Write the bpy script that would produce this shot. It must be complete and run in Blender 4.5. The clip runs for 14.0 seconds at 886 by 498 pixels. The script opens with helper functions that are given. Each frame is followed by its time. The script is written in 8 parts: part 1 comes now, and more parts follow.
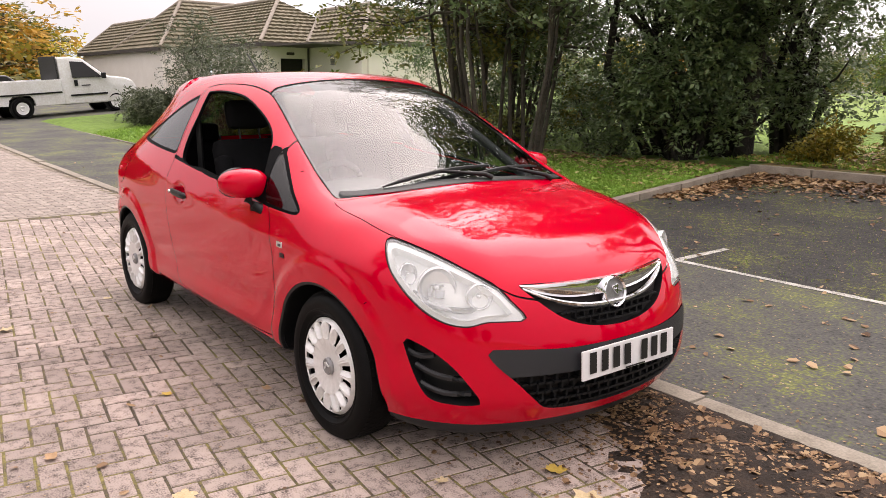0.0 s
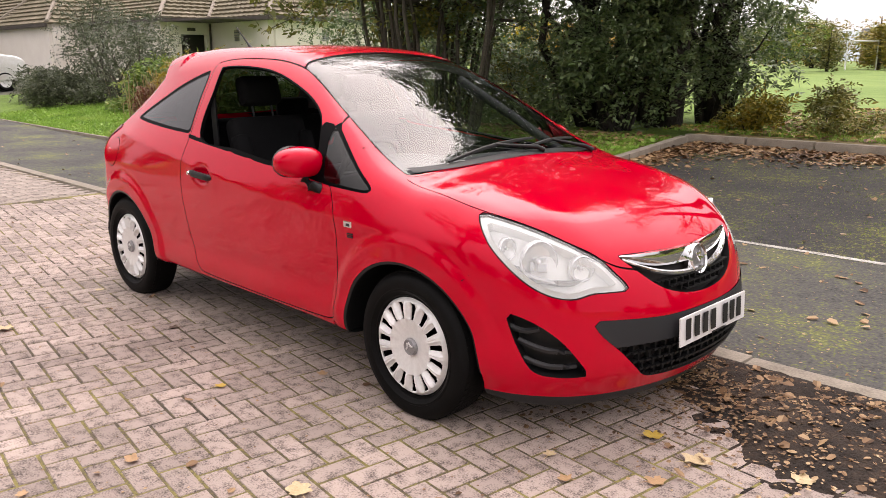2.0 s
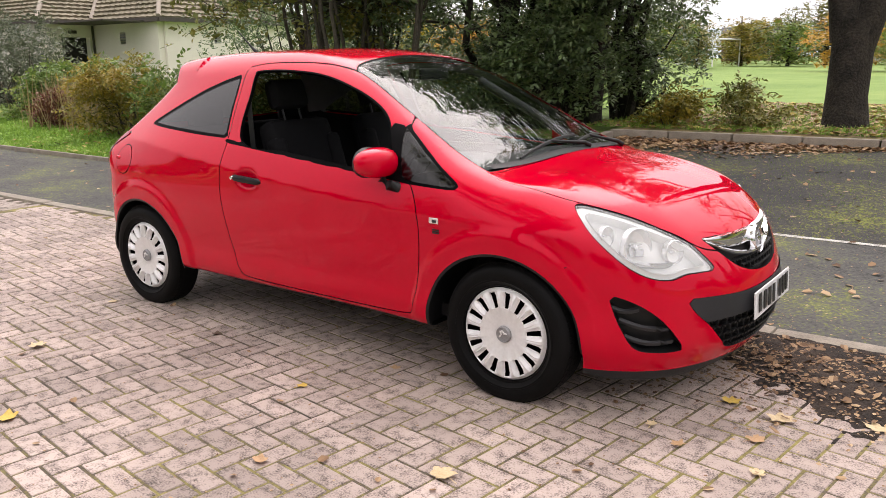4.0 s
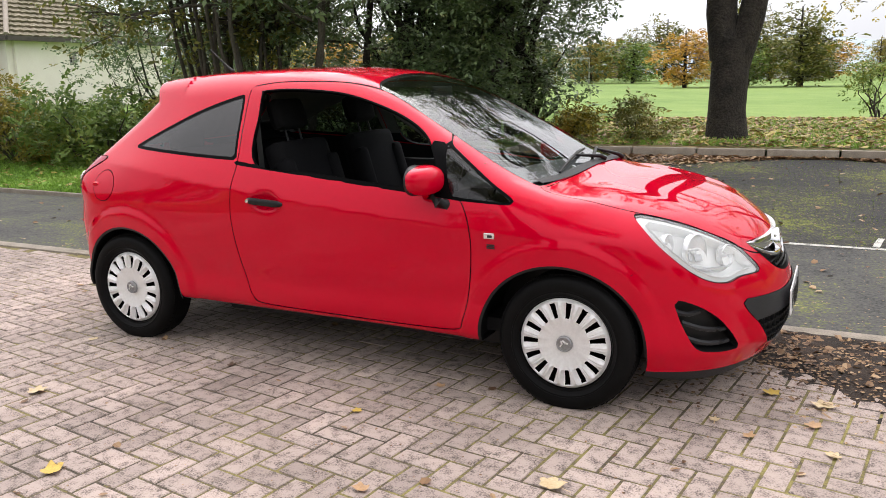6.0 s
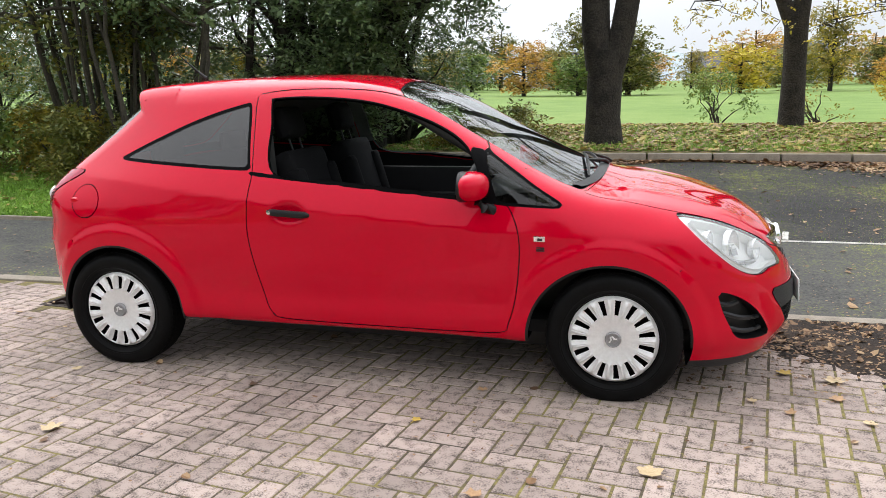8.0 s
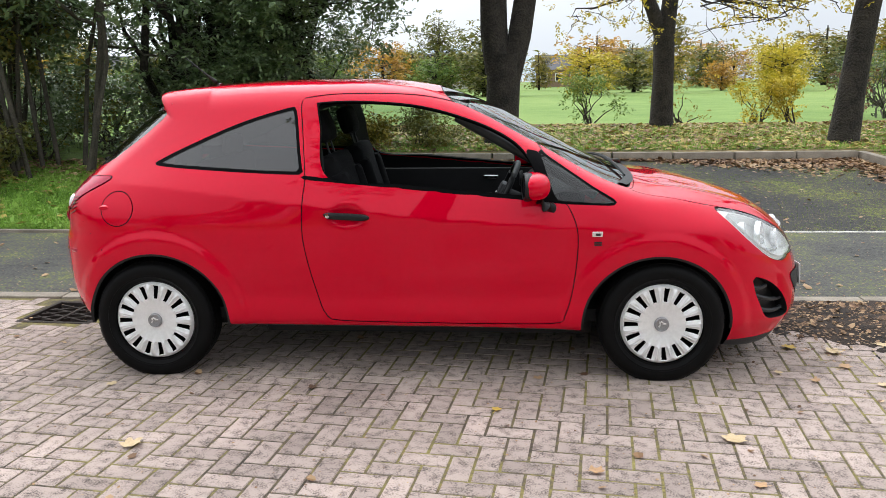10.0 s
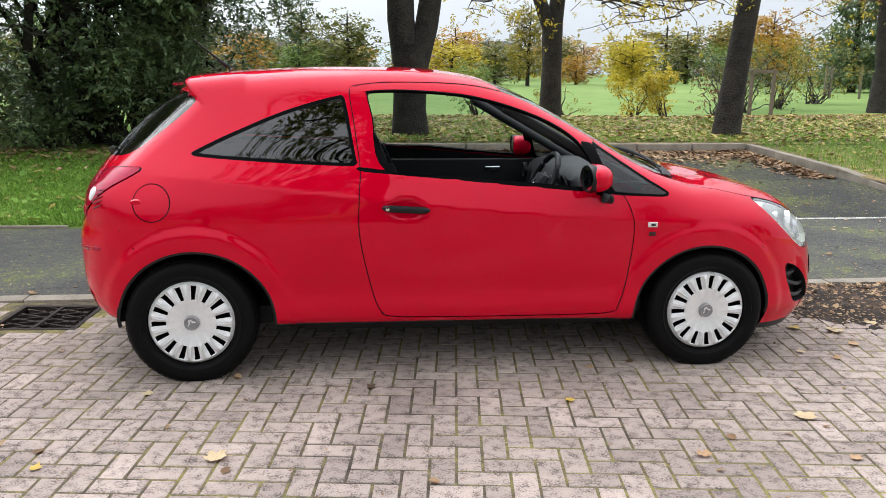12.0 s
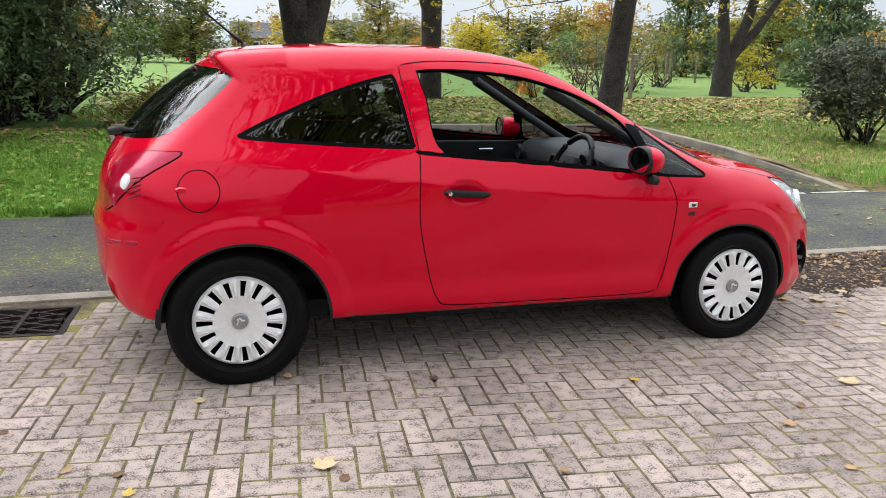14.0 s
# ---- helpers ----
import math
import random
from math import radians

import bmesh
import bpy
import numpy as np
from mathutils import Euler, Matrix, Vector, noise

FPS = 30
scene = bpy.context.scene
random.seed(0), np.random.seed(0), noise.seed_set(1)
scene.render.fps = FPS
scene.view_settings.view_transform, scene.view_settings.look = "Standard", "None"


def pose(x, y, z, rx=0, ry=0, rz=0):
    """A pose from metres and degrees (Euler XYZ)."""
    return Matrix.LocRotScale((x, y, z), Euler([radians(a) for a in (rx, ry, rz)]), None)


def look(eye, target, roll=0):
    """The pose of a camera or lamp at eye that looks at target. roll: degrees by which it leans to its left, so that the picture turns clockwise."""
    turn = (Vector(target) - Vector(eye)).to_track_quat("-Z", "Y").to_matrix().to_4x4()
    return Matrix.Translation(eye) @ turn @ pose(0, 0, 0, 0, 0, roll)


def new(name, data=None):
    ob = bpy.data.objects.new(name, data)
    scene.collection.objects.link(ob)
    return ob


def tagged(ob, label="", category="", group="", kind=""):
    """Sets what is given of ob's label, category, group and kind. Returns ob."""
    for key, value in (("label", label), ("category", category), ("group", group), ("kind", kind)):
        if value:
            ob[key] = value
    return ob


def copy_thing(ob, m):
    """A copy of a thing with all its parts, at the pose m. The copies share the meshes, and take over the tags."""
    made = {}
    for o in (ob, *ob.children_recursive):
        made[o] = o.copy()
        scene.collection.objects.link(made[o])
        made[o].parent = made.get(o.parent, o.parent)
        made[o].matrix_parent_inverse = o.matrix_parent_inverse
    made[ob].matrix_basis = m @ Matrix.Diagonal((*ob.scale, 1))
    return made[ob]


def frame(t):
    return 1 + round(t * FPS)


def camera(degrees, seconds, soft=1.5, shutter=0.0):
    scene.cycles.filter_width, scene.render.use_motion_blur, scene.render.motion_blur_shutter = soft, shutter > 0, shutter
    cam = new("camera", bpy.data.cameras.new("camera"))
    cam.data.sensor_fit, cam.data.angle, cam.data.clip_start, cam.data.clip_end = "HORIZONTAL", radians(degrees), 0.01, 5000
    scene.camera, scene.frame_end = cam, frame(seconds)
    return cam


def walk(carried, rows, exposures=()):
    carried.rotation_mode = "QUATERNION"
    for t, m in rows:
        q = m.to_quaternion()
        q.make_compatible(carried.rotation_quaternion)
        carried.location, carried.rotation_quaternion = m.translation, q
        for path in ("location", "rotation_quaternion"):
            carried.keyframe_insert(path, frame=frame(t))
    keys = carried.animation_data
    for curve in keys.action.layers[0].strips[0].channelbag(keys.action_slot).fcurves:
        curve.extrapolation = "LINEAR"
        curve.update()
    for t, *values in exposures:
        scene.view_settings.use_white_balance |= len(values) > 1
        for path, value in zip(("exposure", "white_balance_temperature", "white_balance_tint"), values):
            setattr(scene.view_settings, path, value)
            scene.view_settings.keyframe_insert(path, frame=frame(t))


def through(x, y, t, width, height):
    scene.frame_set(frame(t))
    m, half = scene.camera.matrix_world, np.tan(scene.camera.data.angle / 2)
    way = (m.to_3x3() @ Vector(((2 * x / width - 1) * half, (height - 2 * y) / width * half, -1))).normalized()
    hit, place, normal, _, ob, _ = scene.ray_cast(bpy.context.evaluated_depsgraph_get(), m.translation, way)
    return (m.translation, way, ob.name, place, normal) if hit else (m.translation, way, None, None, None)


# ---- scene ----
cam = camera(58.0, 14.0, 0.8)
PATH = [
    (0, (3.949, -2.301, 1.392), (2.394, -1.108, 0.992), 0.4),
    (0.5, (3.838, -2.437, 1.397), (2.316, -1.206, 0.985), 0.5),
    (1, (3.724, -2.638, 1.394), (2.245, -1.362, 0.966), 0.3),
    (1.5, (3.608, -2.73, 1.379), (2.179, -1.403, 0.934), 0.1),
    (2, (3.448, -2.808, 1.377), (2.067, -1.435, 0.92), -0.2),
    (2.5, (3.346, -2.958, 1.386), (2.009, -1.545, 0.923), -0.4),
    (3, (3.235, -3.167, 1.401), (1.945, -1.711, 0.937), -0.7),
    (3.2, (3.178, -3.223, 1.394), (1.911, -1.746, 0.931), -0.7),
    (5.3, (2.5, -3.797, 1.388), (1.51, -2.113, 0.959), -1.1),
    (5.5, (2.429, -3.819, 1.376), (1.467, -2.117, 0.955), -1.1),
    (6, (2.242, -3.909, 1.398), (1.368, -2.16, 0.979), -1.2),
    (6.5, (2.014, -4.103, 1.414), (1.239, -2.306, 1.0), -1.2),
    (7, (1.835, -4.169, 1.41), (1.145, -2.339, 0.992), -1.4),
    (7.2, (1.742, -4.185, 1.398), (1.089, -2.34, 0.986), -1.4),
    (9.3, (0.821, -4.451, 1.439), (0.563, -2.511, 1.025), -0.7),
    (9.5, (0.711, -4.495, 1.44), (0.489, -2.55, 1.029), -0.8),
    (10, (0.462, -4.569, 1.447), (0.327, -2.616, 1.037), -0.7),
    (10.5, (0.217, -4.552, 1.423), (0.175, -2.595, 1.012), -0.4),
    (11, (-0.023, -4.525, 1.448), (0.028, -2.57, 1.026), -0.2),
    (11.5, (-0.309, -4.547, 1.47), (-0.166, -2.599, 1.041), 0.2),
    (12, (-0.512, -4.485, 1.447), (-0.283, -2.546, 1.013), 0.6),
    (12.5, (-0.736, -4.371, 1.439), (-0.412, -2.448, 0.998), 0.9),
    (13, (-0.994, -4.324, 1.452), (-0.574, -2.422, 1.0), 1.2),
    (13.5, (-1.256, -4.284, 1.467), (-0.734, -2.411, 0.999), 1.7),
    (14, (-1.463, -4.164, 1.425), (-0.851, -2.32, 0.952), 1.7),
]
# the picture starts warm and settles to neutral
walk(cam, [(t, look(eye, target, roll)) for t, eye, target, roll in PATH],
     [(0, 0.15, 7300, 24), (2.5, 0.15, 7250, 23), (5.5, 0.13, 6850, 17), (9.5, 0.1, 6450, 11), (14, 0.1, 6350, 11)])

# ---- sky and sun: bright overcast autumn noon ----
world = bpy.data.worlds.new("sky")
scene.world = world
world.use_nodes = True
wt = world.node_tree
sky = wt.nodes.new("ShaderNodeTexSky")
sky.sky_type, sky.sun_disc = "NISHITA", False
SUN_EL, SUN_AZ = 50.0, 328.0
sky.sun_elevation, sky.sun_rotation = radians(SUN_EL), radians(SUN_AZ)
sky.air_density, sky.dust_density, sky.ozone_density = 1.0, 6.0, 1.0
# thick bright cloud: paler and brighter overhead than at the horizon
sky_co = wt.nodes.new("ShaderNodeTexCoord")
sky_xyz = wt.nodes.new("ShaderNodeSeparateXYZ")
sky_rise = wt.nodes.new("ShaderNodeMapRange")
sky_rise.inputs[1].default_value, sky_rise.inputs[2].default_value = 0.02, 0.85
cloud_noise = wt.nodes.new("ShaderNodeTexNoise")
cloud_noise.inputs["Scale"].default_value, cloud_noise.inputs["Detail"].default_value = 3.4, 7.0
cloud_add = wt.nodes.new("ShaderNodeMath")
cloud_add.operation = "MULTIPLY_ADD"
cloud_add.inputs[1].default_value = 0.28
cloud_off = wt.nodes.new("ShaderNodeMath")
cloud_off.operation = "SUBTRACT"
cloud_off.inputs[1].default_value = 0.4
ramp_sky = wt.nodes.new("ShaderNodeValToRGB")
el = ramp_sky.color_ramp.elements
el[0].position, el[0].color = 0.0, (6.9, 7.5, 8.1, 1)
el[1].position, el[1].color = 1.0, (20.0, 20.5, 21.2, 1)
el.new(0.3).color = (9.0, 9.6, 10.2, 1)
sky_mix = wt.nodes.new("ShaderNodeMixRGB")
sky_mix.inputs[0].default_value = 0.9
wt.links.new(sky_co.outputs["Generated"], sky_xyz.inputs[0])
wt.links.new(sky_xyz.outputs["Z"], sky_rise.inputs[0])
wt.links.new(sky_co.outputs["Generated"], cloud_noise.inputs["Vector"])
wt.links.new(cloud_noise.outputs["Fac"], cloud_off.inputs[0])
wt.links.new(cloud_off.outputs[0], cloud_add.inputs[0])
wt.links.new(sky_rise.outputs[0], cloud_add.inputs[2])
wt.links.new(cloud_add.outputs[0], ramp_sky.inputs[0])
wt.links.new(sky.outputs[0], sky_mix.inputs[1])
wt.links.new(ramp_sky.outputs[0], sky_mix.inputs[2])
# the sun's broad glow through the cloud
a_el, a_az = radians(SUN_EL), radians(SUN_AZ)
SUN_DIR = Vector((math.sin(a_az) * math.cos(a_el), math.cos(a_az) * math.cos(a_el), math.sin(a_el)))
glow_dot = wt.nodes.new("ShaderNodeVectorMath")
glow_dot.operation = "DOT_PRODUCT"
glow_dot.inputs[1].default_value = SUN_DIR
glow_max = wt.nodes.new("ShaderNodeMath")
glow_max.operation = "MAXIMUM"
glow_max.inputs[1].default_value = 0.0
glow_pow = wt.nodes.new("ShaderNodeMath")
glow_pow.operation = "POWER"
glow_pow.inputs[1].default_value = 5.0
glow_col = wt.nodes.new("ShaderNodeMixRGB")
glow_col.inputs[1].default_value, glow_col.inputs[2].default_value = (0, 0, 0, 1), (22.0, 23.0, 24.0, 1)
glow_add = wt.nodes.new("ShaderNodeVectorMath")
glow_add.operation = "ADD"
wt.links.new(sky_co.outputs["Generated"], glow_dot.inputs[0])
wt.links.new(glow_dot.outputs["Value"], glow_max.inputs[0])
wt.links.new(glow_max.outputs[0], glow_pow.inputs[0])
wt.links.new(glow_pow.outputs[0], glow_col.inputs[0])
wt.links.new(sky_mix.outputs[0], glow_add.inputs[0])
wt.links.new(glow_col.outputs[0], glow_add.inputs[1])
wt.links.new(glow_add.outputs[0], wt.nodes["Background"].inputs[0])
wt.nodes["Background"].inputs[1].default_value = 0.1
sun_data = bpy.data.lights.new("sun", "SUN")
sun_data.energy, sun_data.angle, sun_data.color = 0.5, radians(40), (1.0, 0.97, 0.93)
sun = new("sun", sun_data)
sun.matrix_world = look(SUN_DIR * 60, (0, 0, 0))


# ---- materials ----
def mat(name, base, rough=0.6, metal=0.0, second=None, scale=8.0, fine=120.0, bump=0.0, spec=0.5, spread=(0.35, 0.7), per=0.0, coat=0.0, obj=True, dist=0.002):
    """A surface with two scales of colour change, fine relief, and a change of value from piece to piece."""
    m = bpy.data.materials.new(name)
    m.use_nodes = True
    nt = m.node_tree
    b = nt.nodes["Principled BSDF"]
    b.inputs["Roughness"].default_value, b.inputs["Metallic"].default_value = rough, metal
    b.inputs["Specular IOR Level"].default_value = spec
    b.inputs["Coat Weight"].default_value = coat
    b.inputs["Coat Roughness"].default_value = 0.03
    if second is None:
        second = tuple(c * 0.72 for c in base)
    tc = nt.nodes.new("ShaderNodeTexCoord")
    src = tc.outputs["Object"]
    if not obj:
        geo = nt.nodes.new("ShaderNodeNewGeometry")
        src = geo.outputs["Position"]
    n1, n2 = nt.nodes.new("ShaderNodeTexNoise"), nt.nodes.new("ShaderNodeTexNoise")
    n1.inputs["Scale"].default_value, n1.inputs["Detail"].default_value = scale, 5.0
    n2.inputs["Scale"].default_value, n2.inputs["Detail"].default_value = fine, 3.0
    nt.links.new(src, n1.inputs["Vector"])
    nt.links.new(src, n2.inputs["Vector"])
    add = nt.nodes.new("ShaderNodeMath")
    add.operation = "MULTIPLY_ADD"
    add.inputs[1].default_value = 0.5
    nt.links.new(n2.outputs["Fac"], add.inputs[0])
    half = nt.nodes.new("ShaderNodeMath")
    half.operation = "MULTIPLY"
    half.inputs[1].default_value = 0.5
    nt.links.new(n1.outputs["Fac"], half.inputs[0])
    nt.links.new(half.outputs[0], add.inputs[2])
    ramp = nt.nodes.new("ShaderNodeValToRGB")
    ramp.color_ramp.elements[0].position, ramp.color_ramp.elements[1].position = spread
    ramp.color_ramp.elements[0].color, ramp.color_ramp.elements[1].color = (*second, 1), (*base, 1)
    nt.links.new(add.outputs[0], ramp.inputs[0])
    out = ramp.outputs[0]
    if per:
        info = nt.nodes.new("ShaderNodeObjectInfo")
        geo2 = nt.nodes.new("ShaderNodeNewGeometry")
        both = nt.nodes.new("ShaderNodeMath")
        both.operation = "ADD"
        nt.links.new(info.outputs["Random"], both.inputs[0])
        nt.links.new(geo2.outputs["Random Per Island"], both.inputs[1])
        fr = nt.nodes.new("ShaderNodeMath")
        fr.operation = "FRACT"
        nt.links.new(both.outputs[0], fr.inputs[0])
        mr = nt.nodes.new("ShaderNodeMapRange")
        mr.inputs[3].default_value, mr.inputs[4].default_value = 1 - per, 1 + per
        nt.links.new(fr.outputs[0], mr.inputs[0])
        hsv = nt.nodes.new("ShaderNodeHueSaturation")
        nt.links.new(mr.outputs[0], hsv.inputs["Value"])
        nt.links.new(out, hsv.inputs["Color"])
        out = hsv.outputs[0]
    nt.links.new(out, b.inputs["Base Color"])
    if bump:
        bp = nt.nodes.new("ShaderNodeBump")
        bp.inputs["Strength"].default_value, bp.inputs["Distance"].default_value = bump, dist
        nt.links.new(n2.outputs["Fac"], bp.inputs["Height"])
        nt.links.new(bp.outputs[0], b.inputs["Normal"])
    return m


def glass_mat(name, tint, gloss=0.03, ior=1.5):
    m = bpy.data.materials.new(name)
    m.use_nodes = True
    nt = m.node_tree
    nt.nodes.remove(nt.nodes["Principled BSDF"])
    tr, gl, lw, po, fr, mx = (nt.nodes.new("ShaderNode" + k) for k in ("BsdfTransparent", "BsdfGlossy", "LayerWeight", "Math", "MapRange", "MixShader"))
    # more gloss at a slant, alike from both sides
    lw.inputs["Blend"].default_value = 0.5
    po.operation = "POWER"
    po.inputs[1].default_value = 4.5
    fr.inputs[3].default_value, fr.inputs[4].default_value = ((ior - 1) / (ior + 1)) ** 2, 1.0
    nt.links.new(lw.outputs["Facing"], po.inputs[0])
    nt.links.new(po.outputs[0], fr.inputs[0])
    tr.inputs[0].default_value = (*tint, 1)
    gl.inputs["Roughness"].default_value = gloss
    nt.links.new(fr.outputs[0], mx.inputs[0])
    nt.links.new(tr.outputs[0], mx.inputs[1])
    nt.links.new(gl.outputs[0], mx.inputs[2])
    nt.links.new(mx.outputs[0], nt.nodes["Material Output"].inputs[0])
    return m


M_RED = mat("red car paint", (0.59, 0.0, 0.019), 0.025, 0.0, (0.56, 0.0, 0.017), 3, 40, 0, spec=0.75)
# the red lacquer tints what it mirrors
M_RED.node_tree.nodes["Principled BSDF"].inputs["Specular Tint"].default_value = (1.0, 0.3, 0.38, 1)
M_TRIM = mat("black plastic trim", (0.011, 0.0115, 0.013), 0.42, 0, (0.007, 0.0075, 0.008), 20, 400, 0.15, spec=0.3)
M_PLAST = mat("grey textured bumper plastic", (0.016, 0.017, 0.02), 0.45, 0, (0.02, 0.021, 0.024), 12, 600, 0.2, spec=0.4)
M_GAP = mat("dark panel gap", (0.012, 0.008, 0.008), 0.8)
M_RUB = mat("black rubber seal", (0.003, 0.003, 0.0035), 0.5, spec=0.04)
M_TYRE = mat("black tyre rubber", (0.006, 0.006, 0.0065), 0.55, 0, (0.003, 0.003, 0.003), 9, 160, 0.3, spec=0.1)
M_SILV = mat("silver painted wheel trim", (0.88, 0.88, 0.88), 0.32, 0.25, (0.76, 0.76, 0.76), 10, 90)
M_CAP = mat("grey badge metal", (0.36, 0.36, 0.37), 0.3, 0.6, (0.25, 0.25, 0.26), 30, 120)
M_CHROME = mat("chrome", (0.8, 0.8, 0.81), 0.06, 1.0, (0.74, 0.74, 0.75), 20, 200)
M_LINING = mat("dark interior trim", (0.011, 0.011, 0.012), 0.75, 0, (0.008, 0.008, 0.009), 14, 300, 0.2, spec=0.25)
M_DASH = mat("charcoal dashboard plastic", (0.026, 0.027, 0.03), 0.55, 0, (0.019, 0.02, 0.022), 14, 500, 0.25)
M_HEAD = mat("grey headliner", (0.2, 0.2, 0.2), 0.9, 0, (0.16, 0.16, 0.16), 14, 300, 0.2)
M_SEAT = mat("black seat cloth", (0.009, 0.009, 0.010), 0.9, 0, (0.006, 0.006, 0.007), 30, 500, 0.4, spec=0.15)
M_GLASS = glass_mat("clear car glass", (0.72, 0.77, 0.77), 0.008, 1.75)
M_TINT = glass_mat("tinted car glass", (0.13, 0.15, 0.16), 0.008, 1.85)
M_CORNER = glass_mat("corner window glass", (0.22, 0.24, 0.24), 0.02, 1.6)
M_LENS = glass_mat("clear lamp lens", (0.97, 0.98, 0.98), 0.03, 1.45)
# weathered plastic: slightly milky
lens_nt = M_LENS.node_tree
lens_mix = lens_nt.nodes["Mix Shader"]
milk, milk_mix = lens_nt.nodes.new("ShaderNodeBsdfDiffuse"), lens_nt.nodes.new("ShaderNodeMixShader")
milk.inputs[0].default_value = (0.86, 0.88, 0.87, 1)
milk_mix.inputs[0].default_value = 0.2
lens_nt.links.new(lens_nt.nodes["Transparent BSDF"].outputs[0], milk_mix.inputs[1])
lens_nt.links.new(milk.outputs[0], milk_mix.inputs[2])
lens_nt.links.new(milk_mix.outputs[0], lens_mix.inputs[1])
M_LAMPIN = mat("lamp reflector", (0.93, 0.94, 0.94), 0.35, 0.0, (0.88, 0.89, 0.89), 10, 60)
M_TAIL = mat("red tail lamp lens", (0.42, 0.002, 0.03), 0.06, 0, (0.3, 0.002, 0.02), 30, 60, spec=0.9)
M_TAIL.node_tree.nodes["Principled BSDF"].inputs["Specular Tint"].default_value = (1.0, 0.35, 0.5, 1)
M_WHITE = mat("white reflective plate", (0.82, 0.82, 0.82), 0.4, 0, (0.76, 0.76, 0.76), 10, 60)
M_BLACK = mat("black print", (0.012, 0.012, 0.012), 0.4)
M_MIRROR = mat("mirror glass", (0.86, 0.87, 0.88), 0.02, 1.0)


# ---- mesh helpers ----
def smooth(me, angle=None):
    me.polygons.foreach_set("use_smooth", [True] * len(me.polygons))
    if angle is not None:
        me.set_sharp_from_angle(angle=radians(angle))
    return me


def part(name, bm, material, parent=None, label="", sharp=None):
    """Links a bmesh as one mesh object under a thing or a part."""
    me = bpy.data.meshes.new(name)
    if isinstance(bm, tuple):
        me.from_pydata(bm[0], [], bm[1])
        me.update()
    else:
        bm.to_mesh(me)
        bm.free()
    for m in material if isinstance(material, list) else [material]:
        me.materials.append(m)
    if sharp is not None:
        smooth(me, sharp)
    ob = new(name, me)
    ob.parent = parent
    if label:
        ob["label"] = label
    return ob


def thing(name, m, label, category, group="", kind=""):
    ob = new(name)
    ob.matrix_basis = m
    return tagged(ob, label, category, group, kind)


def box(bm, cx, cy, cz, sx, sy, sz, bev=0.0, m=None):
    mm = Matrix.Translation((cx, cy, cz)) @ Matrix.Diagonal((sx, sy, sz, 1))
    if m is not None:
        mm = m @ mm
    vs = bmesh.ops.create_cube(bm, size=1, matrix=mm)["verts"]
    if bev:
        es = list({e for v in vs for e in v.link_edges})
        bmesh.ops.bevel(bm, geom=es, offset=bev, segments=2, affect="EDGES", profile=0.6)
    return bm


def tube(points, radii, sides=8, cap=True):
    """Vertices and faces of a tapered tube along a line of points."""
    verts, faces = [], []
    n = len(points)
    for i, p in enumerate(points):
        d = (Vector(points[min(i + 1, n - 1)]) - Vector(points[max(i - 1, 0)])).normalized()
        a = d.orthogonal().normalized() if abs(d.z) < 0.9 else d.cross(Vector((0, 1, 0))).normalized()
        b = d.cross(a)
        for k in range(sides):
            t = 2 * math.pi * k / sides
            verts.append(tuple(Vector(p) + (a * math.cos(t) + b * math.sin(t)) * radii[i]))
    for i in range(n - 1):
        for k in range(sides):
            k2 = (k + 1) % sides
            faces.append((i * sides + k, i * sides + k2, (i + 1) * sides + k2, (i + 1) * sides + k))
    if cap:
        faces.append(tuple(range(sides - 1, -1, -1)))
        faces.append(tuple((n - 1) * sides + k for k in range(sides)))
    return verts, faces


def join(pieces):
    verts, faces = [], []
    for v, f in pieces:
        o = len(verts)
        verts.extend(v)
        faces.extend(tuple(i + o for i in q) for q in f)
    return verts, faces


def lathe(profile, sides=48, closed=False):
    """Turns (radius, depth) about the y axis."""
    verts, faces = [], []
    for k in range(sides):
        t = 2 * math.pi * k / sides
        verts.extend((r * math.cos(t), d, r * math.sin(t)) for r, d in profile)
    n = len(profile)
    for k in range(sides):
        k2 = (k + 1) % sides
        for i in range(n - 1):
            faces.append((k * n + i, k * n + i + 1, k2 * n + i + 1, k2 * n + i))
    return verts, faces


# ---- ground: paved road, kerb, tarmac footway and parking bay, verge, park ----
def ground_z(x, y):
    """Height of the ground: level round the car, rising gently to the park and up the road."""
    z = 0.045 * np.clip(y - 3.1, 0, 5.2) + 0.008 * np.clip(y - 8.3, 0, 26)
    return z + 0.022 * np.clip(-10 - x, 0, 18) * sstep0(y, -6, 8) + 0.012 * np.clip(x - 8, 0, 20) * sstep0(y, 0, 8)


def sstep0(x, a, b):
    t = np.clip((x - a) / (b - a), 0, 1)
    return t * t * (3 - 2 * t)


def gz(x, y): return float(ground_z(np.array([x]), np.array([y]))[0])


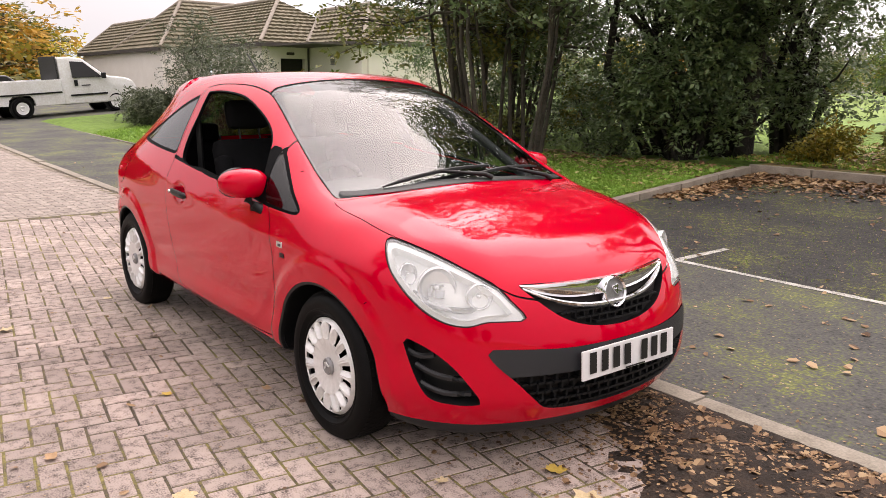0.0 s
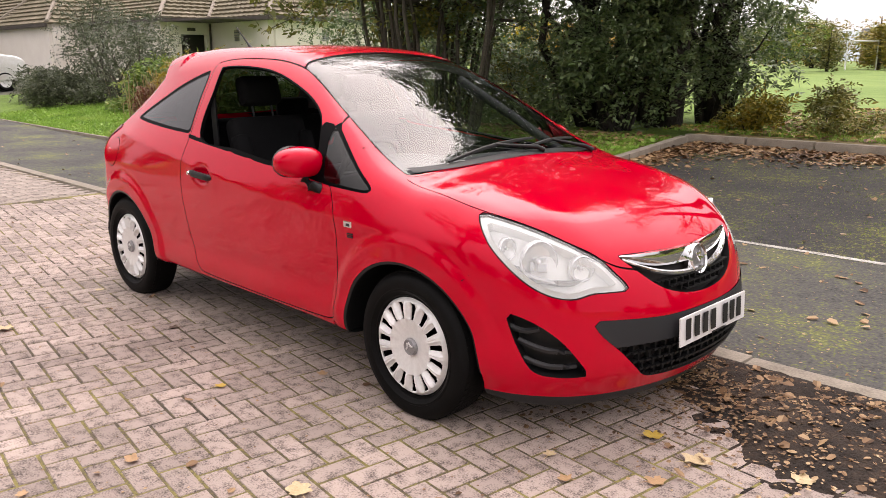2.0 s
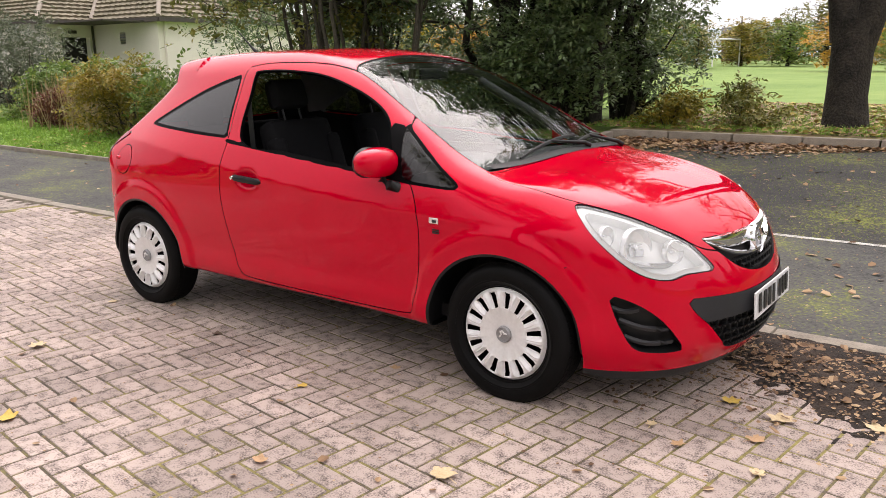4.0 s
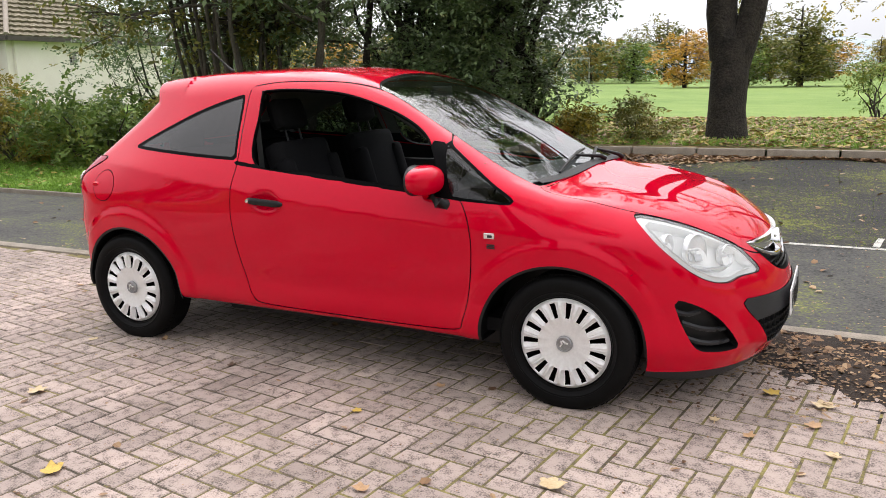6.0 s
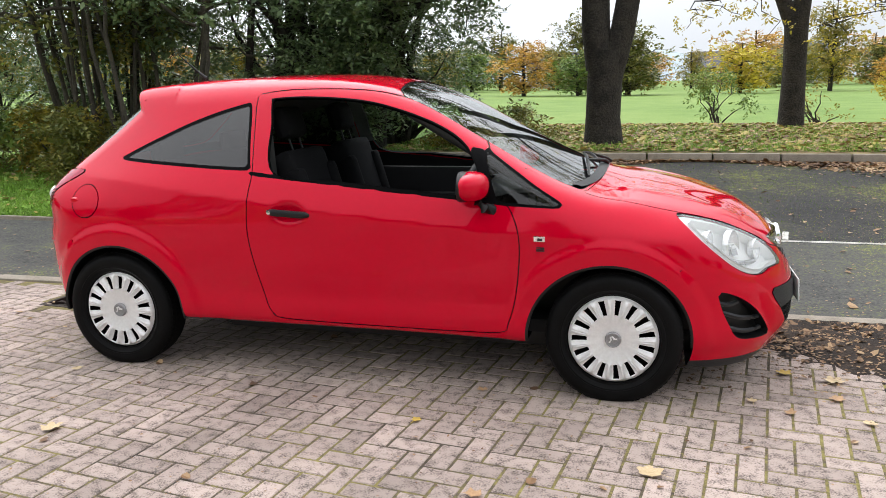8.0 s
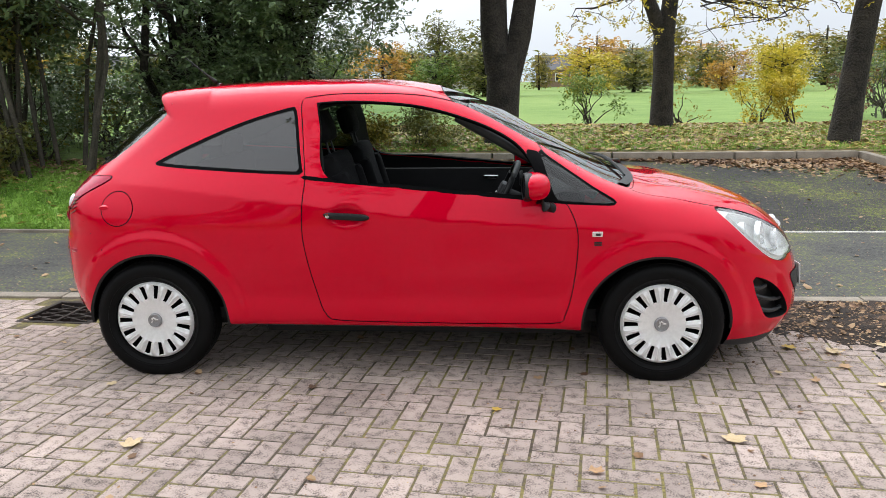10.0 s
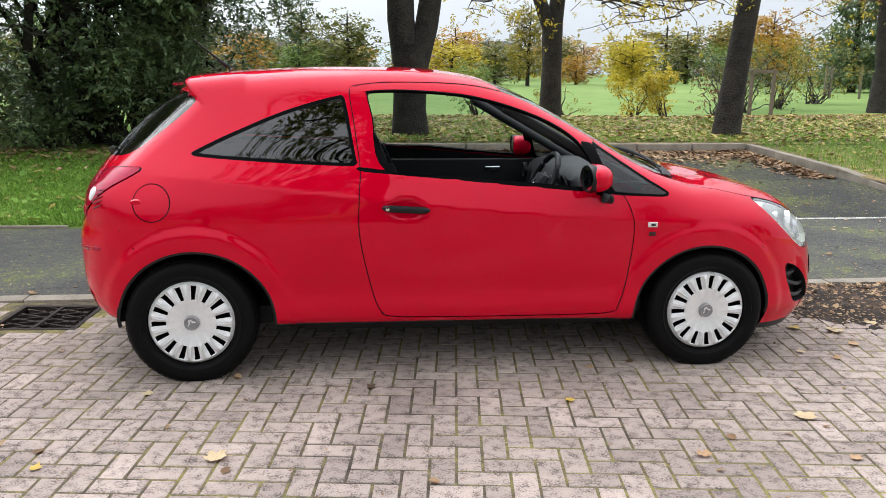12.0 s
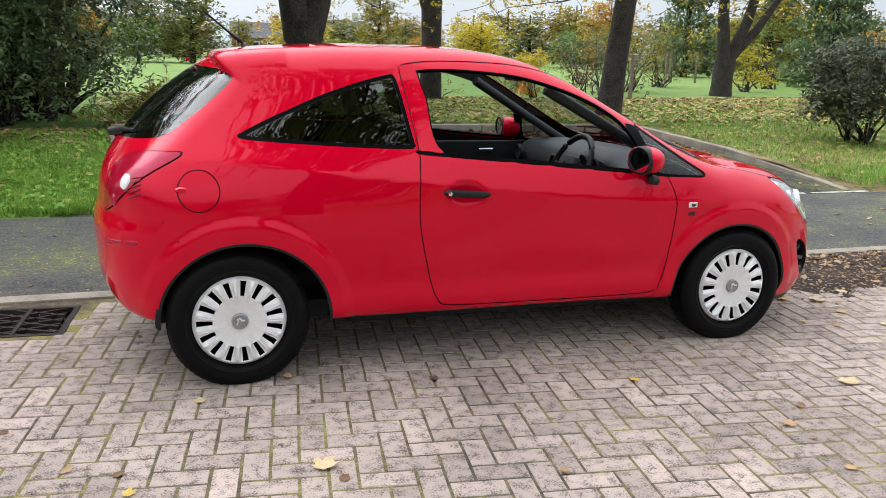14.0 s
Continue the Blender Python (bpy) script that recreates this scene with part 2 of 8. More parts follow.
def layered(name, stops, scale=0.6, fine=60.0, bump=0.4, rough=0.9, dist=0.01, mid=6.0, weights=(0.42, 0.3, 0.28)):
    """Rough natural ground: noise of three sizes through a row of colours."""
    m = bpy.data.materials.new(name)
    m.use_nodes = True
    nt = m.node_tree
    b = nt.nodes["Principled BSDF"]
    b.inputs["Roughness"].default_value = rough
    b.inputs["Specular IOR Level"].default_value = 0.3
    geo = nt.nodes.new("ShaderNodeNewGeometry")
    total = None
    for s, wgt in zip((scale, mid, fine), weights):
        n = nt.nodes.new("ShaderNodeTexNoise")
        n.inputs["Scale"].default_value, n.inputs["Detail"].default_value = s, 6.0
        nt.links.new(geo.outputs["Position"], n.inputs["Vector"])
        k = nt.nodes.new("ShaderNodeMath")
        k.operation = "MULTIPLY_ADD"
        k.inputs[1].default_value = wgt
        nt.links.new(n.outputs["Fac"], k.inputs[0])
        if total is None:
            k.inputs[2].default_value = 0.0
        else:
            nt.links.new(total, k.inputs[2])
        total = k.outputs[0]
        last = n
    ramp = nt.nodes.new("ShaderNodeValToRGB")
    el = ramp.color_ramp.elements
    while len(el) < len(stops):
        el.new(0.5)
    for e, (pos, col) in zip(el, stops):
        e.position, e.color = pos, (*col, 1)
    nt.links.new(total, ramp.inputs[0])
    nt.links.new(ramp.outputs[0], b.inputs["Base Color"])
    bp = nt.nodes.new("ShaderNodeBump")
    bp.inputs["Strength"].default_value, bp.inputs["Distance"].default_value = bump, dist
    nt.links.new(last.outputs["Fac"], bp.inputs["Height"])
    nt.links.new(bp.outputs[0], b.inputs["Normal"])
    return m


M_GRASS = layered("rough park grass", [(0.36, (0.06, 0.09, 0.02)), (0.48, (0.11, 0.19, 0.03)), (0.6, (0.17, 0.27, 0.05)), (0.68, (0.2, 0.2, 0.07))], 0.25, 45, 0.7, 0.95, 0.03)
M_FIELD = layered("mown playing field grass", [(0.38, (0.11, 0.19, 0.04)), (0.5, (0.16, 0.25, 0.06)), (0.64, (0.23, 0.30, 0.085))], 0.08, 20, 0.4, 0.95, 0.03, 1.0)
M_LITTER = layered("leaf strewn earth and grass", [(0.36, (0.05, 0.055, 0.02)), (0.45, (0.10, 0.10, 0.035)), (0.52, (0.21, 0.155, 0.07)), (0.6, (0.32, 0.24, 0.11)), (0.68, (0.15, 0.095, 0.05))], 0.3, 16, 0.8, 0.95, 0.04, 5.0)
M_TARMAC = layered("weathered tarmac with moss", [(0.36, (0.028, 0.028, 0.028)), (0.45, (0.07, 0.07, 0.066)), (0.53, (0.10, 0.099, 0.09)), (0.56, (0.12, 0.132, 0.05)), (0.64, (0.23, 0.245, 0.09))], 1.1, 46, 1.0, 0.92, 0.008, 12.0, (0.34, 0.22, 0.44))
M_BAYTAR = layered("dark bay tarmac", [(0.36, (0.016, 0.016, 0.016)), (0.46, (0.040, 0.039, 0.038)), (0.535, (0.058, 0.056, 0.05)), (0.57, (0.12, 0.132, 0.03)), (0.65, (0.24, 0.26, 0.06))], 0.8, 46, 1.0, 0.92, 0.008, 12.0, (0.36, 0.22, 0.42))
M_JOINT = layered("mossy sand joints", [(0.37, (0.045, 0.038, 0.03)), (0.46, (0.10, 0.082, 0.058)), (0.53, (0.18, 0.155, 0.06)), (0.62, (0.30, 0.27, 0.09))], 1.2, 90, 0.8, 0.95, 0.006, 14.0)
M_MUD = layered("wet leaf mould", [(0.38, (0.012, 0.009, 0.007)), (0.5, (0.032, 0.022, 0.016)), (0.62, (0.07, 0.045, 0.03)), (0.7, (0.1, 0.07, 0.045))], 3.0, 90, 1.0, 0.85, 0.015, 20.0)
M_KERB = mat("weathered concrete kerb", (0.36, 0.315, 0.255), 0.85, 0, (0.18, 0.155, 0.12), 6, 90, 0.5, per=0.1, obj=False)
M_LINE = mat("worn white road paint", (0.58, 0.57, 0.52), 0.8, 0, (0.2, 0.195, 0.17), 9, 90, 0.3, spread=(0.4, 0.55), obj=False)
M_BRICK = mat("weathered brindle block paver", (0.46, 0.372, 0.328), 0.88, 0, (0.10, 0.078, 0.068), 20, 150, 1.0, spread=(0.36, 0.52), per=0.17, obj=False, dist=0.005)
brick_nt = M_BRICK.node_tree
brick_geo, brick_stain, brick_level, brick_mul = (brick_nt.nodes.new("ShaderNode" + k) for k in ("NewGeometry", "TexNoise", "MapRange", "HueSaturation"))
brick_stain.inputs["Scale"].default_value, brick_stain.inputs["Detail"].default_value = 0.9, 4.0
brick_level.inputs[1].default_value, brick_level.inputs[2].default_value = 0.36, 0.62
brick_level.inputs[3].default_value, brick_level.inputs[4].default_value = 0.72, 1.1
brick_nt.links.new(brick_geo.outputs["Position"], brick_stain.inputs["Vector"])
brick_nt.links.new(brick_stain.outputs["Fac"], brick_level.inputs[0])
brick_nt.links.new(brick_level.outputs[0], brick_mul.inputs["Value"])
brick_nt.links.new(brick_nt.nodes["Principled BSDF"].inputs["Base Color"].links[0].from_socket, brick_mul.inputs["Color"])
brick_nt.links.new(brick_mul.outputs[0], brick_nt.nodes["Principled BSDF"].inputs["Base Color"])
M_BRICK2 = mat("pale worn block paver", (0.38, 0.32, 0.275), 0.88, 0, (0.18, 0.15, 0.13), 10, 50, 0.6, spread=(0.36, 0.58), per=0.14, obj=False, dist=0.003)
M_IRON = mat("rusty black cast iron", (0.05, 0.042, 0.038), 0.7, 0.6, (0.03, 0.02, 0.016), 12, 120, 0.5)


def verge_lift(x, y): return 0.10 - 0.17 * sstep0(y, 14.0, 18.0)


def sheet(name, xs, ys, material, dz=0.0, keep=None, label="", rough=0.0):
    """A strip of ground that follows the land."""
    X, Y = np.meshgrid(xs, ys, indexing="ij")
    Z = ground_z(X.ravel(), Y.ravel()) + (dz(X.ravel(), Y.ravel()) if callable(dz) else dz)
    if rough:
        Z = Z + np.array([noise.noise((x * 0.9, y * 0.9, 0)) for x, y in zip(X.ravel(), Y.ravel())]) * rough
    n = len(ys)
    verts = list(zip(X.ravel().tolist(), Y.ravel().tolist(), Z.tolist()))
    faces = []
    for i in range(len(xs) - 1):
        for j in range(n - 1):
            if keep is None or keep((xs[i] + xs[i + 1]) / 2, (ys[j] + ys[j + 1]) / 2):
                faces.append((i * n + j, (i + 1) * n + j, (i + 1) * n + j + 1, i * n + j + 1))
    ob = part(name, (verts, faces), material)
    smooth(ob.data)
    return tagged(ob, label, name, kind="structure")


far = [30, 45, 70, 110, 180, 320, 700]
gx = np.array([-v for v in far[::-1]] + list(np.arange(-27, 28, 1.5)) + far, float)
gy = np.array([-v for v in far[::-1]] + list(np.arange(-27, 30, 1.5)) + far, float)
sheet("ground", gx, gy, M_FIELD, -0.06, label="broad green park ground reaching the horizon")
# leafy rough grass round the bay and under the trees
sheet("leafy_verge", np.concatenate([np.arange(-2.35, 0.1, 0.39), np.arange(0.5, 30, 0.8)]), np.concatenate([np.arange(8.11, 16.5, 0.5), [17.2, 18.0]]), M_LITTER, verge_lift, label="rough grass strewn with yellow fallen leaves")
sheet("side_verge", np.arange(6.04, 30, 0.7), np.arange(3.12, 8.4, 0.26), M_LITTER, lambda x, y: -0.01 + 0.1 * sstep0(y, 3.1, 4.6), label="leaf-strewn grass beside the parking bay")
sheet("grass_verge", np.arange(-24.05, -1.85, 0.7161), np.concatenate([[3.085, 3.12, 3.2, 3.35], np.arange(3.6, 9, 0.45), [10, 12, 15, 19]]), M_GRASS, lambda x, y: -0.02 + 0.05 * sstep0(y, 3.05, 3.4) - 0.14 * sstep0(x + 1.95 + 0.1 * (y - 3.3), -0.15, 0.1), label="green grass verge beside the footway")
xs_t = np.concatenate([np.arange(-60, -3.1, 1.2), np.linspace(-3.05, 6.05, 16), np.arange(6.6, 30, 1.5)])
sheet("footway", xs_t, np.linspace(0.745, 3.09, 5), M_TARMAC, 0.0, label="grey mossy tarmac footway")
sheet("side_road", np.linspace(-60, -24.1, 20), np.linspace(3.09, 12.0, 8), M_TARMAC, 0.0, label="grey tarmac drive leading off the road")
sheet("parking_bay", np.linspace(-2.35, 6.0, 16), np.linspace(3.09, 8.0, 9), M_BAYTAR, 0.0, label="dark tarmac parking bay with moss patches")

# kerbs
kerb_bm = bmesh.new()
box(kerb_bm, 0, 0, 0, 0.9, 0.125, 0.2, 0.012)
kerb = part("kerb_stone", kerb_bm, M_KERB, None, sharp=40)
kerb_near = thing("kerb", pose(0, 0, 0), "flush pale concrete kerb along the paving", "kerb", kind="structure")
kerb.parent = kerb_near
kerb.matrix_basis = pose(-17.5, 0.68, -0.082)
for i in range(1, 36):
    k = kerb.copy()
    scene.collection.objects.link(k)
    k.matrix_basis = pose(-17.5 + 0.905 * i, 0.68 + random.uniform(-0.006, 0.006), -0.084 + random.uniform(-0.004, 0.004) + gz(-17.5 + 0.905 * i, 0), random.uniform(-0.6, 0.6), 0, random.uniform(-0.4, 0.4))
bay_kerb = thing("bay_kerb", pose(0, 0, 0), "raised grey stone kerb round the parking bay", "kerb", kind="structure")


def kerb_run(x0, y0, x1, y1, lift0, lift1):
    n = max(1, round(math.hypot(x1 - x0, y1 - y0) / 0.905))
    for i in range(n):
        t = (i + 0.5) / n
        x, y = x0 + (x1 - x0) * t, y0 + (y1 - y0) * t
        k = kerb.copy()
        scene.collection.objects.link(k)
        k.parent = bay_kerb
        rise = math.degrees(math.atan2(gz(x1, y1) + lift1 - gz(x0, y0) - lift0, math.hypot(x1 - x0, y1 - y0)))
        k.matrix_basis = pose(x, y, gz(x, y) - 0.1 + lift0 + (lift1 - lift0) * t + random.uniform(-0.004, 0.004), 0, -rise + random.uniform(-0.3, 0.3), math.degrees(math.atan2(y1 - y0, x1 - x0)) + random.uniform(-0.5, 0.5))


kerb_run(-1.9, 3.35, -2.35, 7.9, 0.05, 0.11)
kerb_run(-2.4, 8.05, 5.95, 8.05, 0.115, 0.115)
kerb_run(6.0, 8.0, 6.12, 5.6, 0.115, 0.11)
kerb_run(6.12, 5.6, 6.0, 3.3, 0.11, 0.015)
edging_bm = bmesh.new()
box(edging_bm, -13.6, 3.1, -0.03, 21, 0.05, 0.11, 0.008)
for v in edging_bm.verts:
    v.co.z += gz(v.co.x, 0.74)
tagged(part("edging", edging_bm, M_KERB), "thin concrete edging between footway and grass", "edging", kind="structure")

# worn white lines
def line(x0, y0, x1, y1, w, breaks):
    L = math.hypot(x1 - x0, y1 - y0)
    ux, uy = (x1 - x0) / L, (y1 - y0) / L
    n = int(L / 0.09)
    bm = bmesh.new()
    rows_ = []
    for i in range(n + 1):
        t = L * i / n
        ww = w * (0.5 + 0.12 * noise.noise((x0 + t * 5.3, y0 * 3, 2)))
        off = 0.006 * noise.noise((t * 3.1, x0, 5))
        cx, cy = x0 + ux * t - uy * off, y0 + uy * t + ux * off
        rows_.append([bm.verts.new((cx - uy * s * ww, cy + ux * s * ww, gz(cx - uy * s * ww, cy + ux * s * ww) + 0.004)) for s in (1, -1)])
    for i in range(n):
        if noise.noise((x0 + i * 0.31, y1, 9)) > breaks:
            bm.faces.new((rows_[i][0], rows_[i][1], rows_[i + 1][1], rows_[i + 1][0]))
    ob = part("road_marking", bm, M_LINE)
    return tagged(ob, "worn white painted bay line on the tarmac", "road marking", kind="structure")


line(-0.1, 3.12, 6.2, 3.14, 0.06, -0.45)
line(0.03, 3.16, 0.08, 3.75, 0.07, -0.5)
line(2.55, 3.18, 2.6, 3.5, 0.06, -0.2)

# ---- block paving ----
paving = sheet("paving", np.concatenate([[-5.3, -4.4, -3.5, -2.54, -2.06], np.arange(-1.2, 12, 0.9)]), np.array([-9, -6.2, -5, -4, -3, -2, -1, 0.06, 0.52, 0.62]), M_JOINT, -0.0014, keep=lambda x, y: not (-2.54 < x < -2.06 and 0.06 < y < 0.52), label="herringbone block paving with mossy joints")
road_back = sheet("road", np.arange(-60, -5.2, 1.31), np.array([-12, -9, -6, -4, -2, 0, 0.62]), M_JOINT, -0.009, label="pale block-paved road leading away")


def brick_mesh(L, B, bev=0.007):
    v = []
    for h, ins in ((-0.03, 0), (-0.006, 0), (0, bev)):
        v += [(-L / 2 + ins, -B / 2 + ins, h), (L / 2 - ins, -B / 2 + ins, h), (L / 2 - ins, B / 2 - ins, h), (-L / 2 + ins, B / 2 - ins, h)]
    f = [(8, 9, 10, 11)]
    for k in range(4):
        k2 = (k + 1) % 4
        f += [(k, k2, 4 + k2, 4 + k), (4 + k, 4 + k2, 8 + k2, 8 + k)]
    return v, f


rng = random.Random(4)
BV, BF = brick_mesh(0.194, 0.094, 0.0045)
brick_data = bpy.data.meshes.new("brick")
brick_data.from_pydata(BV, [], BF)
brick_data.materials.append(M_BRICK)
turn = Matrix.Rotation(radians(-7.5), 4, "Z")
rest, single = [], 0
for i in range(-110, 120):
    for j in range(-110, 110):
        # herringbone: blocks step diagonally, one along and one across
        for along in (True, False):
            u, v = i * 0.2 + j * 0.1, -i * 0.2 + j * 0.1
            if along:
                cx, cy, rot = u + 0.1, v + 0.05, 0
            else:
                cx, cy, rot = u + 0.05, v + 0.2, 90
            if abs(cx) > 13 or abs(cy) > 13:
                continue
            p = turn @ Vector((cx, cy, 0))
            if not (-5.15 < p.x < 11.2 and -8.85 < p.y < 0.585):
                continue
            if -2.56 < p.x < -2.0 and -0.02 < p.y < 0.6:
                continue
            m = Matrix.Translation((p.x, p.y, rng.uniform(0.0, 0.0022))) @ Matrix.Rotation(radians(-7.5 + rot + rng.uniform(-0.8, 0.8)), 4, "Z") @ Matrix.Rotation(radians(rng.uniform(-0.45, 0.45)), 4, "X")
            if single < 300 and -1.3 < p.x < 1.6 and -2.9 < p.y < -0.95:
                ob = new("brick", brick_data)
                ob.parent = paving
                ob.matrix_basis = m
                single += 1
            else:
                rest.append(([tuple(m @ Vector(q)) for q in BV], BF))
ob = part("bricks", join(rest), M_BRICK, paving)
tagged(ob, "weathered pinkish block pavers", kind="stuff")
rest = []
rr = 0
x = -5.32
while x > -24:
    off = 0.1 * (rr % 2)
    y = 0.5 - off
    while y > -5.5:
        m = Matrix.Translation((x, y, gz(x, y) + rng.uniform(-0.002, 0.002)))
        rest.append(([tuple(m @ Vector((q[1], q[0], q[2]))) for q in BV], [f[::-1] for f in BF]))
        y -= 0.2
    x -= 0.1
    rr += 1
ob = part("bricks", join(rest), M_BRICK2, road_back)
tagged(ob, "pale worn block pavers", kind="stuff")

# iron drain grate beside the kerb
grate = thing("drain_grate", pose(-2.3, 0.29, 0, 0, 0, -4), "black iron drain grate with diagonal bars in paving", "drain grate")
bm = bmesh.new()
for sx, sy, w, d in ((0, 0.225, 0.5, 0.03), (0, -0.225, 0.5, 0.03), (0.235, 0, 0.03, 0.42), (-0.235, 0, 0.03, 0.42), (0, 0, 0.022, 0.42)):
    box(bm, sx, sy, -0.012, w, d, 0.03, 0.003)
part("frame", bm, M_IRON, grate)
for k in range(9):
    bm = bmesh.new()
    box(bm, 0, 0, 0, 0.43, 0.014, 0.022, 0.002, m=Matrix.Translation((0, -0.18 + 0.045 * k, -0.013)) @ Matrix.Rotation(radians(24 if k % 2 else -24), 4, "Z"))
    part("bar", bm, M_IRON, grate)
bm = bmesh.new()
box(bm, 0, 0, -0.07, 0.5, 0.48, 0.05)
part("sump", bm, M_GAP, grate)
bm = bmesh.new()
for sx, sy, w, d in ((0, 0.235, 0.5, 0.012), (0, -0.235, 0.5, 0.012), (0.245, 0, 0.012, 0.46), (-0.245, 0, 0.012, 0.46)):
    box(bm, sx, sy, -0.06, w, d, 0.1)
part("sump_wall", bm, M_GAP, grate)


# ---- the car: one smooth body form, cut into panels, glass and lamps ----
SLOPES = {}


def spl(knots, x):
    """Smooth curve through knots (a, b), held level outside."""
    if id(knots) not in SLOPES:
        k = np.array(knots, float)
        xs, ys = k[:, 0].copy(), k[:, 1].copy()
        d = np.diff(ys) / np.diff(xs)
        h = np.diff(xs)
        m = np.empty(len(xs))
        m[1:-1] = (d[:-1] * h[1:] + d[1:] * h[:-1]) / (h[:-1] + h[1:])
        m[0], m[-1] = d[0], d[-1]
        SLOPES[id(knots)] = (xs, ys, h, m)
    xs, ys, h, m = SLOPES[id(knots)]
    xc = np.clip(x, xs[0], xs[-1])
    i = np.clip(np.searchsorted(xs, xc) - 1, 0, len(xs) - 2)
    t = (xc - xs[i]) / h[i]
    return ((2 * t**3 - 3 * t**2 + 1) * ys[i] + (t**3 - 2 * t**2 + t) * h[i] * m[i]
            + (-2 * t**3 + 3 * t**2) * ys[i + 1] + (t**3 - t**2) * h[i] * m[i + 1]
            + np.where(x < xs[0], (x - xs[0]) * m[0], 0) + np.where(x > xs[-1], (x - xs[-1]) * m[-1], 0))


def sstep(x, a, b):
    t = np.clip((x - a) / (b - a), 0, 1)
    return t * t * (3 - 2 * t)


def smax(a, b, k):
    h = np.maximum(k - np.abs(a - b), 0) / k
    return np.maximum(a, b) + h * h * k * 0.25


ROOF = [(-1.75, 1.30), (-1.55, 1.365), (-1.3, 1.416), (-0.9, 1.455), (-0.45, 1.468), (-0.05, 1.456), (0.14, 1.428), (0.32, 1.372),
        (0.7, 1.185), (1.1, 0.99), (1.24, 0.948), (1.4, 0.925), (1.65, 0.868), (1.85, 0.792), (1.98, 0.712), (2.08, 0.6)]
PLAN = [(-1.95, 0.715), (-1.7, 0.785), (-1.3, 0.828), (-0.6, 0.843), (0.4, 0.845), (1.0, 0.832), (1.4, 0.812), (1.7, 0.77), (2.1, 0.67)]
SECT = [(0.2, -0.045), (0.27, -0.024), (0.34, -0.013), (0.42, -0.016), (0.52, -0.006), (0.65, 0.001), (0.78, -0.001), (0.86, -0.014), (0.95, -0.042),
        (1.05, -0.088), (1.15, -0.138), (1.25, -0.195), (1.35, -0.258), (1.45, -0.33)]
NOSE = [(0.15, 2.0), (0.22, 2.05), (0.28, 2.085), (0.36, 2.094), (0.47, 2.084), (0.58, 2.066), (0.66, 2.045), (0.71, 2.02), (0.8, 1.96)]
TAIL = [(0.2, -1.77), (0.3, -1.815), (0.42, -1.86), (0.55, -1.87), (0.68, -1.868), (0.74, -1.85), (0.84, -1.835), (0.93, -1.80), (1.02, -1.742), (1.15, -1.635),
        (1.3, -1.455), (1.4, -1.30)]
FLOOR = [(-1.95, 0.33), (-1.65, 0.285), (-1.3, 0.27), (-0.7, 0.262), (0.7, 0.248), (1.3, 0.212), (1.6, 0.142), (2.1, 0.118)]
CREASE = [(-1.7, 0.99), (-1.2, 0.957), (-0.72, 0.905), (0.0, 0.826), (0.65, 0.768), (1.47, 0.725), (1.9, 0.70)]
ARCHES = ((-1.225, 0.288, 0.365), (1.232, 0.28, 0.365))
HUBS = (-1.2555, 1.2555)
HUB_Z = 0.288


def half_width(x, z):
    w = spl(PLAN, x) + spl(SECT, z)
    w = w - 0.105 * np.clip(-0.3 - x, 0, 2) ** 2 * sstep(z, 0.78, 1.3)
    w = w - 0.03 * sstep(x, 0.95, 1.5) * sstep(z, 0.72, 0.86)
    for ax, az, ar in ARCHES:
        r = np.hypot(x - ax, z - az)
        w = w + 0.016 * sstep(-r, -0.47, -0.415) * sstep(z, 0.2, 0.3)
    # pressed crease along the flank
    d = z - spl(CREASE, x)
    w = w + 0.013 * np.exp(-(np.sqrt(d * d + 0.00004) - 0.0063) / np.where(d > 0, 0.075, 0.06)) * sstep(x, -1.6, -1.2) * sstep(-x, -1.45, -1.0)
    # soft hollow behind the door handle
    w = w - 0.02 * np.exp(-(((x + 0.255) / 0.075) ** 2 + ((z - 0.825) / 0.042) ** 2) ** 2)
    return w


def body_field(p):
    x, y, z = p[:, 0], np.abs(p[:, 1]), p[:, 2]
    top = (z - (spl(ROOF, x + 0.15 * y * y) - 0.085 * y * y)) * 0.9
    # raised side bands of the bonnet
    top = top - 0.010 * np.exp(-((y - 0.5) / 0.1) ** 2) * sstep(x, 1.15, 1.4)
    side = y - half_width(x, z)
    front = x - (spl(NOSE, z) - 0.40 * y**2 - 0.30 * y**4)
    rear = rear_field(p)
    low = spl(FLOOR, x) - z
    f = smax(top, side, 0.10 + 0.06 * sstep(x, 0.9, 1.6))
    f = smax(f, front, 0.16)
    f = smax(f, rear, 0.075 + 0.13 * sstep(-z, -0.95, -0.7))
    # roof spoiler: the roof carried on over the rear window to a sharp edge
    back = (-1.325 + 0.08 * y * y + 0.72 * np.maximum(1.388 - z, 0)) - x
    wing = smax(smax(smax(top, side, 0.06), back, 0.045), 1.25 - z, 0.02)
    wing = np.where(x < -1.0, wing, 9.0)
    return np.minimum(smax(f, low, 0.05), wing)


def rear_field(p):
    x, y, z = p[:, 0], np.abs(p[:, 1]), p[:, 2]
    return (spl(TAIL, z) + (0.24 + 0.66 * sstep(z, 0.85, 1.28)) * y**2 * 0.85 + 0.12 * y**4) - x


def body_grad(p, e=0.002):
    g = np.empty_like(p)
    for i in range(3):
        d = np.zeros(3)
        d[i] = e
        g[:, i] = body_field(p + d) - body_field(p - d)
    return g / (2 * e)


def onto(p, level=0.0, rounds=4):
    for _ in range(rounds):
        g = body_grad(p)
        p = p - g * ((body_field(p) - level) / np.maximum((g * g).sum(1), 0.2))[:, None]
    return p


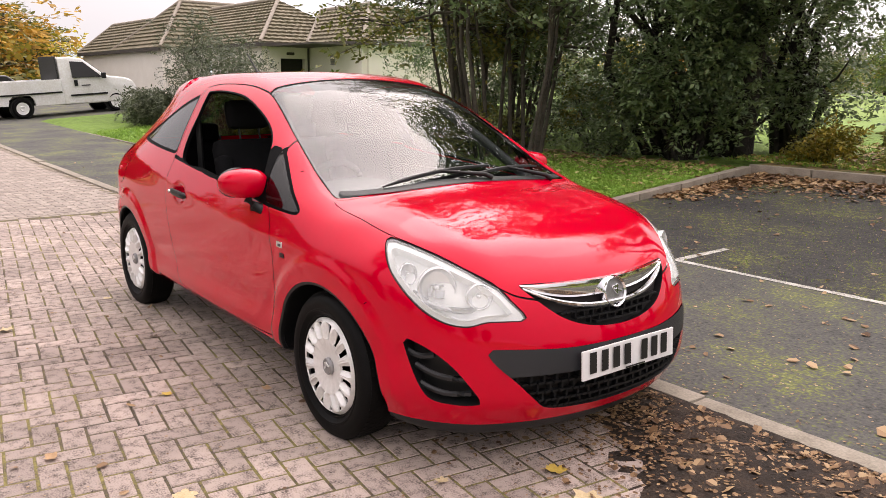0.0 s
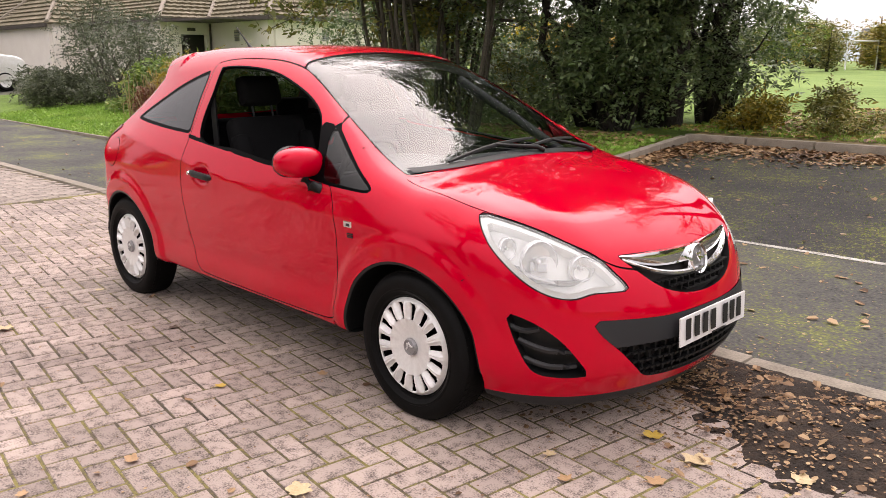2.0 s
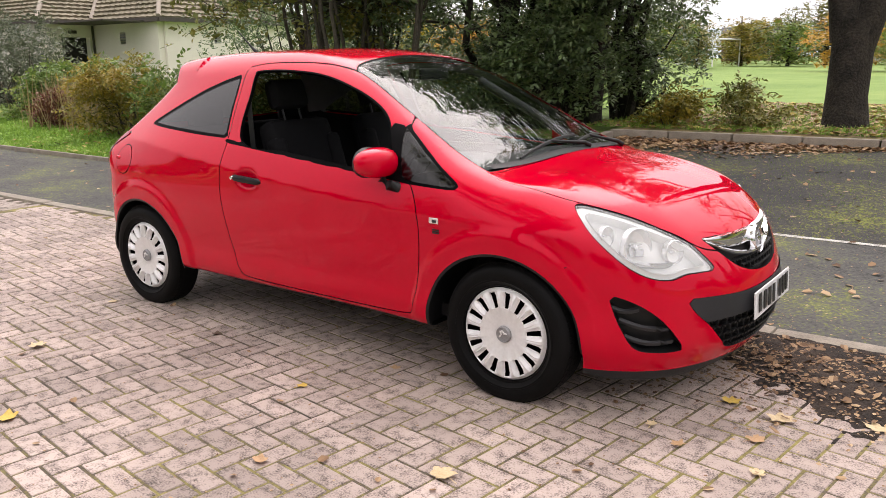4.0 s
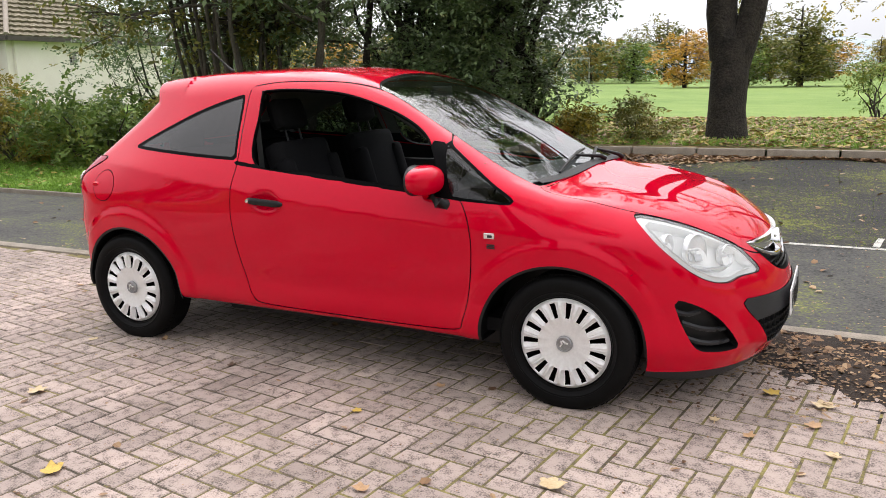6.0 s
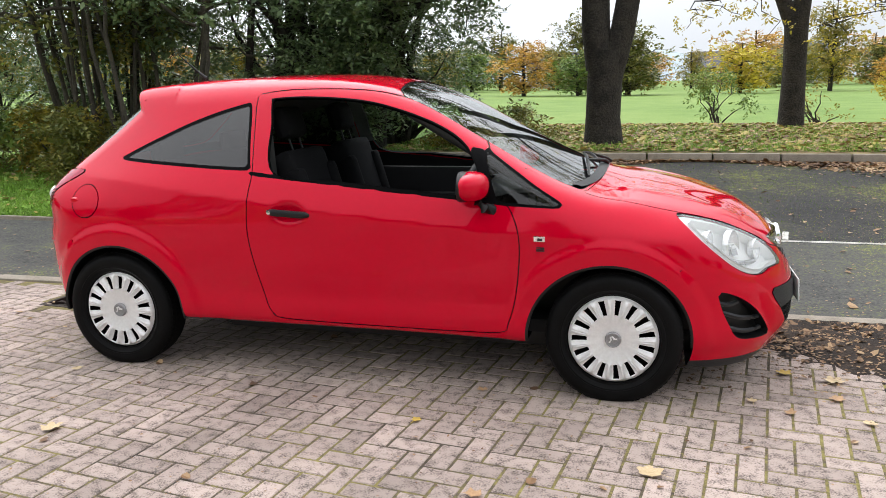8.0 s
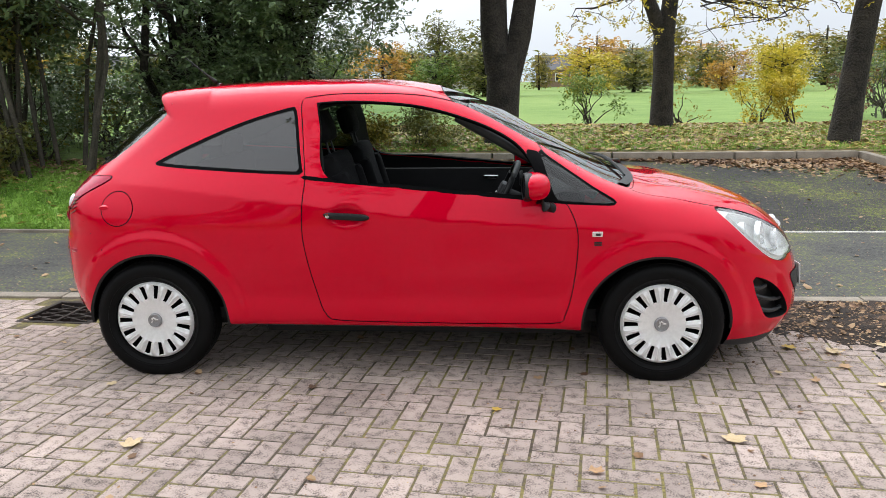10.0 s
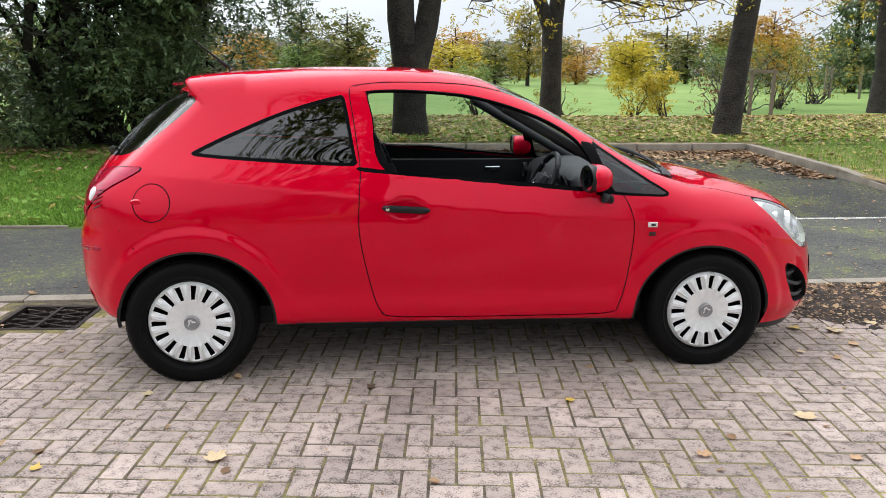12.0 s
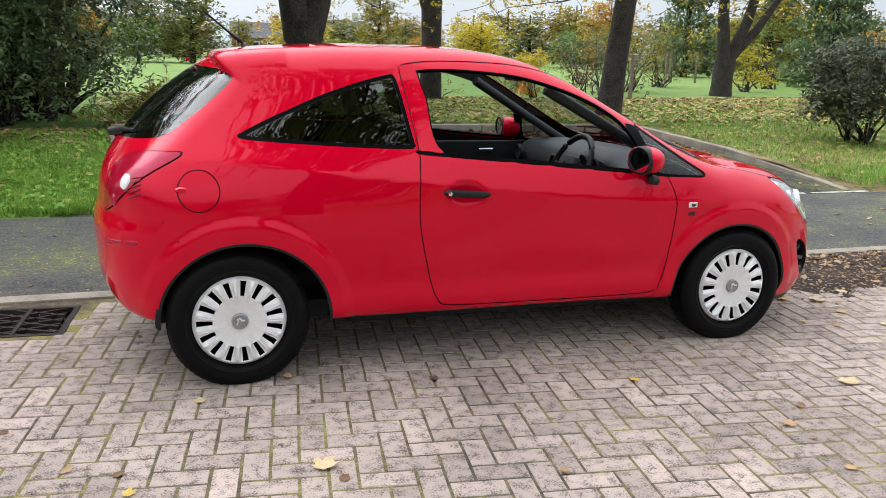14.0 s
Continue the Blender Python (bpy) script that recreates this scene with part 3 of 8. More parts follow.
def surface_mesh(step):
    """An even net of quads on the body form."""
    lo = np.array([-2.0, -0.96, 0.08])
    n = np.ceil((np.array([2.2, 0.96, 1.56]) - lo) / step).astype(int)
    ax = [lo[i] + step * np.arange(n[i] + 1) for i in range(3)]
    g = np.stack(np.meshgrid(*ax, indexing="ij"), -1)
    val = body_field(g.reshape(-1, 3)).reshape(g.shape[:3])
    ins = val < 0
    c = sum(ins[i:n[0] + i, j:n[1] + j, k:n[2] + k].astype(int) for i in (0, 1) for j in (0, 1) for k in (0, 1))
    live = (c > 0) & (c < 8)
    idx = -np.ones(live.shape, int)
    idx[live] = np.arange(live.sum())
    pts = np.argwhere(live) * step + lo + step / 2
    quads = []
    for a in range(3):
        b, d = (a + 1) % 3, (a + 2) % 3
        s0, s1 = [slice(None)] * 3, [slice(None)] * 3
        s0[a], s1[a] = slice(0, -1), slice(1, None)
        change = ins[tuple(s0)] != ins[tuple(s1)]
        for q in np.argwhere(change):
            if q[b] == 0 or q[d] == 0 or q[b] >= n[b] or q[d] >= n[d]:
                continue
            corner = []
            for ob_, od in ((0, 0), (-1, 0), (-1, -1), (0, -1)):
                c2 = q.copy()
                c2[b] += ob_
                c2[d] += od
                corner.append(idx[tuple(c2)])
            quads.append(tuple(corner) if ins[tuple(q)] else tuple(corner[::-1]))
    return onto(pts, 0.0, 6), quads


def closed_curve(pts, per=6):
    """A rounded closed curve through points."""
    p = np.array(pts, float)
    n = len(p)
    out = []
    for i in range(n):
        a, b, c, d = p[i - 1], p[i], p[(i + 1) % n], p[(i + 2) % n]
        for k in range(per):
            t = k / per
            out.append(0.5 * (2 * b + (c - a) * t + (2 * a - 5 * b + 4 * c - d) * t * t + (3 * b - a - 3 * c + d) * t**3))
    return np.array(out)


def dist_line(q, line):
    """Distance of 2D points from an open line."""
    out = np.full(len(q), 9.0)
    near = ((q > line.min(0) - 0.1) & (q < line.max(0) + 0.1)).all(1)
    s = q[near]
    best = np.full(len(s), 9.0)
    for a, b in zip(line[:-1], line[1:]):
        ab = b - a
        t = np.clip(((s - a) @ ab) / max(ab @ ab, 1e-12), 0, 1)
        e = s - a - t[:, None] * ab
        best = np.minimum(best, e[:, 0] ** 2 + e[:, 1] ** 2)
    out[near] = np.sqrt(best)
    return out


def signed(q, curve):
    """Signed distance from a closed curve, less than zero inside."""
    lo, hi = curve.min(0) - 0.1, curve.max(0) + 0.1
    near = ((q > lo) & (q < hi)).all(1)
    out = np.full(len(q), 9.0)
    s = q[near]
    loop = np.vstack([curve, curve[:1]])
    d = dist_line(s, loop)
    inside = np.zeros(len(s), bool)
    for a, b in zip(loop[:-1], loop[1:]):
        hit = ((a[1] > s[:, 1]) != (b[1] > s[:, 1])) & (s[:, 0] < (b[0] - a[0]) * (s[:, 1] - a[1]) / (b[1] - a[1] + 1e-15) + a[0])
        inside ^= hit
    out[near] = np.where(inside, -d, d)
    return out


# views in which the outlines are drawn: side (x, z), plan (x, |y|), front (|y|, z), corners (along the corner, z)
def v_side(p): return p[:, [0, 2]]
def v_plan(p): return np.stack([p[:, 0], np.abs(p[:, 1])], 1)
def v_front(p): return np.stack([np.abs(p[:, 1]), p[:, 2]], 1)
def v_corner(p): return np.stack([(p[:, 0] - np.abs(p[:, 1])) * 0.7071, p[:, 2]], 1)
def v_tail(p): return np.stack([(-p[:, 0] - np.abs(p[:, 1])) * 0.7071, p[:, 2]], 1)


DOOR = closed_curve([(-0.508, 1.352), (-0.47, 1.378), (-0.28, 1.394), (0.08, 1.382), (0.36, 1.315), (0.55, 1.22), (0.66, 1.145), (0.715, 1.03), (0.765, 0.9), (0.80, 0.86),
                     (0.838, 0.76), (0.842, 0.63), (0.822, 0.45), (0.79, 0.335), (0.765, 0.298), (0.6, 0.289), (0.1, 0.293), (-0.31, 0.303), (-0.375, 0.335), (-0.41, 0.42),
                     (-0.458, 0.62), (-0.474, 0.75), (-0.468, 0.92), (-0.463, 1.0), (-0.488, 1.2)])
WINDOW = closed_curve([(-0.345, 1.003), (-0.40, 1.235), (-0.422, 1.335), (-0.405, 1.349), (-0.21, 1.353), (0.08, 1.328), (0.35, 1.253), (0.53, 1.165), (0.618, 1.07), (0.672, 0.932),
                       (0.668, 0.912), (0.3, 0.943), (0.0, 0.972)])
QUARTER = closed_curve([(-0.488, 1.022), (-0.6, 1.023), (-0.8, 1.032), (-1.1, 1.05), (-1.225, 1.062), (-1.215, 1.075), (-1.13, 1.118), (-1.03, 1.163), (-0.86, 1.235), (-0.70, 1.289),
                        (-0.555, 1.326), (-0.538, 1.318), (-0.52, 1.24), (-0.502, 1.13), (-0.486, 1.04)])
TRIANGLE = closed_curve([(0.672, 1.098), (0.70, 1.085), (0.80, 1.018), (0.91, 0.945), (1.005, 0.888), (1.0, 0.878), (0.88, 0.884), (0.76, 0.894), (0.735, 0.91)])
PILLAR = closed_curve([(0.60, 1.112), (0.63, 1.12), (0.665, 1.105), (0.70, 1.03), (0.755, 0.895), (0.71, 0.893), (0.655, 0.90), (0.64, 1.0)])
BELT = [(-0.478, 1.002), (0.0, 0.960), (0.3, 0.931), (0.65, 0.901), (0.78, 0.886), (1.0, 0.876)]
LAMP = closed_curve([(0.578, 0.832), (0.64, 0.829), (0.75, 0.80), (0.87, 0.755), (0.985, 0.703), (1.05, 0.648), (1.105, 0.588), (1.04, 0.583), (0.97, 0.582), (0.90, 0.566),
                     (0.82, 0.577), (0.74, 0.615), (0.66, 0.682), (0.60, 0.755)])
FOG = closed_curve([(0.672, 0.508), (0.76, 0.482), (0.85, 0.425), (0.92, 0.35), (0.955, 0.295), (0.93, 0.283), (0.85, 0.281), (0.765, 0.298), (0.715, 0.37), (0.68, 0.455)])
MOUTH = closed_curve([(0.0, 0.474), (0.25, 0.474), (0.42, 0.483), (0.535, 0.488), (0.555, 0.482), (0.53, 0.432), (0.47, 0.37), (0.40, 0.295), (0.34, 0.252), (0.2, 0.238), (0.0, 0.234),
                      (-0.2, 0.238), (-0.2, 0.474)])
GRILLE = closed_curve([(0.0, 0.688), (0.2, 0.692), (0.395, 0.697), (0.40, 0.69), (0.34, 0.63), (0.26, 0.572), (0.15, 0.537), (0.0, 0.524), (-0.2, 0.53), (-0.2, 0.69)])
SCREEN = closed_curve([(1.15, 0.0), (1.148, 0.35), (1.115, 0.58), (1.09, 0.655), (1.06, 0.66), (0.7, 0.615), (0.30, 0.545), (0.245, 0.535), (0.20, 0.45), (0.165, 0.2), (0.158, 0.0), (0.165, -0.2), (1.15, -0.3)])
BONNET = closed_curve([(1.17, 0.0), (1.165, 0.35), (1.125, 0.62), (1.10, 0.672), (1.14, 0.69), (1.3, 0.686), (1.48, 0.672), (1.62, 0.635), (1.78, 0.555), (1.885, 0.48), (1.945, 0.40), (1.99, 0.25),
                       (2.008, 0.0), (1.99, -0.25), (1.16, -0.3)])
TAILLAMP = closed_curve([(0.53, 0.995), (0.60, 1.003), (0.72, 0.995), (0.83, 0.97), (0.885, 0.93), (0.905, 0.85), (0.905, 0.77), (0.885, 0.74), (0.80, 0.765), (0.70, 0.83), (0.60, 0.92)])
REARGLASS = closed_curve([(0.0, 1.345), (0.4, 1.335), (0.49, 1.31), (0.535, 1.22), (0.575, 1.12), (0.59, 1.075), (0.55, 1.045), (0.3, 1.025), (0.0, 1.02), (-0.2, 1.022), (-0.2, 1.34)])
SEAM = [(-1.213, 1.43), (-1.206, 1.40), (-1.2, 1.365), (-1.22, 1.335), (-1.25, 1.305), (-1.29, 1.272)]
FLAP = closed_curve([(-1.402 + 0.083 * math.cos(a), 0.853 + 0.083 * math.sin(a)) for a in np.linspace(0, 6.283, 13)[:-1]], 6)

car = thing("car", pose(0, 0, 0), "shiny red three-door hatchback car parked on block paving", "car")
GAP = 0.0024
pts_body, quads_body = surface_mesh(0.02)


class Shell:
    """The body net: points, faces and a set of flags for each face."""

    def __init__(self, pts, faces):
        self.p, self.f, self.tag = list(map(tuple, pts)), [tuple(q) for q in faces], [0] * len(faces)

    def cut(self, field, flag):
        v = field(np.array(self.p))
        v[np.abs(v) < 1e-6] = 1e-6
        neg = v < 0
        made, nf, nt = {}, [], []
        for f, t in zip(self.f, self.tag):
            s = [neg[i] for i in f]
            if all(s):
                nf.append(f)
                nt.append(t | flag)
                continue
            if not any(s):
                nf.append(f)
                nt.append(t)
                continue
            n = len(f)
            inside, outside = [], []
            for i in range(n):
                a, b = f[i], f[(i + 1) % n]
                (inside if s[i] else outside).append(a)
                if s[i] != s[(i + 1) % n]:
                    key = (min(a, b), max(a, b))
                    if key not in made:
                        k = v[key[0]] / (v[key[0]] - v[key[1]])
                        pa, pb = self.p[key[0]], self.p[key[1]]
                        made[key] = len(self.p)
                        self.p.append(tuple(pa[j] + k * (pb[j] - pa[j]) for j in range(3)))
                    inside.append(made[key])
                    outside.append(made[key])
            for piece, tg in ((inside, t | flag), (outside, t)):
                if len(piece) > 2:
                    nf.append(tuple(piece))
                    nt.append(tg)
        self.f, self.tag = nf, nt


shell = Shell(pts_body, quads_body)
names_flags = ("ARCH WIN SEAL QUAR FRIT TRI PILL BELT LAMP FOG MOUTH GRILLE SCREEN SCRIM BONNET TAILL RGLASS GAPS DOORF LIP BAND FLAPF LBORD SPOIL").split()
FL = {n: 1 << i for i, n in enumerate(names_flags)}


def on_side(d, p, lim=0.45): return np.maximum(d, lim - np.abs(p[:, 1]))


def gap_side(line, lim=0.45):
    arr = np.array(line)
    return lambda p: on_side(dist_line(v_side(p), arr) - GAP, p, lim)


def loop_line(curve): return np.vstack([curve, curve[:1]])


def arch_field(p):
    best = np.full(len(p), 9.0)
    for ax, az, ar in ARCHES:
        best = np.minimum(best, np.hypot(p[:, 0] - ax, (p[:, 2] - az) * 1.045) - ar)
    return on_side(best, p, 0.42)


shell.cut(arch_field, FL["ARCH"])
shell.cut(lambda p: on_side(signed(v_side(p), DOOR), p), FL["DOORF"])
shell.cut(lambda p: on_side(signed(v_side(p), WINDOW) - 0.006, p), FL["SEAL"])
shell.cut(lambda p: on_side(signed(v_side(p), WINDOW), p), FL["WIN"])
shell.cut(lambda p: on_side(signed(v_side(p), QUARTER) - 0.006, p, 0.3), FL["FRIT"])
shell.cut(lambda p: on_side(signed(v_side(p), QUARTER) + 0.010, p, 0.3), FL["QUAR"])
shell.cut(lambda p: on_side(signed(v_side(p), PILLAR), p), FL["PILL"])
shell.cut(lambda p: on_side(signed(v_side(p), TRIANGLE) - 0.010, p), FL["PILL"])
shell.cut(lambda p: on_side(signed(v_side(p), TRIANGLE), p), FL["TRI"])
shell.cut(lambda p: on_side(dist_line(v_side(p), np.array(BELT)) - 0.0095, p), FL["BELT"])
shell.cut(lambda p: np.maximum(signed(v_corner(p), LAMP), 1.3 - p[:, 0]), FL["LAMP"])
shell.cut(lambda p: np.maximum(signed(v_corner(p), LAMP) + 0.022, 1.3 - p[:, 0]), FL["LBORD"])
shell.cut(lambda p: np.maximum(signed(v_corner(p), FOG), 1.4 - p[:, 0]), FL["FOG"])
shell.cut(lambda p: np.maximum(signed(v_front(p), MOUTH), 1.5 - p[:, 0]), FL["MOUTH"])
shell.cut(lambda p: np.maximum(p[:, 2] - 0.388, 1.5 - p[:, 0]), FL["BAND"])
shell.cut(lambda p: np.maximum(signed(v_front(p), GRILLE), 1.5 - p[:, 0]), FL["GRILLE"])
shell.cut(lambda p: np.maximum(signed(v_plan(p), SCREEN) - 0.004, 0.9 - p[:, 2]), FL["SCRIM"])
shell.cut(lambda p: np.maximum(signed(v_plan(p), SCREEN) + 0.003, 0.9 - p[:, 2]), FL["SCREEN"])
shell.cut(lambda p: np.maximum(signed(v_plan(p), BONNET), 0.62 - p[:, 2]), FL["BONNET"])
shell.cut(lambda p: np.maximum(signed(v_tail(p), TAILLAMP), p[:, 0] + 1.2), FL["TAILL"])
shell.cut(lambda p: np.maximum(signed(v_front(p), REARGLASS), p[:, 0] + 1.2), FL["RGLASS"])
shell.cut(lambda p: np.maximum(np.maximum(0.003 - rear_field(p), 1.24 - p[:, 2]), p[:, 0] + 1.15), FL["SPOIL"])
shell.cut(lambda p: np.maximum(p[:, 2] - 0.192, 1.45 - p[:, 0]), FL["LIP"])
shell.cut(lambda p: on_side(signed(v_side(p), FLAP), p), FL["FLAPF"])
for field in (
    gap_side(loop_line(DOOR)), gap_side(loop_line(FLAP)),
    gap_side([(1.40, 0.535), (1.485, 0.575), (1.56, 0.635), (1.645, 0.71)], 0.5),
    gap_side([(-1.42, 0.575), (-1.50, 0.66), (-1.575, 0.77), (-1.63, 0.86)], 0.5),
    gap_side([(0.80, 1.02), (0.87, 1.03), (0.98, 1.02)], 0.5),
    gap_side(SEAM, 0.33),
    lambda p: np.maximum(np.maximum(np.abs(p[:, 0] + 1.215) - GAP, 1.33 - p[:, 2]), np.abs(p[:, 1]) - 0.47),
    lambda p: np.maximum(dist_line(v_plan(p), loop_line(BONNET)) - 0.002, 0.62 - p[:, 2]),
    lambda p: np.maximum(np.abs(signed(v_corner(p), LAMP)) - 0.0022, 1.3 - p[:, 0]),
    lambda p: np.maximum(np.abs(signed(v_tail(p), TAILLAMP)) - 0.0025, p[:, 0] + 1.2),
):
    shell.cut(field, FL["GAPS"])

P_ALL = np.array(shell.p)
P_ALL = onto(P_ALL, 0.0, 2)
N_ALL = body_grad(P_ALL)
N_ALL /= np.linalg.norm(N_ALL, axis=1)[:, None]


def has(t, *names): return any(t & FL[n] for n in names)


OPEN = ("ARCH", "WIN", "QUAR", "TRI", "LAMP", "FOG", "MOUTH", "GRILLE", "SCREEN", "RGLASS", "TAILL")
BLACKS = ("SEAL", "FRIT", "PILL", "BELT", "SCRIM")


FLOOR_X, FLOOR_Z = [k[0] for k in FLOOR], [k[1] for k in FLOOR]


def is_front(c):
    return c[0] > np.interp(c[2], [0.1, 0.535, 0.575, 0.635, 0.71, 1.0], [1.36, 1.40, 1.485, 1.56, 1.645, 1.66])


def is_rear(c):
    return c[0] < np.interp(c[2], [0.1, 0.575, 0.66, 0.77, 0.80, 2.0], [-1.40, -1.42, -1.50, -1.575, -1.66, -9])


def kind_of(t, c):
    if has(t, "ARCH"): return "none"
    if c[2] > 1.25 and c[0] < -1.19 and not t & FL["GAPS"]:
        if t & FL["SPOIL"] or c[2] > 1.272 and not t & FL["RGLASS"] and c[0] < np.interp(c[2], [1.272, 1.305, 1.335, 1.365, 1.4], [-1.29, -1.25, -1.22, -1.2, -1.206]):
            return "spoiler"
    if c[2] < np.interp(c[0], FLOOR_X, FLOOR_Z) + 0.012 and not (t & FL["LIP"]): return "under"
    if t & FL["LAMP"] and not t & FL["GAPS"]: return "LAMP" if t & FL["LBORD"] else "LAMPB"
    for n in ("TAILL",):
        if t & FL[n] and not t & FL["GAPS"]: return n
    if has(t, "WIN"): return "WIN"
    for n in ("QUAR", "TRI", "FOG", "MOUTH", "GRILLE", "SCREEN", "RGLASS"):
        if t & FL[n]: return n
    if has(t, *BLACKS) and not (t & FL["BELT"] and c[0] < -0.478): return "black"
    if t & FL["GAPS"]: return "gap"
    if t & FL["LIP"]: return "lip"
    if t & FL["DOORF"]: return "door"
    if t & FL["FLAPF"]: return "flap"
    if t & FL["BONNET"]: return "bonnet"
    if is_front(c): return "bumper_f"
    if is_rear(c): return "bumper_r"
    if c[0] < -1.22 and c[2] > 0.72 and abs(c[1]) < np.interp(c[2], [0.7, 0.97, 1.04, 1.1, 1.3], [0.55, 0.585, 0.605, 0.6, 0.52]) and c[0] < -1.35 - 0.3 * (1.35 - c[2]): return "tailgate"
    return "shell"


groups, MID = {}, {}
for f, t in zip(shell.f, shell.tag):
    MID[f] = P_ALL[list(f)].sum(0) / len(f)
    groups.setdefault(kind_of(t, MID[f]), []).append(f)


def pieces(name, kind, material, parent, label="", depth=0.0, side=0, flip=False, keep=None, only=None):
    remap, verts, norms, faces = {}, [], [], []
    for f in groups.get(kind, ()) if isinstance(kind, str) else [q for k in kind for q in groups.get(k, ())]:
        c = MID[f]
        if side and c[1] * side < 0 or keep and not keep(c) or only is not None and f not in only:
            continue
        for i in f:
            if i not in remap:
                remap[i] = len(verts)
                verts.append(tuple(P_ALL[i] - N_ALL[i] * depth))
                norms.append(tuple(-N_ALL[i] if flip else N_ALL[i]))
        g = tuple(remap[i] for i in f)
        faces.append(g[::-1] if flip else g)
    ob = part(name, (verts, faces), material, parent, label)
    smooth(ob.data)
    ob.data.normals_split_custom_set_from_vertices(norms)
    ob.visible_shadow = material not in (M_LENS, M_GLASS, M_TINT, M_CORNER)
    return ob


def separate_lines(s):
    """The shut lines of one side of the body, each as its own set of faces."""
    faces = [f for f in groups["gap"] if MID[f][1] * s >= 0]
    owner = {}

    def root(i):
        while owner.setdefault(i, i) != i:
            i = owner[i]
        return i
    for f in faces:
        for i in f[1:]:
            owner[root(i)] = root(f[0])
    sets = {}
    for f in faces:
        sets.setdefault(root(f[0]), set()).add(f)
    return [v for v in sets.values() if len(v) > 3]


pieces("body_shell", "shell", M_RED, car, "glossy red painted steel")
bonnet = pieces("bonnet", "bonnet", M_RED, car)
front_bumper = pieces("front_bumper", "bumper_f", M_RED, car)
rear_bumper = pieces("rear_bumper", "bumper_r", M_RED, car)
tailgate = pieces("tailgate", "tailgate", M_RED, car)
for s in (-1, 1):
    for line_faces in separate_lines(s):
        pieces("shut_line", "gap", M_GAP, car, depth=0.006, only=line_faces)
spoiler = pieces("roof_spoiler", "spoiler", M_RED, tailgate, "red spoiler over the rear window")
pieces("underbody", "under", M_TRIM, car, "black underbody")
pieces("front_lip", "lip", M_PLAST, front_bumper, "dark grey plastic lip", 0.004)
doors = {}
for s in (-1, 1):
    doors[s] = pieces("door", "door", M_RED, car, side=s)
    pieces("fuel_flap" if s < 0 else "wing_panel", "flap", M_RED, car, side=s, depth=-0.001)
    pieces("quarter_window", "QUAR", M_TINT, car, "dark tinted glass", 0.003, s)
    pieces("front_quarter_window", "TRI", M_CORNER, car, "small dark glass", 0.003, s)
    pieces("window_trim", "black", M_RUB, car, "black window surround", 0.0015, s, keep=lambda c: not (c[0] > 0.1 and abs(c[1]) < 0.62 and c[2] > 0.93))
    pieces("headlamp_lens", ("LAMP", "LAMPB"), M_LENS, car, "clear plastic lens", 0.0, s)
    pieces("tail_lamp", "TAILL", M_TAIL, car, "red lens", -0.004, s)
pieces("door_window", "WIN", M_GLASS, doors[1], "clear glass", 0.004, 1)
pieces("windscreen_frit", "black", M_RUB, car, "black windscreen edge", 0.002, 0, keep=lambda c: c[0] > 0.1 and abs(c[1]) < 0.62 and c[2] > 0.93)
pieces("windscreen", "SCREEN", M_GLASS, car, "clear sloping glass", 0.004)
pieces("rear_window", "RGLASS", M_TINT, tailgate, "dark glass", 0.003)
pieces("lining", ("shell", "door", "tailgate", "gap"), M_LINING, car, "dark interior trim", 0.014, flip=True, keep=lambda c: 0.3 < c[2] < 1.06 and -1.7 < c[0] < 1.05)
pieces("headliner", ("shell", "door", "tailgate", "black"), M_HEAD, car, "grey roof lining", 0.014, flip=True, keep=lambda c: c[2] >= 1.06)


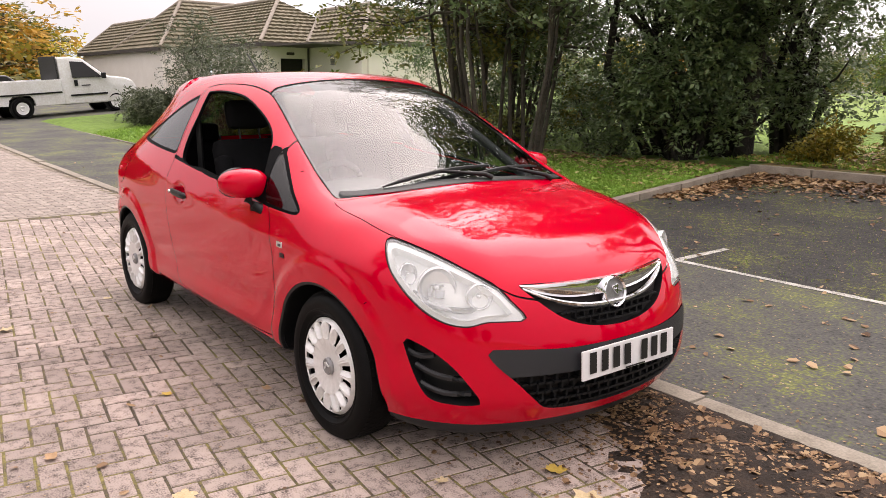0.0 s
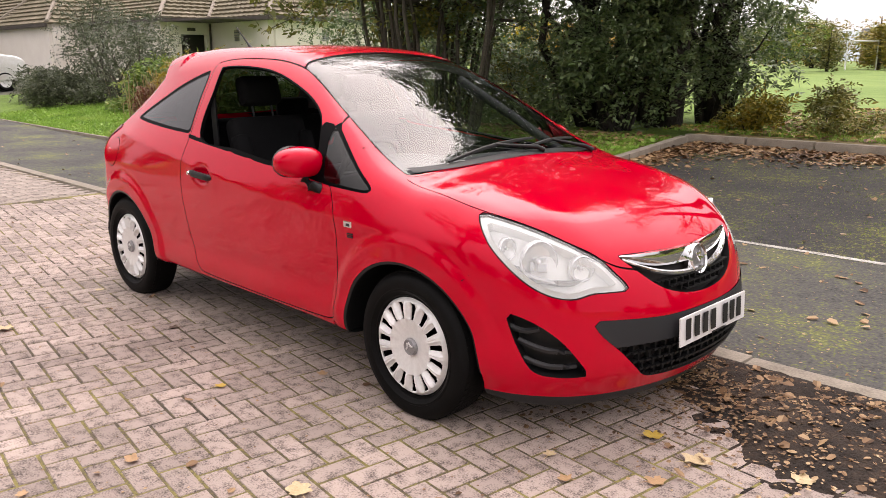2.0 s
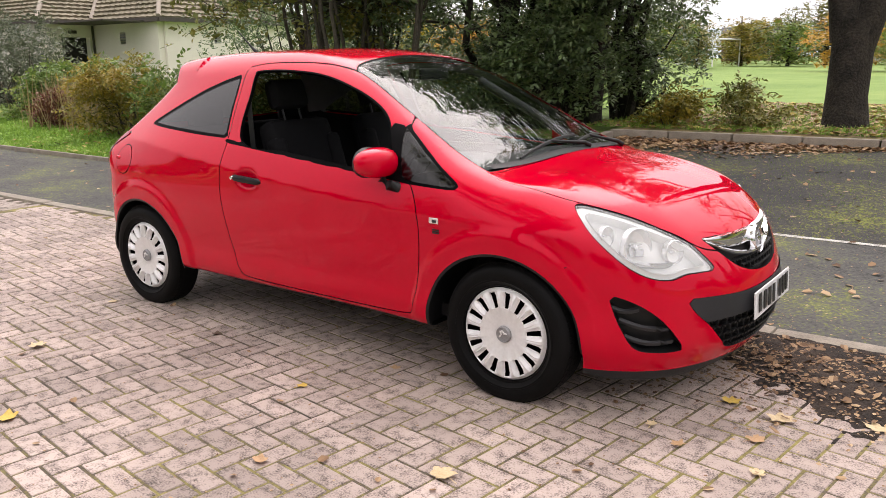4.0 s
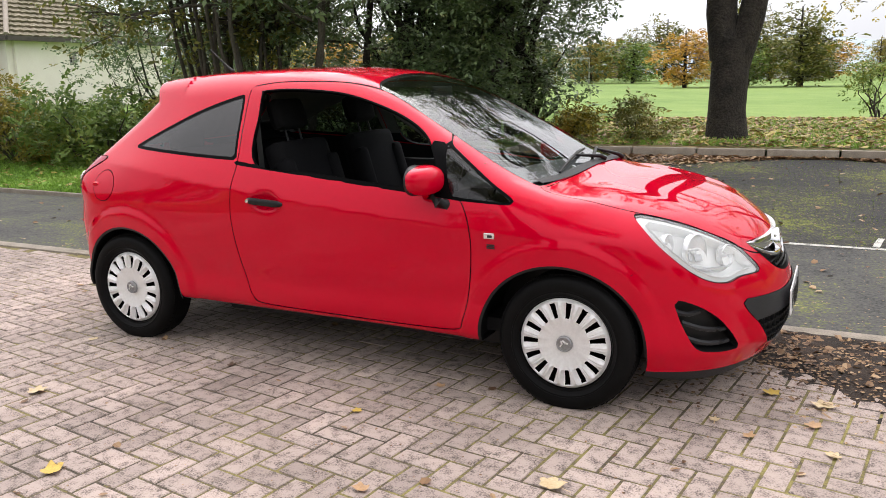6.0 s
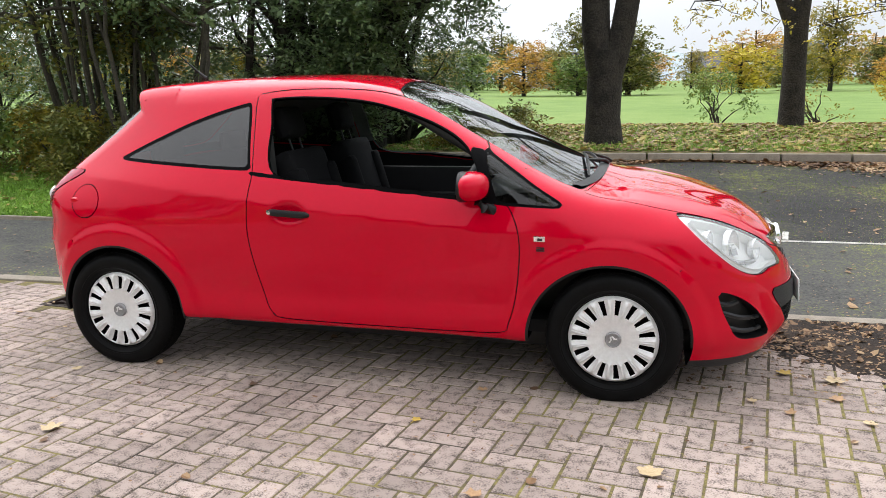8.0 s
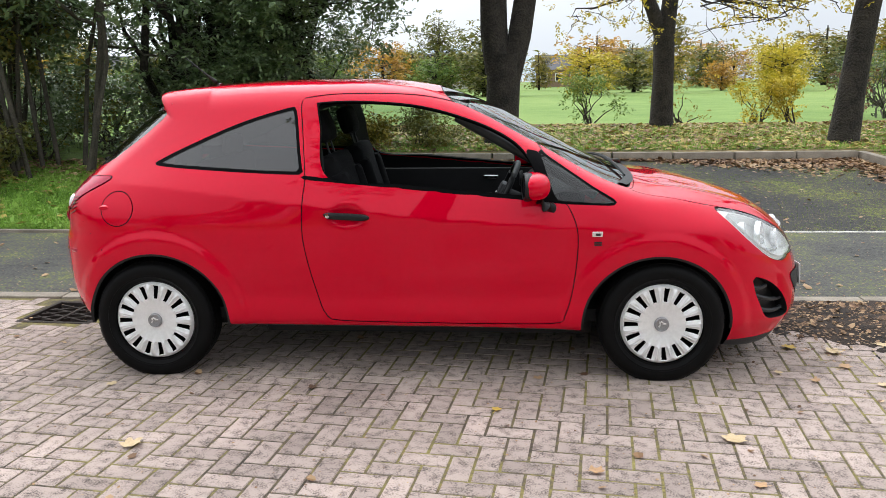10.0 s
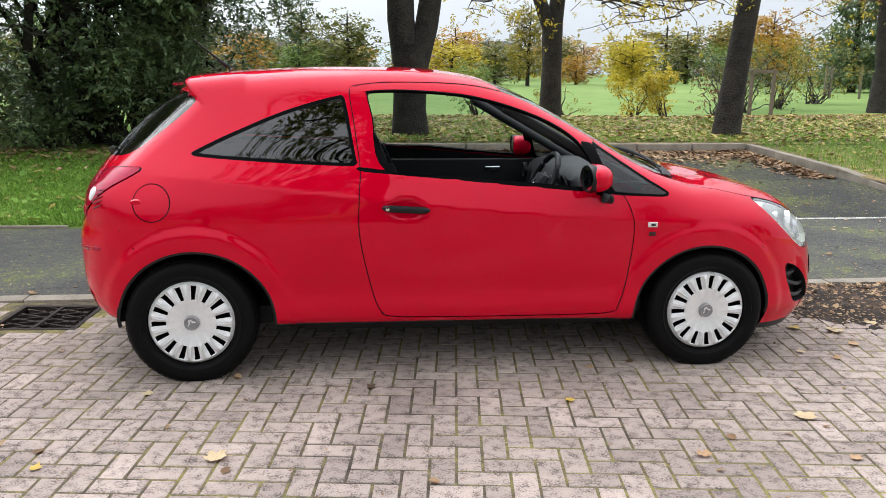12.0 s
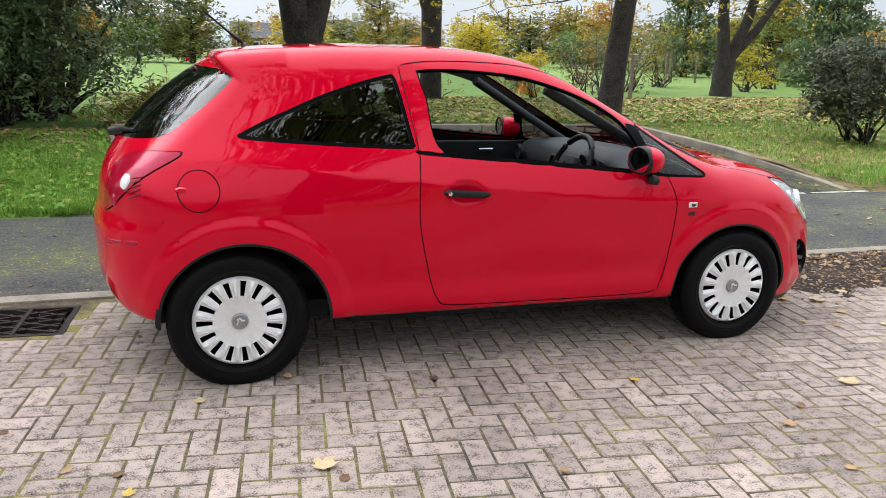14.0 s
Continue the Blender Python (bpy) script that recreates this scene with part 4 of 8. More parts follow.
# ---- wheels ----
def wheel(x, s):
    w = new("wheel")
    w.parent = car
    w["label"] = "black tyre with a silver fifteen-hole trim"
    w.location = (x, s * 0.735, HUB_Z)
    if s > 0:
        w.rotation_euler = (0, 0, math.pi)
    # tyre: outer face towards -y
    prof = [(0.19, 0.06), (0.2, -0.062), (0.207, -0.073), (0.212, -0.073), (0.218, -0.079), (0.226, -0.0845), (0.2275, -0.0875), (0.234, -0.0885), (0.2355, -0.0865), (0.25, -0.09), (0.272, -0.088), (0.286, -0.078), (0.2985, -0.06), (0.302, -0.03), (0.302, 0.03), (0.298, 0.07), (0.27, 0.09), (0.19, 0.06)]
    part("tyre", lathe(prof, 72), M_TYRE, w, "worn black rubber tyre", 40)
    bm = bmesh.new()
    for k in range(64):
        for row, (d, sh) in enumerate(((-0.052, 0.0), (-0.018, 0.5), (0.018, 0.0), (0.052, 0.5))):
            a = 2 * math.pi * (k + sh) / 64
            box(bm, 0.2985 if abs(d) > 0.05 else 0.3004, d, 0, 0.004, 0.018 if abs(d) > 0.05 else 0.032, 0.022, m=Matrix.Rotation(a, 4, "Y"))
    part("tread", bm, M_TYRE, w)
    # trim: a dished disc with fifteen slots near its rim
    n, per = 15, 12
    verts, faces = [], []
    rings = [0.03, 0.06, 0.095, 0.114, 0.120, 0.128, 0.155, 0.166, 0.173, 0.185, 0.198]
    dish = [-0.068, -0.071, -0.080, -0.085, -0.085, -0.085, -0.085, -0.084, -0.083, -0.080, -0.064]
    seg = n * per
    for i, (r, d) in enumerate(zip(rings, dish)):
        for k in range(seg):
            t = 2 * math.pi * k / seg
            ph = min(k % per, per - k % per)
            drop = 0.0
            if r > 0.1:
                drop = (0.0, -0.002, 0.004, 0.011, 0.013, 0.013, 0.013)[ph] * (0.35 if i == 3 else 0.6 if i == 8 else 0 if i > 8 else 1)
            verts.append((r * math.cos(t), d + drop - (0.004 if ph < 2 and 3 < i < 9 else 0), r * math.sin(t)))
    for i in range(len(rings) - 1):
        for k in range(seg):
            q = k % per
            if i in (4, 5, 6, 7) and 4 <= q <= 7 or i in (3, 8) and 4 <= q <= 7:
                continue
            k2 = (k + 1) % seg
            faces.append((i * seg + k, i * seg + k2, (i + 1) * seg + k2, (i + 1) * seg + k))
    faces.append(tuple(range(seg))[::-1])
    bm = bmesh.new()
    vs = [bm.verts.new(v) for v in verts]
    for f in faces:
        bm.faces.new([vs[i] for i in f])
    bmesh.ops.recalc_face_normals(bm, faces=bm.faces)
    bmesh.ops.solidify(bm, geom=bm.faces[:], thickness=0.006)
    cap = part("wheel_trim", bm, M_SILV, w, "silver plastic trim with fifteen slots", 35)
    part("rim", lathe([(0.0, -0.03), (0.08, -0.035), (0.15, -0.03), (0.19, -0.045), (0.2, -0.06), (0.2, 0.05)], 48), M_RUB, w, "dark steel rim", 30)
    part("centre_cap", lathe([(0.0, -0.081), (0.027, -0.081), (0.031, -0.083), (0.034, -0.08), (0.036, -0.07)], 32), M_CAP, cap, "small round chrome badge", 30)
    bm = bmesh.new()
    for k in range(4):
        box(bm, 0.012 * math.cos(k * 1.7 + 0.5), -0.083, 0.012 * math.sin(k * 1.7 + 0.5), 0.017, 0.004, 0.006, m=Matrix.Rotation(k * 0.7, 4, "Y"))
    part("badge_relief", bm, M_SILV, cap)
    return w


for hx in HUBS:
    for s in (-1, 1):
        wheel(hx, s)
for ax, az, ar in ARCHES:
    for s in (-1, 1):
        vv, ff = [], []
        n = 40
        for k in range(n + 1):
            a = -0.06 + (math.pi + 0.12) * k / n
            c, sn = math.cos(a), math.sin(a) / 1.045
            wy = half_width(np.array([ax + ar * c]), np.array([az + ar * sn]))[0]
            for rr, yy in ((ar, wy - 0.001), (ar - 0.012, wy - 0.004), (ar - 0.012, wy - 0.02), (ar + 0.01, wy - 0.03), (ar + 0.02, 0.5), (0.0, 0.5)):
                vv.append((ax + rr * c, s * yy, az + rr * sn))
        for k in range(n):
            for j in range(5):
                a0 = k * 6 + j
                ff.append((a0, a0 + 1, a0 + 7, a0 + 6))
        part("wheel_arch_liner", (vv, ff), M_TRIM, car, "black arch liner", 30)


# ---- car details ----
NY, NZ = np.linspace(-0.6, 0.6, 81), np.linspace(0.2, 0.74, 73)
gy, gzz = (v.ravel() for v in np.meshgrid(NY, NZ, indexing="ij"))
lo_x, hi_x = np.full(len(gy), 1.4), np.full(len(gy), 2.3)
for _ in range(22):
    mid_x = (lo_x + hi_x) / 2
    out_x = body_field(np.stack([mid_x, gy, gzz], 1)) > 0
    lo_x, hi_x = np.where(out_x, lo_x, mid_x), np.where(out_x, mid_x, hi_x)
NOSE_X = hi_x.reshape(81, 73)


def nose_x(y, z):
    """How far forward the body's nose stands at a height and a distance from the middle."""
    fy, fz = np.clip((y + 0.6) / 0.015, 0, 79.99), np.clip((z - 0.2) / 0.0075, 0, 71.99)
    i, k = int(fy), int(fz)
    a, b = fy - i, fz - k
    return float((NOSE_X[i, k] * (1 - b) + NOSE_X[i, k + 1] * b) * (1 - a) + (NOSE_X[i + 1, k] * (1 - b) + NOSE_X[i + 1, k + 1] * b) * a)


def at_corner(u, z, s=-1, depth=0.0, rear=False):
    """A point of the body at a front or rear corner."""
    q = 1.66
    x, y = (q + u) * 0.7071, (q - u) * 0.7071
    p = np.array([[-x if rear else x, s * y, z]])
    p = onto(p, 0.0, 8)
    n = body_grad(p)
    n /= np.linalg.norm(n)
    return Vector(p[0] - n[0] * depth), Vector(n[0])


def on_flank(x, z, s=-1, out=0.0):
    y = float(half_width(np.array([x]), np.array([z]))[0])
    return Vector((x, s * (y + out), z))


def walls(name, kind, depth, material, parent, s=0, label=""):
    """The side walls of a recess, from the skin inwards."""
    count = {}
    for f in groups.get(kind, ()):
        c = MID[f]
        if s and c[1] * s < 0:
            continue
        for a, b in zip(f, f[1:] + f[:1]):
            if (b, a) in count:
                del count[(b, a)]
            else:
                count[(a, b)] = 1
    verts, faces = [], []
    for a, b in count:
        o = len(verts)
        for i in (a, b):
            verts.append(tuple(P_ALL[i]))
            verts.append(tuple(P_ALL[i] - N_ALL[i] * depth))
        faces.append((o, o + 1, o + 3, o + 2))
    return part(name, (verts, faces), material, parent, label)


def bar_strip(top, bottom, n, out, thick):
    """A moulded bar across the nose between two edge curves (functions of y)."""
    verts, faces = [], []
    for i in range(n + 1):
        t = -1 + 2 * i / n
        zt, zb, y = top(t)[1], bottom(t)[1], top(t)[0]
        xo = nose_x(y, (zt + zb) / 2) + out
        h = max(zt - zb, 0.003)
        zm = (zt + zb) / 2
        for dx, dz in ((-thick, h / 2), (-thick * 0.15, h / 2), (0, h * 0.22), (0, -h * 0.22), (-thick * 0.15, -h / 2), (-thick, -h / 2)):
            verts.append((xo + dx, y, zm + dz))
    for i in range(n):
        for k in range(5):
            a = i * 6 + k
            faces.append((a, a + 1, a + 7, a + 6))
    return verts, faces


# upper grille
pieces("grille_backing", "GRILLE", M_GAP, car, "dark opening", 0.035)
walls("grille_wall", "GRILLE", 0.036, M_TRIM, car)
grille = new("upper_grille")
grille.parent = car
grille["label"] = "black mesh grille with two chrome bars"


def grille_low(y):
    return float(np.interp(abs(y), [0, 0.15, 0.26, 0.34, 0.39], [0.526, 0.539, 0.574, 0.632, 0.686]))


part("chrome_bar", bar_strip(lambda t: (0.396 * t, 0.688 + 0.007 * abs(t)), lambda t: (0.396 * t, 0.630 + 0.060 * abs(t) ** 3.4), 60, 0.003, 0.03), M_CHROME, grille, "bright chrome bar", 30)
part("chrome_bar", bar_strip(lambda t: (0.388 * t, 0.610 + 0.076 * abs(t) ** 2.6), lambda t: (0.388 * t, 0.590 + 0.086 * abs(t) ** 2.6), 60, 0.0, 0.022), M_CHROME, grille, "thin chrome bar", 30)
bm = bmesh.new()
for z in (0.543, 0.565, 0.588):
    half = max(abs(q) for q in np.linspace(0, 0.39, 79) if grille_low(q) < z - 0.006)
    for i in range(24):
        y0, y1 = -half + 2 * half * i / 24, -half + 2 * half * (i + 1) / 24
        ym = (y0 + y1) / 2
        box(bm, nose_x(ym, z) - 0.018, ym, z, 0.022, (y1 - y0) * 1.05, 0.006)
    for i in range(-8, 9):
        y = i * 0.042 + (0.021 if z == 0.565 else 0)
        if abs(y) < half and grille_low(y) < z - 0.018:
            box(bm, nose_x(y, z - 0.012) - 0.018, y, z - 0.012, 0.02, 0.006, 0.022)
part("mesh", bm, M_TRIM, grille, "black plastic mesh")
# emblem: a plain chrome disc and ring
emblem = new("emblem")
emblem.parent = car
emblem["label"] = "round chrome nose badge"
emblem.matrix_basis = Matrix.Translation((float(spl(NOSE, np.array([0.632]))[0]) - 0.041, 0, 0.634)) @ Matrix.Rotation(radians(90), 4, "Z") @ Matrix.Rotation(radians(-12), 4, "X")
part("ring", lathe([(0.06, 0.02), (0.062, -0.006), (0.057, -0.014), (0.05, -0.008), (0.049, 0.0)], 40), M_CHROME, emblem, "", 40)
part("disc", lathe([(0.0, -0.002), (0.02, -0.002), (0.05, 0.0)], 40), M_CAP, emblem, "", 40)
bm = bmesh.new()
for a, rr_, L in ((20, 0.02, 0.04), (140, 0.016, 0.036), (255, 0.02, 0.034), (70, 0.004, 0.03)):
    box(bm, rr_ * math.cos(radians(a)), -0.005, rr_ * math.sin(radians(a)), L, 0.01, 0.011, 0.003, m=Matrix.Rotation(radians(a * 0.7), 4, "Y"))
part("relief", bm, M_CHROME, emblem)

# dark band, plate and lower grille
pieces("bumper_band", "MOUTH", M_PLAST, front_bumper, "dark grey plastic band", -0.004, keep=lambda c: c[2] > 0.388)
pieces("lower_grille_backing", "MOUTH", M_GAP, front_bumper, "dark opening", 0.055, keep=lambda c: c[2] <= 0.388)
bm = bmesh.new()
for k, z in enumerate((0.252, 0.285, 0.319, 0.353, 0.386)):
    half = float(np.interp(z, [0.24, 0.255, 0.30, 0.37, 0.39], [0.30, 0.345, 0.40, 0.465, 0.485]))
    for i in range(30):
        y0, y1 = -half + 2 * half * i / 30, -half + 2 * half * (i + 1) / 30
        ym = (y0 + y1) / 2
        box(bm, nose_x(ym, z) - 0.02, ym, z, 0.026, (y1 - y0) * 1.05, 0.008)
for i in range(-10, 11):
    for k, zz in enumerate((0.252, 0.285, 0.319, 0.353)):
        y = i * 0.048 + (0.024 if k % 2 else 0)
        zlo = float(np.interp(abs(y), [0, 0.3, 0.36, 0.42, 0.48], [0.242, 0.25, 0.27, 0.32, 0.385]))
        if zz + 0.014 > zlo:
            box(bm, nose_x(y, zz) - 0.024, y, zz + 0.0165, 0.02, 0.011, 0.034)
part("lower_grille", bm, M_TRIM, front_bumper, "black honeycomb grille")
walls("mouth_wall", "MOUTH", 0.05, M_TRIM, front_bumper)
plate = new("number_plate")
plate.parent = car
plate["label"] = "white plate with dark bars"
plate.matrix_basis = Matrix.Translation((2.103, 0.012, 0.409)) @ Matrix.Rotation(radians(-3), 4, "Y")
bm = bmesh.new()
box(bm, 0, 0, 0, 0.007, 0.52, 0.111, 0.003)
for v in bm.verts:
    v.co.x -= 0.12 * v.co.y ** 2
part("plate_base", bm, M_WHITE, plate)
y = -0.232
for k in range(7):
    bm = bmesh.new()
    box(bm, 0.0045 - 0.12 * (y + 0.025) ** 2, y + 0.025, 0.006, 0.003, 0.034, 0.079, 0.001)
    part("plate_bar", bm, M_BLACK, plate)
    y += 0.061 if k != 3 else 0.098
bm = bmesh.new()
box(bm, 0.0045, 0.02, -0.046, 0.002, 0.11, 0.006)
part("plate_bar", bm, M_BLACK, plate)

# headlamps
M_LAMPRING = mat("bright lamp bowl", (0.9, 0.91, 0.92), 0.25, 0.6, (0.8, 0.81, 0.82), 10, 60)
M_LAMPGREY = mat("grey lamp inset", (0.5, 0.51, 0.52), 0.25, 0.6, (0.36, 0.37, 0.38), 40, 90)


def lamp_bowl(r, deep, sides, tall):
    """A faceted reflector bowl facing -y, taller than wide."""
    v, f = lathe([(r * 1.06, 0.014), (r * 1.06, -0.010), (r, -0.012), (r * 0.97, -0.004), (r * 0.8, deep * 0.5), (r * 0.5, deep * 0.85), (r * 0.22, deep)], sides)
    return [(x, y, z * tall) for x, y, z in v], f


for s in (-1, 1):
    lamp = new("headlamp")
    lamp.parent = car
    lamp["label"] = "large clear headlamp with silver bowls"
    pieces("lamp_bowl", "LAMP", M_LAMPIN, lamp, "white reflector", 0.046, s)
    walls("lamp_wall", "LAMP", 0.046, M_LAMPIN, lamp, s)
    pieces("lamp_surround", "LAMPB", M_LAMPIN, lamp, "white lamp border", 0.014, s)
    for u, z, r, deep, back, tall in ((0.785, 0.672, 0.066, 0.022, 0.03, 1.1), (0.93, 0.648, 0.045, 0.02, 0.03, 1.0), (0.672, 0.735, 0.03, 0.016, 0.03, 1.3)):
        p, n = at_corner(u, z, s, back)
        d = Vector((0.90, s * 0.42, 0.10)).normalized()
        turn = Matrix.Translation(p) @ (-d).to_track_quat("Y", "Z").to_matrix().to_4x4()
        ob = part("reflector_bowl", lamp_bowl(r, deep, 22, tall), M_LAMPRING, lamp, "faceted silver bowl")
        ob.matrix_basis = turn
        ob = part("bulb", lathe([(0.0, -0.004), (r * 0.12, -0.002), (r * 0.18, 0.006), (r * 0.18, deep)], 16), M_LAMPRING, lamp, "", 40)
        ob.matrix_basis = turn
    for du, dz, w, h in ((0.0, 0.012, 0.05, 0.006), (0.012, -0.022, 0.034, 0.03), (-0.022, -0.016, 0.014, 0.034)):
        p, n = at_corner(0.785 + du, 0.672 + dz, s, 0.034)
        bm = bmesh.new()
        box(bm, 0, 0, 0, w, 0.006, h, 0.002, m=Matrix.Translation(p) @ (-n).to_track_quat("Y", "Z").to_matrix().to_4x4())
        part("lamp_rib", bm, M_LAMPGREY, lamp)
    verts = []
    for k in range(13):
        u = 0.70 + 0.22 * k / 12
        p, n = at_corner(u, float(np.interp(u, [0.70, 0.76, 0.82, 0.88, 0.92], [0.662, 0.618, 0.598, 0.593, 0.6])), s, 0.034)
        verts.append(p)
    part("lamp_strip", tube(verts, [0.004] + [0.011] * 11 + [0.004], 6), M_LAMPGREY, lamp, "grey strip")

# fog lamp pockets
for s in (-1, 1):
    pocket = pieces("fog_pocket", "FOG", M_TRIM, front_bumper, "black plastic pocket", 0.06, s)
    walls("pocket_wall", "FOG", 0.062, M_TRIM, pocket, s)
    for z0, z1, ua, ub in ((0.462, 0.452, 0.70, 0.80), (0.405, 0.37, 0.735, 0.90), (0.345, 0.325, 0.755, 0.915)):
        verts = []
        for k in range(9):
            t = k / 8
            p, n = at_corner(ua + (ub - ua) * t, z0 + (z1 - z0) * t - 0.012 * math.sin(math.pi * t), s, 0.022 + 0.01 * abs(t - 0.5))
            verts.append(p)
        part("fin", tube(verts, [0.011] * 9, 6), M_PLAST, pocket, "", 50)

# mirrors
def mirror(s):
    mo = new("door_mirror")
    mo.parent = doors[s]
    mo["label"] = "red door mirror on a black foot"
    verts, faces = [], []
    turn_m = Matrix.Translation((0.648, s * 0.868, 0)) @ Matrix.Rotation(radians(-14 * s), 4, "Z") @ Matrix.Translation((-0.648, -s * 0.868, 0))
    nu, nv = 28, 18
    for i in range(nv + 1):
        a = math.pi * i / nv
        for k in range(nu):
            b = 2 * math.pi * k / nu
            cx, cy, cz = math.sin(a) * math.cos(b), math.cos(a), math.sin(a) * math.sin(b)
            px = math.copysign(abs(cx) ** 0.85, cx) * (0.080 + 0.012 * cy)
            py = math.copysign(abs(cy) ** 0.85, cy) * 0.104
            pz = math.copysign(abs(cz) ** 0.8, cz) * (0.066 + 0.010 * cy)
            px = max(px, -0.045)
            verts.append(tuple(turn_m @ Vector((0.648 + px - 0.16 * (0.104 - py), s * (0.868 - py), 0.962 + pz + 0.03 * (0.104 - py)))))
    for i in range(nv):
        for k in range(nu):
            k2 = (k + 1) % nu
            q = (i * nu + k, i * nu + k2, (i + 1) * nu + k2, (i + 1) * nu + k)
            faces.append(q if s < 0 else q[::-1])
    part("housing", (verts, faces), M_RED, mo, "glossy red cover", 50)
    face = turn_m @ Matrix.Translation((0.586, s * 0.870, 0.966)) @ Matrix.Rotation(radians(9 * s), 4, "Z") @ Matrix.Rotation(radians(90), 4, "Z") @ Matrix.Diagonal((0.079, 1, 0.058, 1))
    ob = part("mirror_glass", lathe([(0.0, 0.002), (0.9, 0.002), (1.0, 0.0)], 32), M_MIRROR, mo, "mirror glass", 40)
    ob.matrix_basis = face
    ob = part("bezel", lathe([(0.93, 0.003), (1.0, 0.007), (1.1, 0.004), (1.16, -0.008), (1.12, -0.03)], 32), M_TRIM, mo, "black mirror surround", 40)
    ob.matrix_basis = face
    foot = tube([(0.66, s * 0.86, 0.90), (0.69, s * 0.845, 0.868), (0.715, s * 0.825, 0.858), (0.725, s * 0.79, 0.862)], [0.022, 0.026, 0.027, 0.026], 12)
    part("foot", foot, M_TRIM, mo, "black plastic foot", 50)


M_TAILDARK = mat("dark red lamp plastic", (0.16, 0.002, 0.008), 0.3, 0, (0.1, 0.002, 0.006), 30, 60)
# handles, locks and badges
for s in (-1, 1):
    mirror(s)
    hb = new("door_handle")
    hb.parent = doors[s]
    hb["label"] = "black pull handle"
    bm = bmesh.new()
    n = 14
    ring = []
    for i in range(n + 1):
        t = i / n
        x = -0.365 + 0.22 * t
        z = 0.829 - 0.012 * t
        hh = 0.0155 * (1 - (2 * t - 1) ** 8 * 0.6)
        yy = 0.845 + 0.016 * (1 - (2 * t - 1) ** 6)
        ring.append([bm.verts.new((x, s * (yy + dy), z + dz)) for dy, dz in ((-0.012, hh), (0.004, hh), (0.009, hh * 0.4), (0.009, -hh * 0.4), (0.004, -hh), (-0.012, -hh))])
    for i in range(n):
        for k in range(6):
            k2 = (k + 1) % 6
            bm.faces.new((ring[i][k], ring[i][k2], ring[i + 1][k2], ring[i + 1][k]))
    bm.faces.new(ring[0])
    bm.faces.new(ring[-1][::-1])
    bmesh.ops.recalc_face_normals(bm, faces=bm.faces)
    part("grip", bm, M_TRIM, hb, "", 50)
    ob = part("lock", lathe([(0.0, -0.004), (0.009, -0.003), (0.01, 0.004)], 20), M_CHROME, hb, "small round lock", 40)
    ob.matrix_basis = Matrix.Translation((-0.343, s * 0.872, 0.828)) @ (Matrix.Rotation(math.pi, 4, "Z") if s > 0 else Matrix())
    sb = new("side_badge")
    sb.parent = car
    sb["label"] = "small chrome wing badges"
    bm = bmesh.new()
    p = on_flank(0.932, 0.738, s, 0.002)
    box(bm, p.x, p.y, p.z, 0.05, 0.006, 0.026, 0.003)
    part("flag", bm, M_CHROME, sb, "chrome badge")
    bm = bmesh.new()
    box(bm, p.x + 0.003, p.y + s * 0.003, p.z - 0.002, 0.022, 0.004, 0.012, 0.002)
    part("flag_centre", bm, M_PLAST, sb)
    bm = bmesh.new()
    p = on_flank(0.936, 0.69, s, 0.002)
    for dz in (-0.006, 0.001, 0.008):
        box(bm, p.x, p.y, p.z + dz, 0.036, 0.005, 0.0045, 0.001)
    part("letter_bar", bm, M_PLAST, sb, "small grey bars")
    # tail lamp pieces
    for u, z, r, m_, nm in ((0.705, 0.872, 0.036, M_WHITE, "reverse_lamp"), (0.77, 0.80, 0.03, M_TAIL, "fog_lamp")):
        p, nrm = at_corner(u, z, s, 0.002, rear=True)
        ob = part(nm, lathe([(0.0, -0.012), (r * 0.6, -0.010), (r, -0.002), (r * 1.05, 0.01)], 28), m_, car, "", 40)
        ob.matrix_basis = Matrix.Translation(p) @ (-(nrm + Vector((-0.6, 0, 0)))).to_track_quat("Y", "Z").to_matrix().to_4x4()
    for k in range(5):
        ends = [at_corner(uu, 0.815 + 0.017 * k + dz, s, -0.004, rear=True)[0] for uu, dz in ((0.668, 0.004), (0.645, 0.012), (0.62, 0.022))]
        part("lamp_rib", tube(ends, [0.002, 0.0035, 0.002], 5), M_TAILDARK, car, "dark red rib", 50)
    verts = []
    for k in range(11):
        p, nrm = at_corner(0.62 + 0.24 * k / 10, 0.640 - 0.02 * k / 10, s, 0.013, rear=True)
        verts.append(p)
    part("rear_reflector", tube(verts, [0.006] + [0.017] * 9 + [0.006], 8), M_TAIL, rear_bumper, "red reflector", 50)
    # small cap on the fuel flap
ob = part("flap_catch", lathe([(0.0, -0.006), (0.012, -0.006), (0.018, 0.004)], 20), M_RED, car, "", 40)
ob.matrix_basis = Matrix.Translation(on_flank(-1.47, 0.857, -1, 0.0)) @ Matrix.Diagonal((1.6, 1, 0.8, 1))

bm = bmesh.new()
box(bm, -1.412, 0, 1.368, 0.02, 0.2, 0.014, 0.003)
part("brake_light", bm, M_TAIL, spoiler, "high red brake light")

# aerial, wipers, cowl
aer = part("aerial", tube([(-1.14, 0.05, 1.44), (-1.16, 0.05, 1.462), (-1.21, 0.05, 1.50), (-1.33, 0.05, 1.60)], [0.022, 0.012, 0.006, 0.0035], 10), M_TRIM, car, "short black roof aerial", 40)


def screen_pt(x, y, out):
    return Vector(onto(np.array([[x, y, 1.0]]), out, 8)[0])


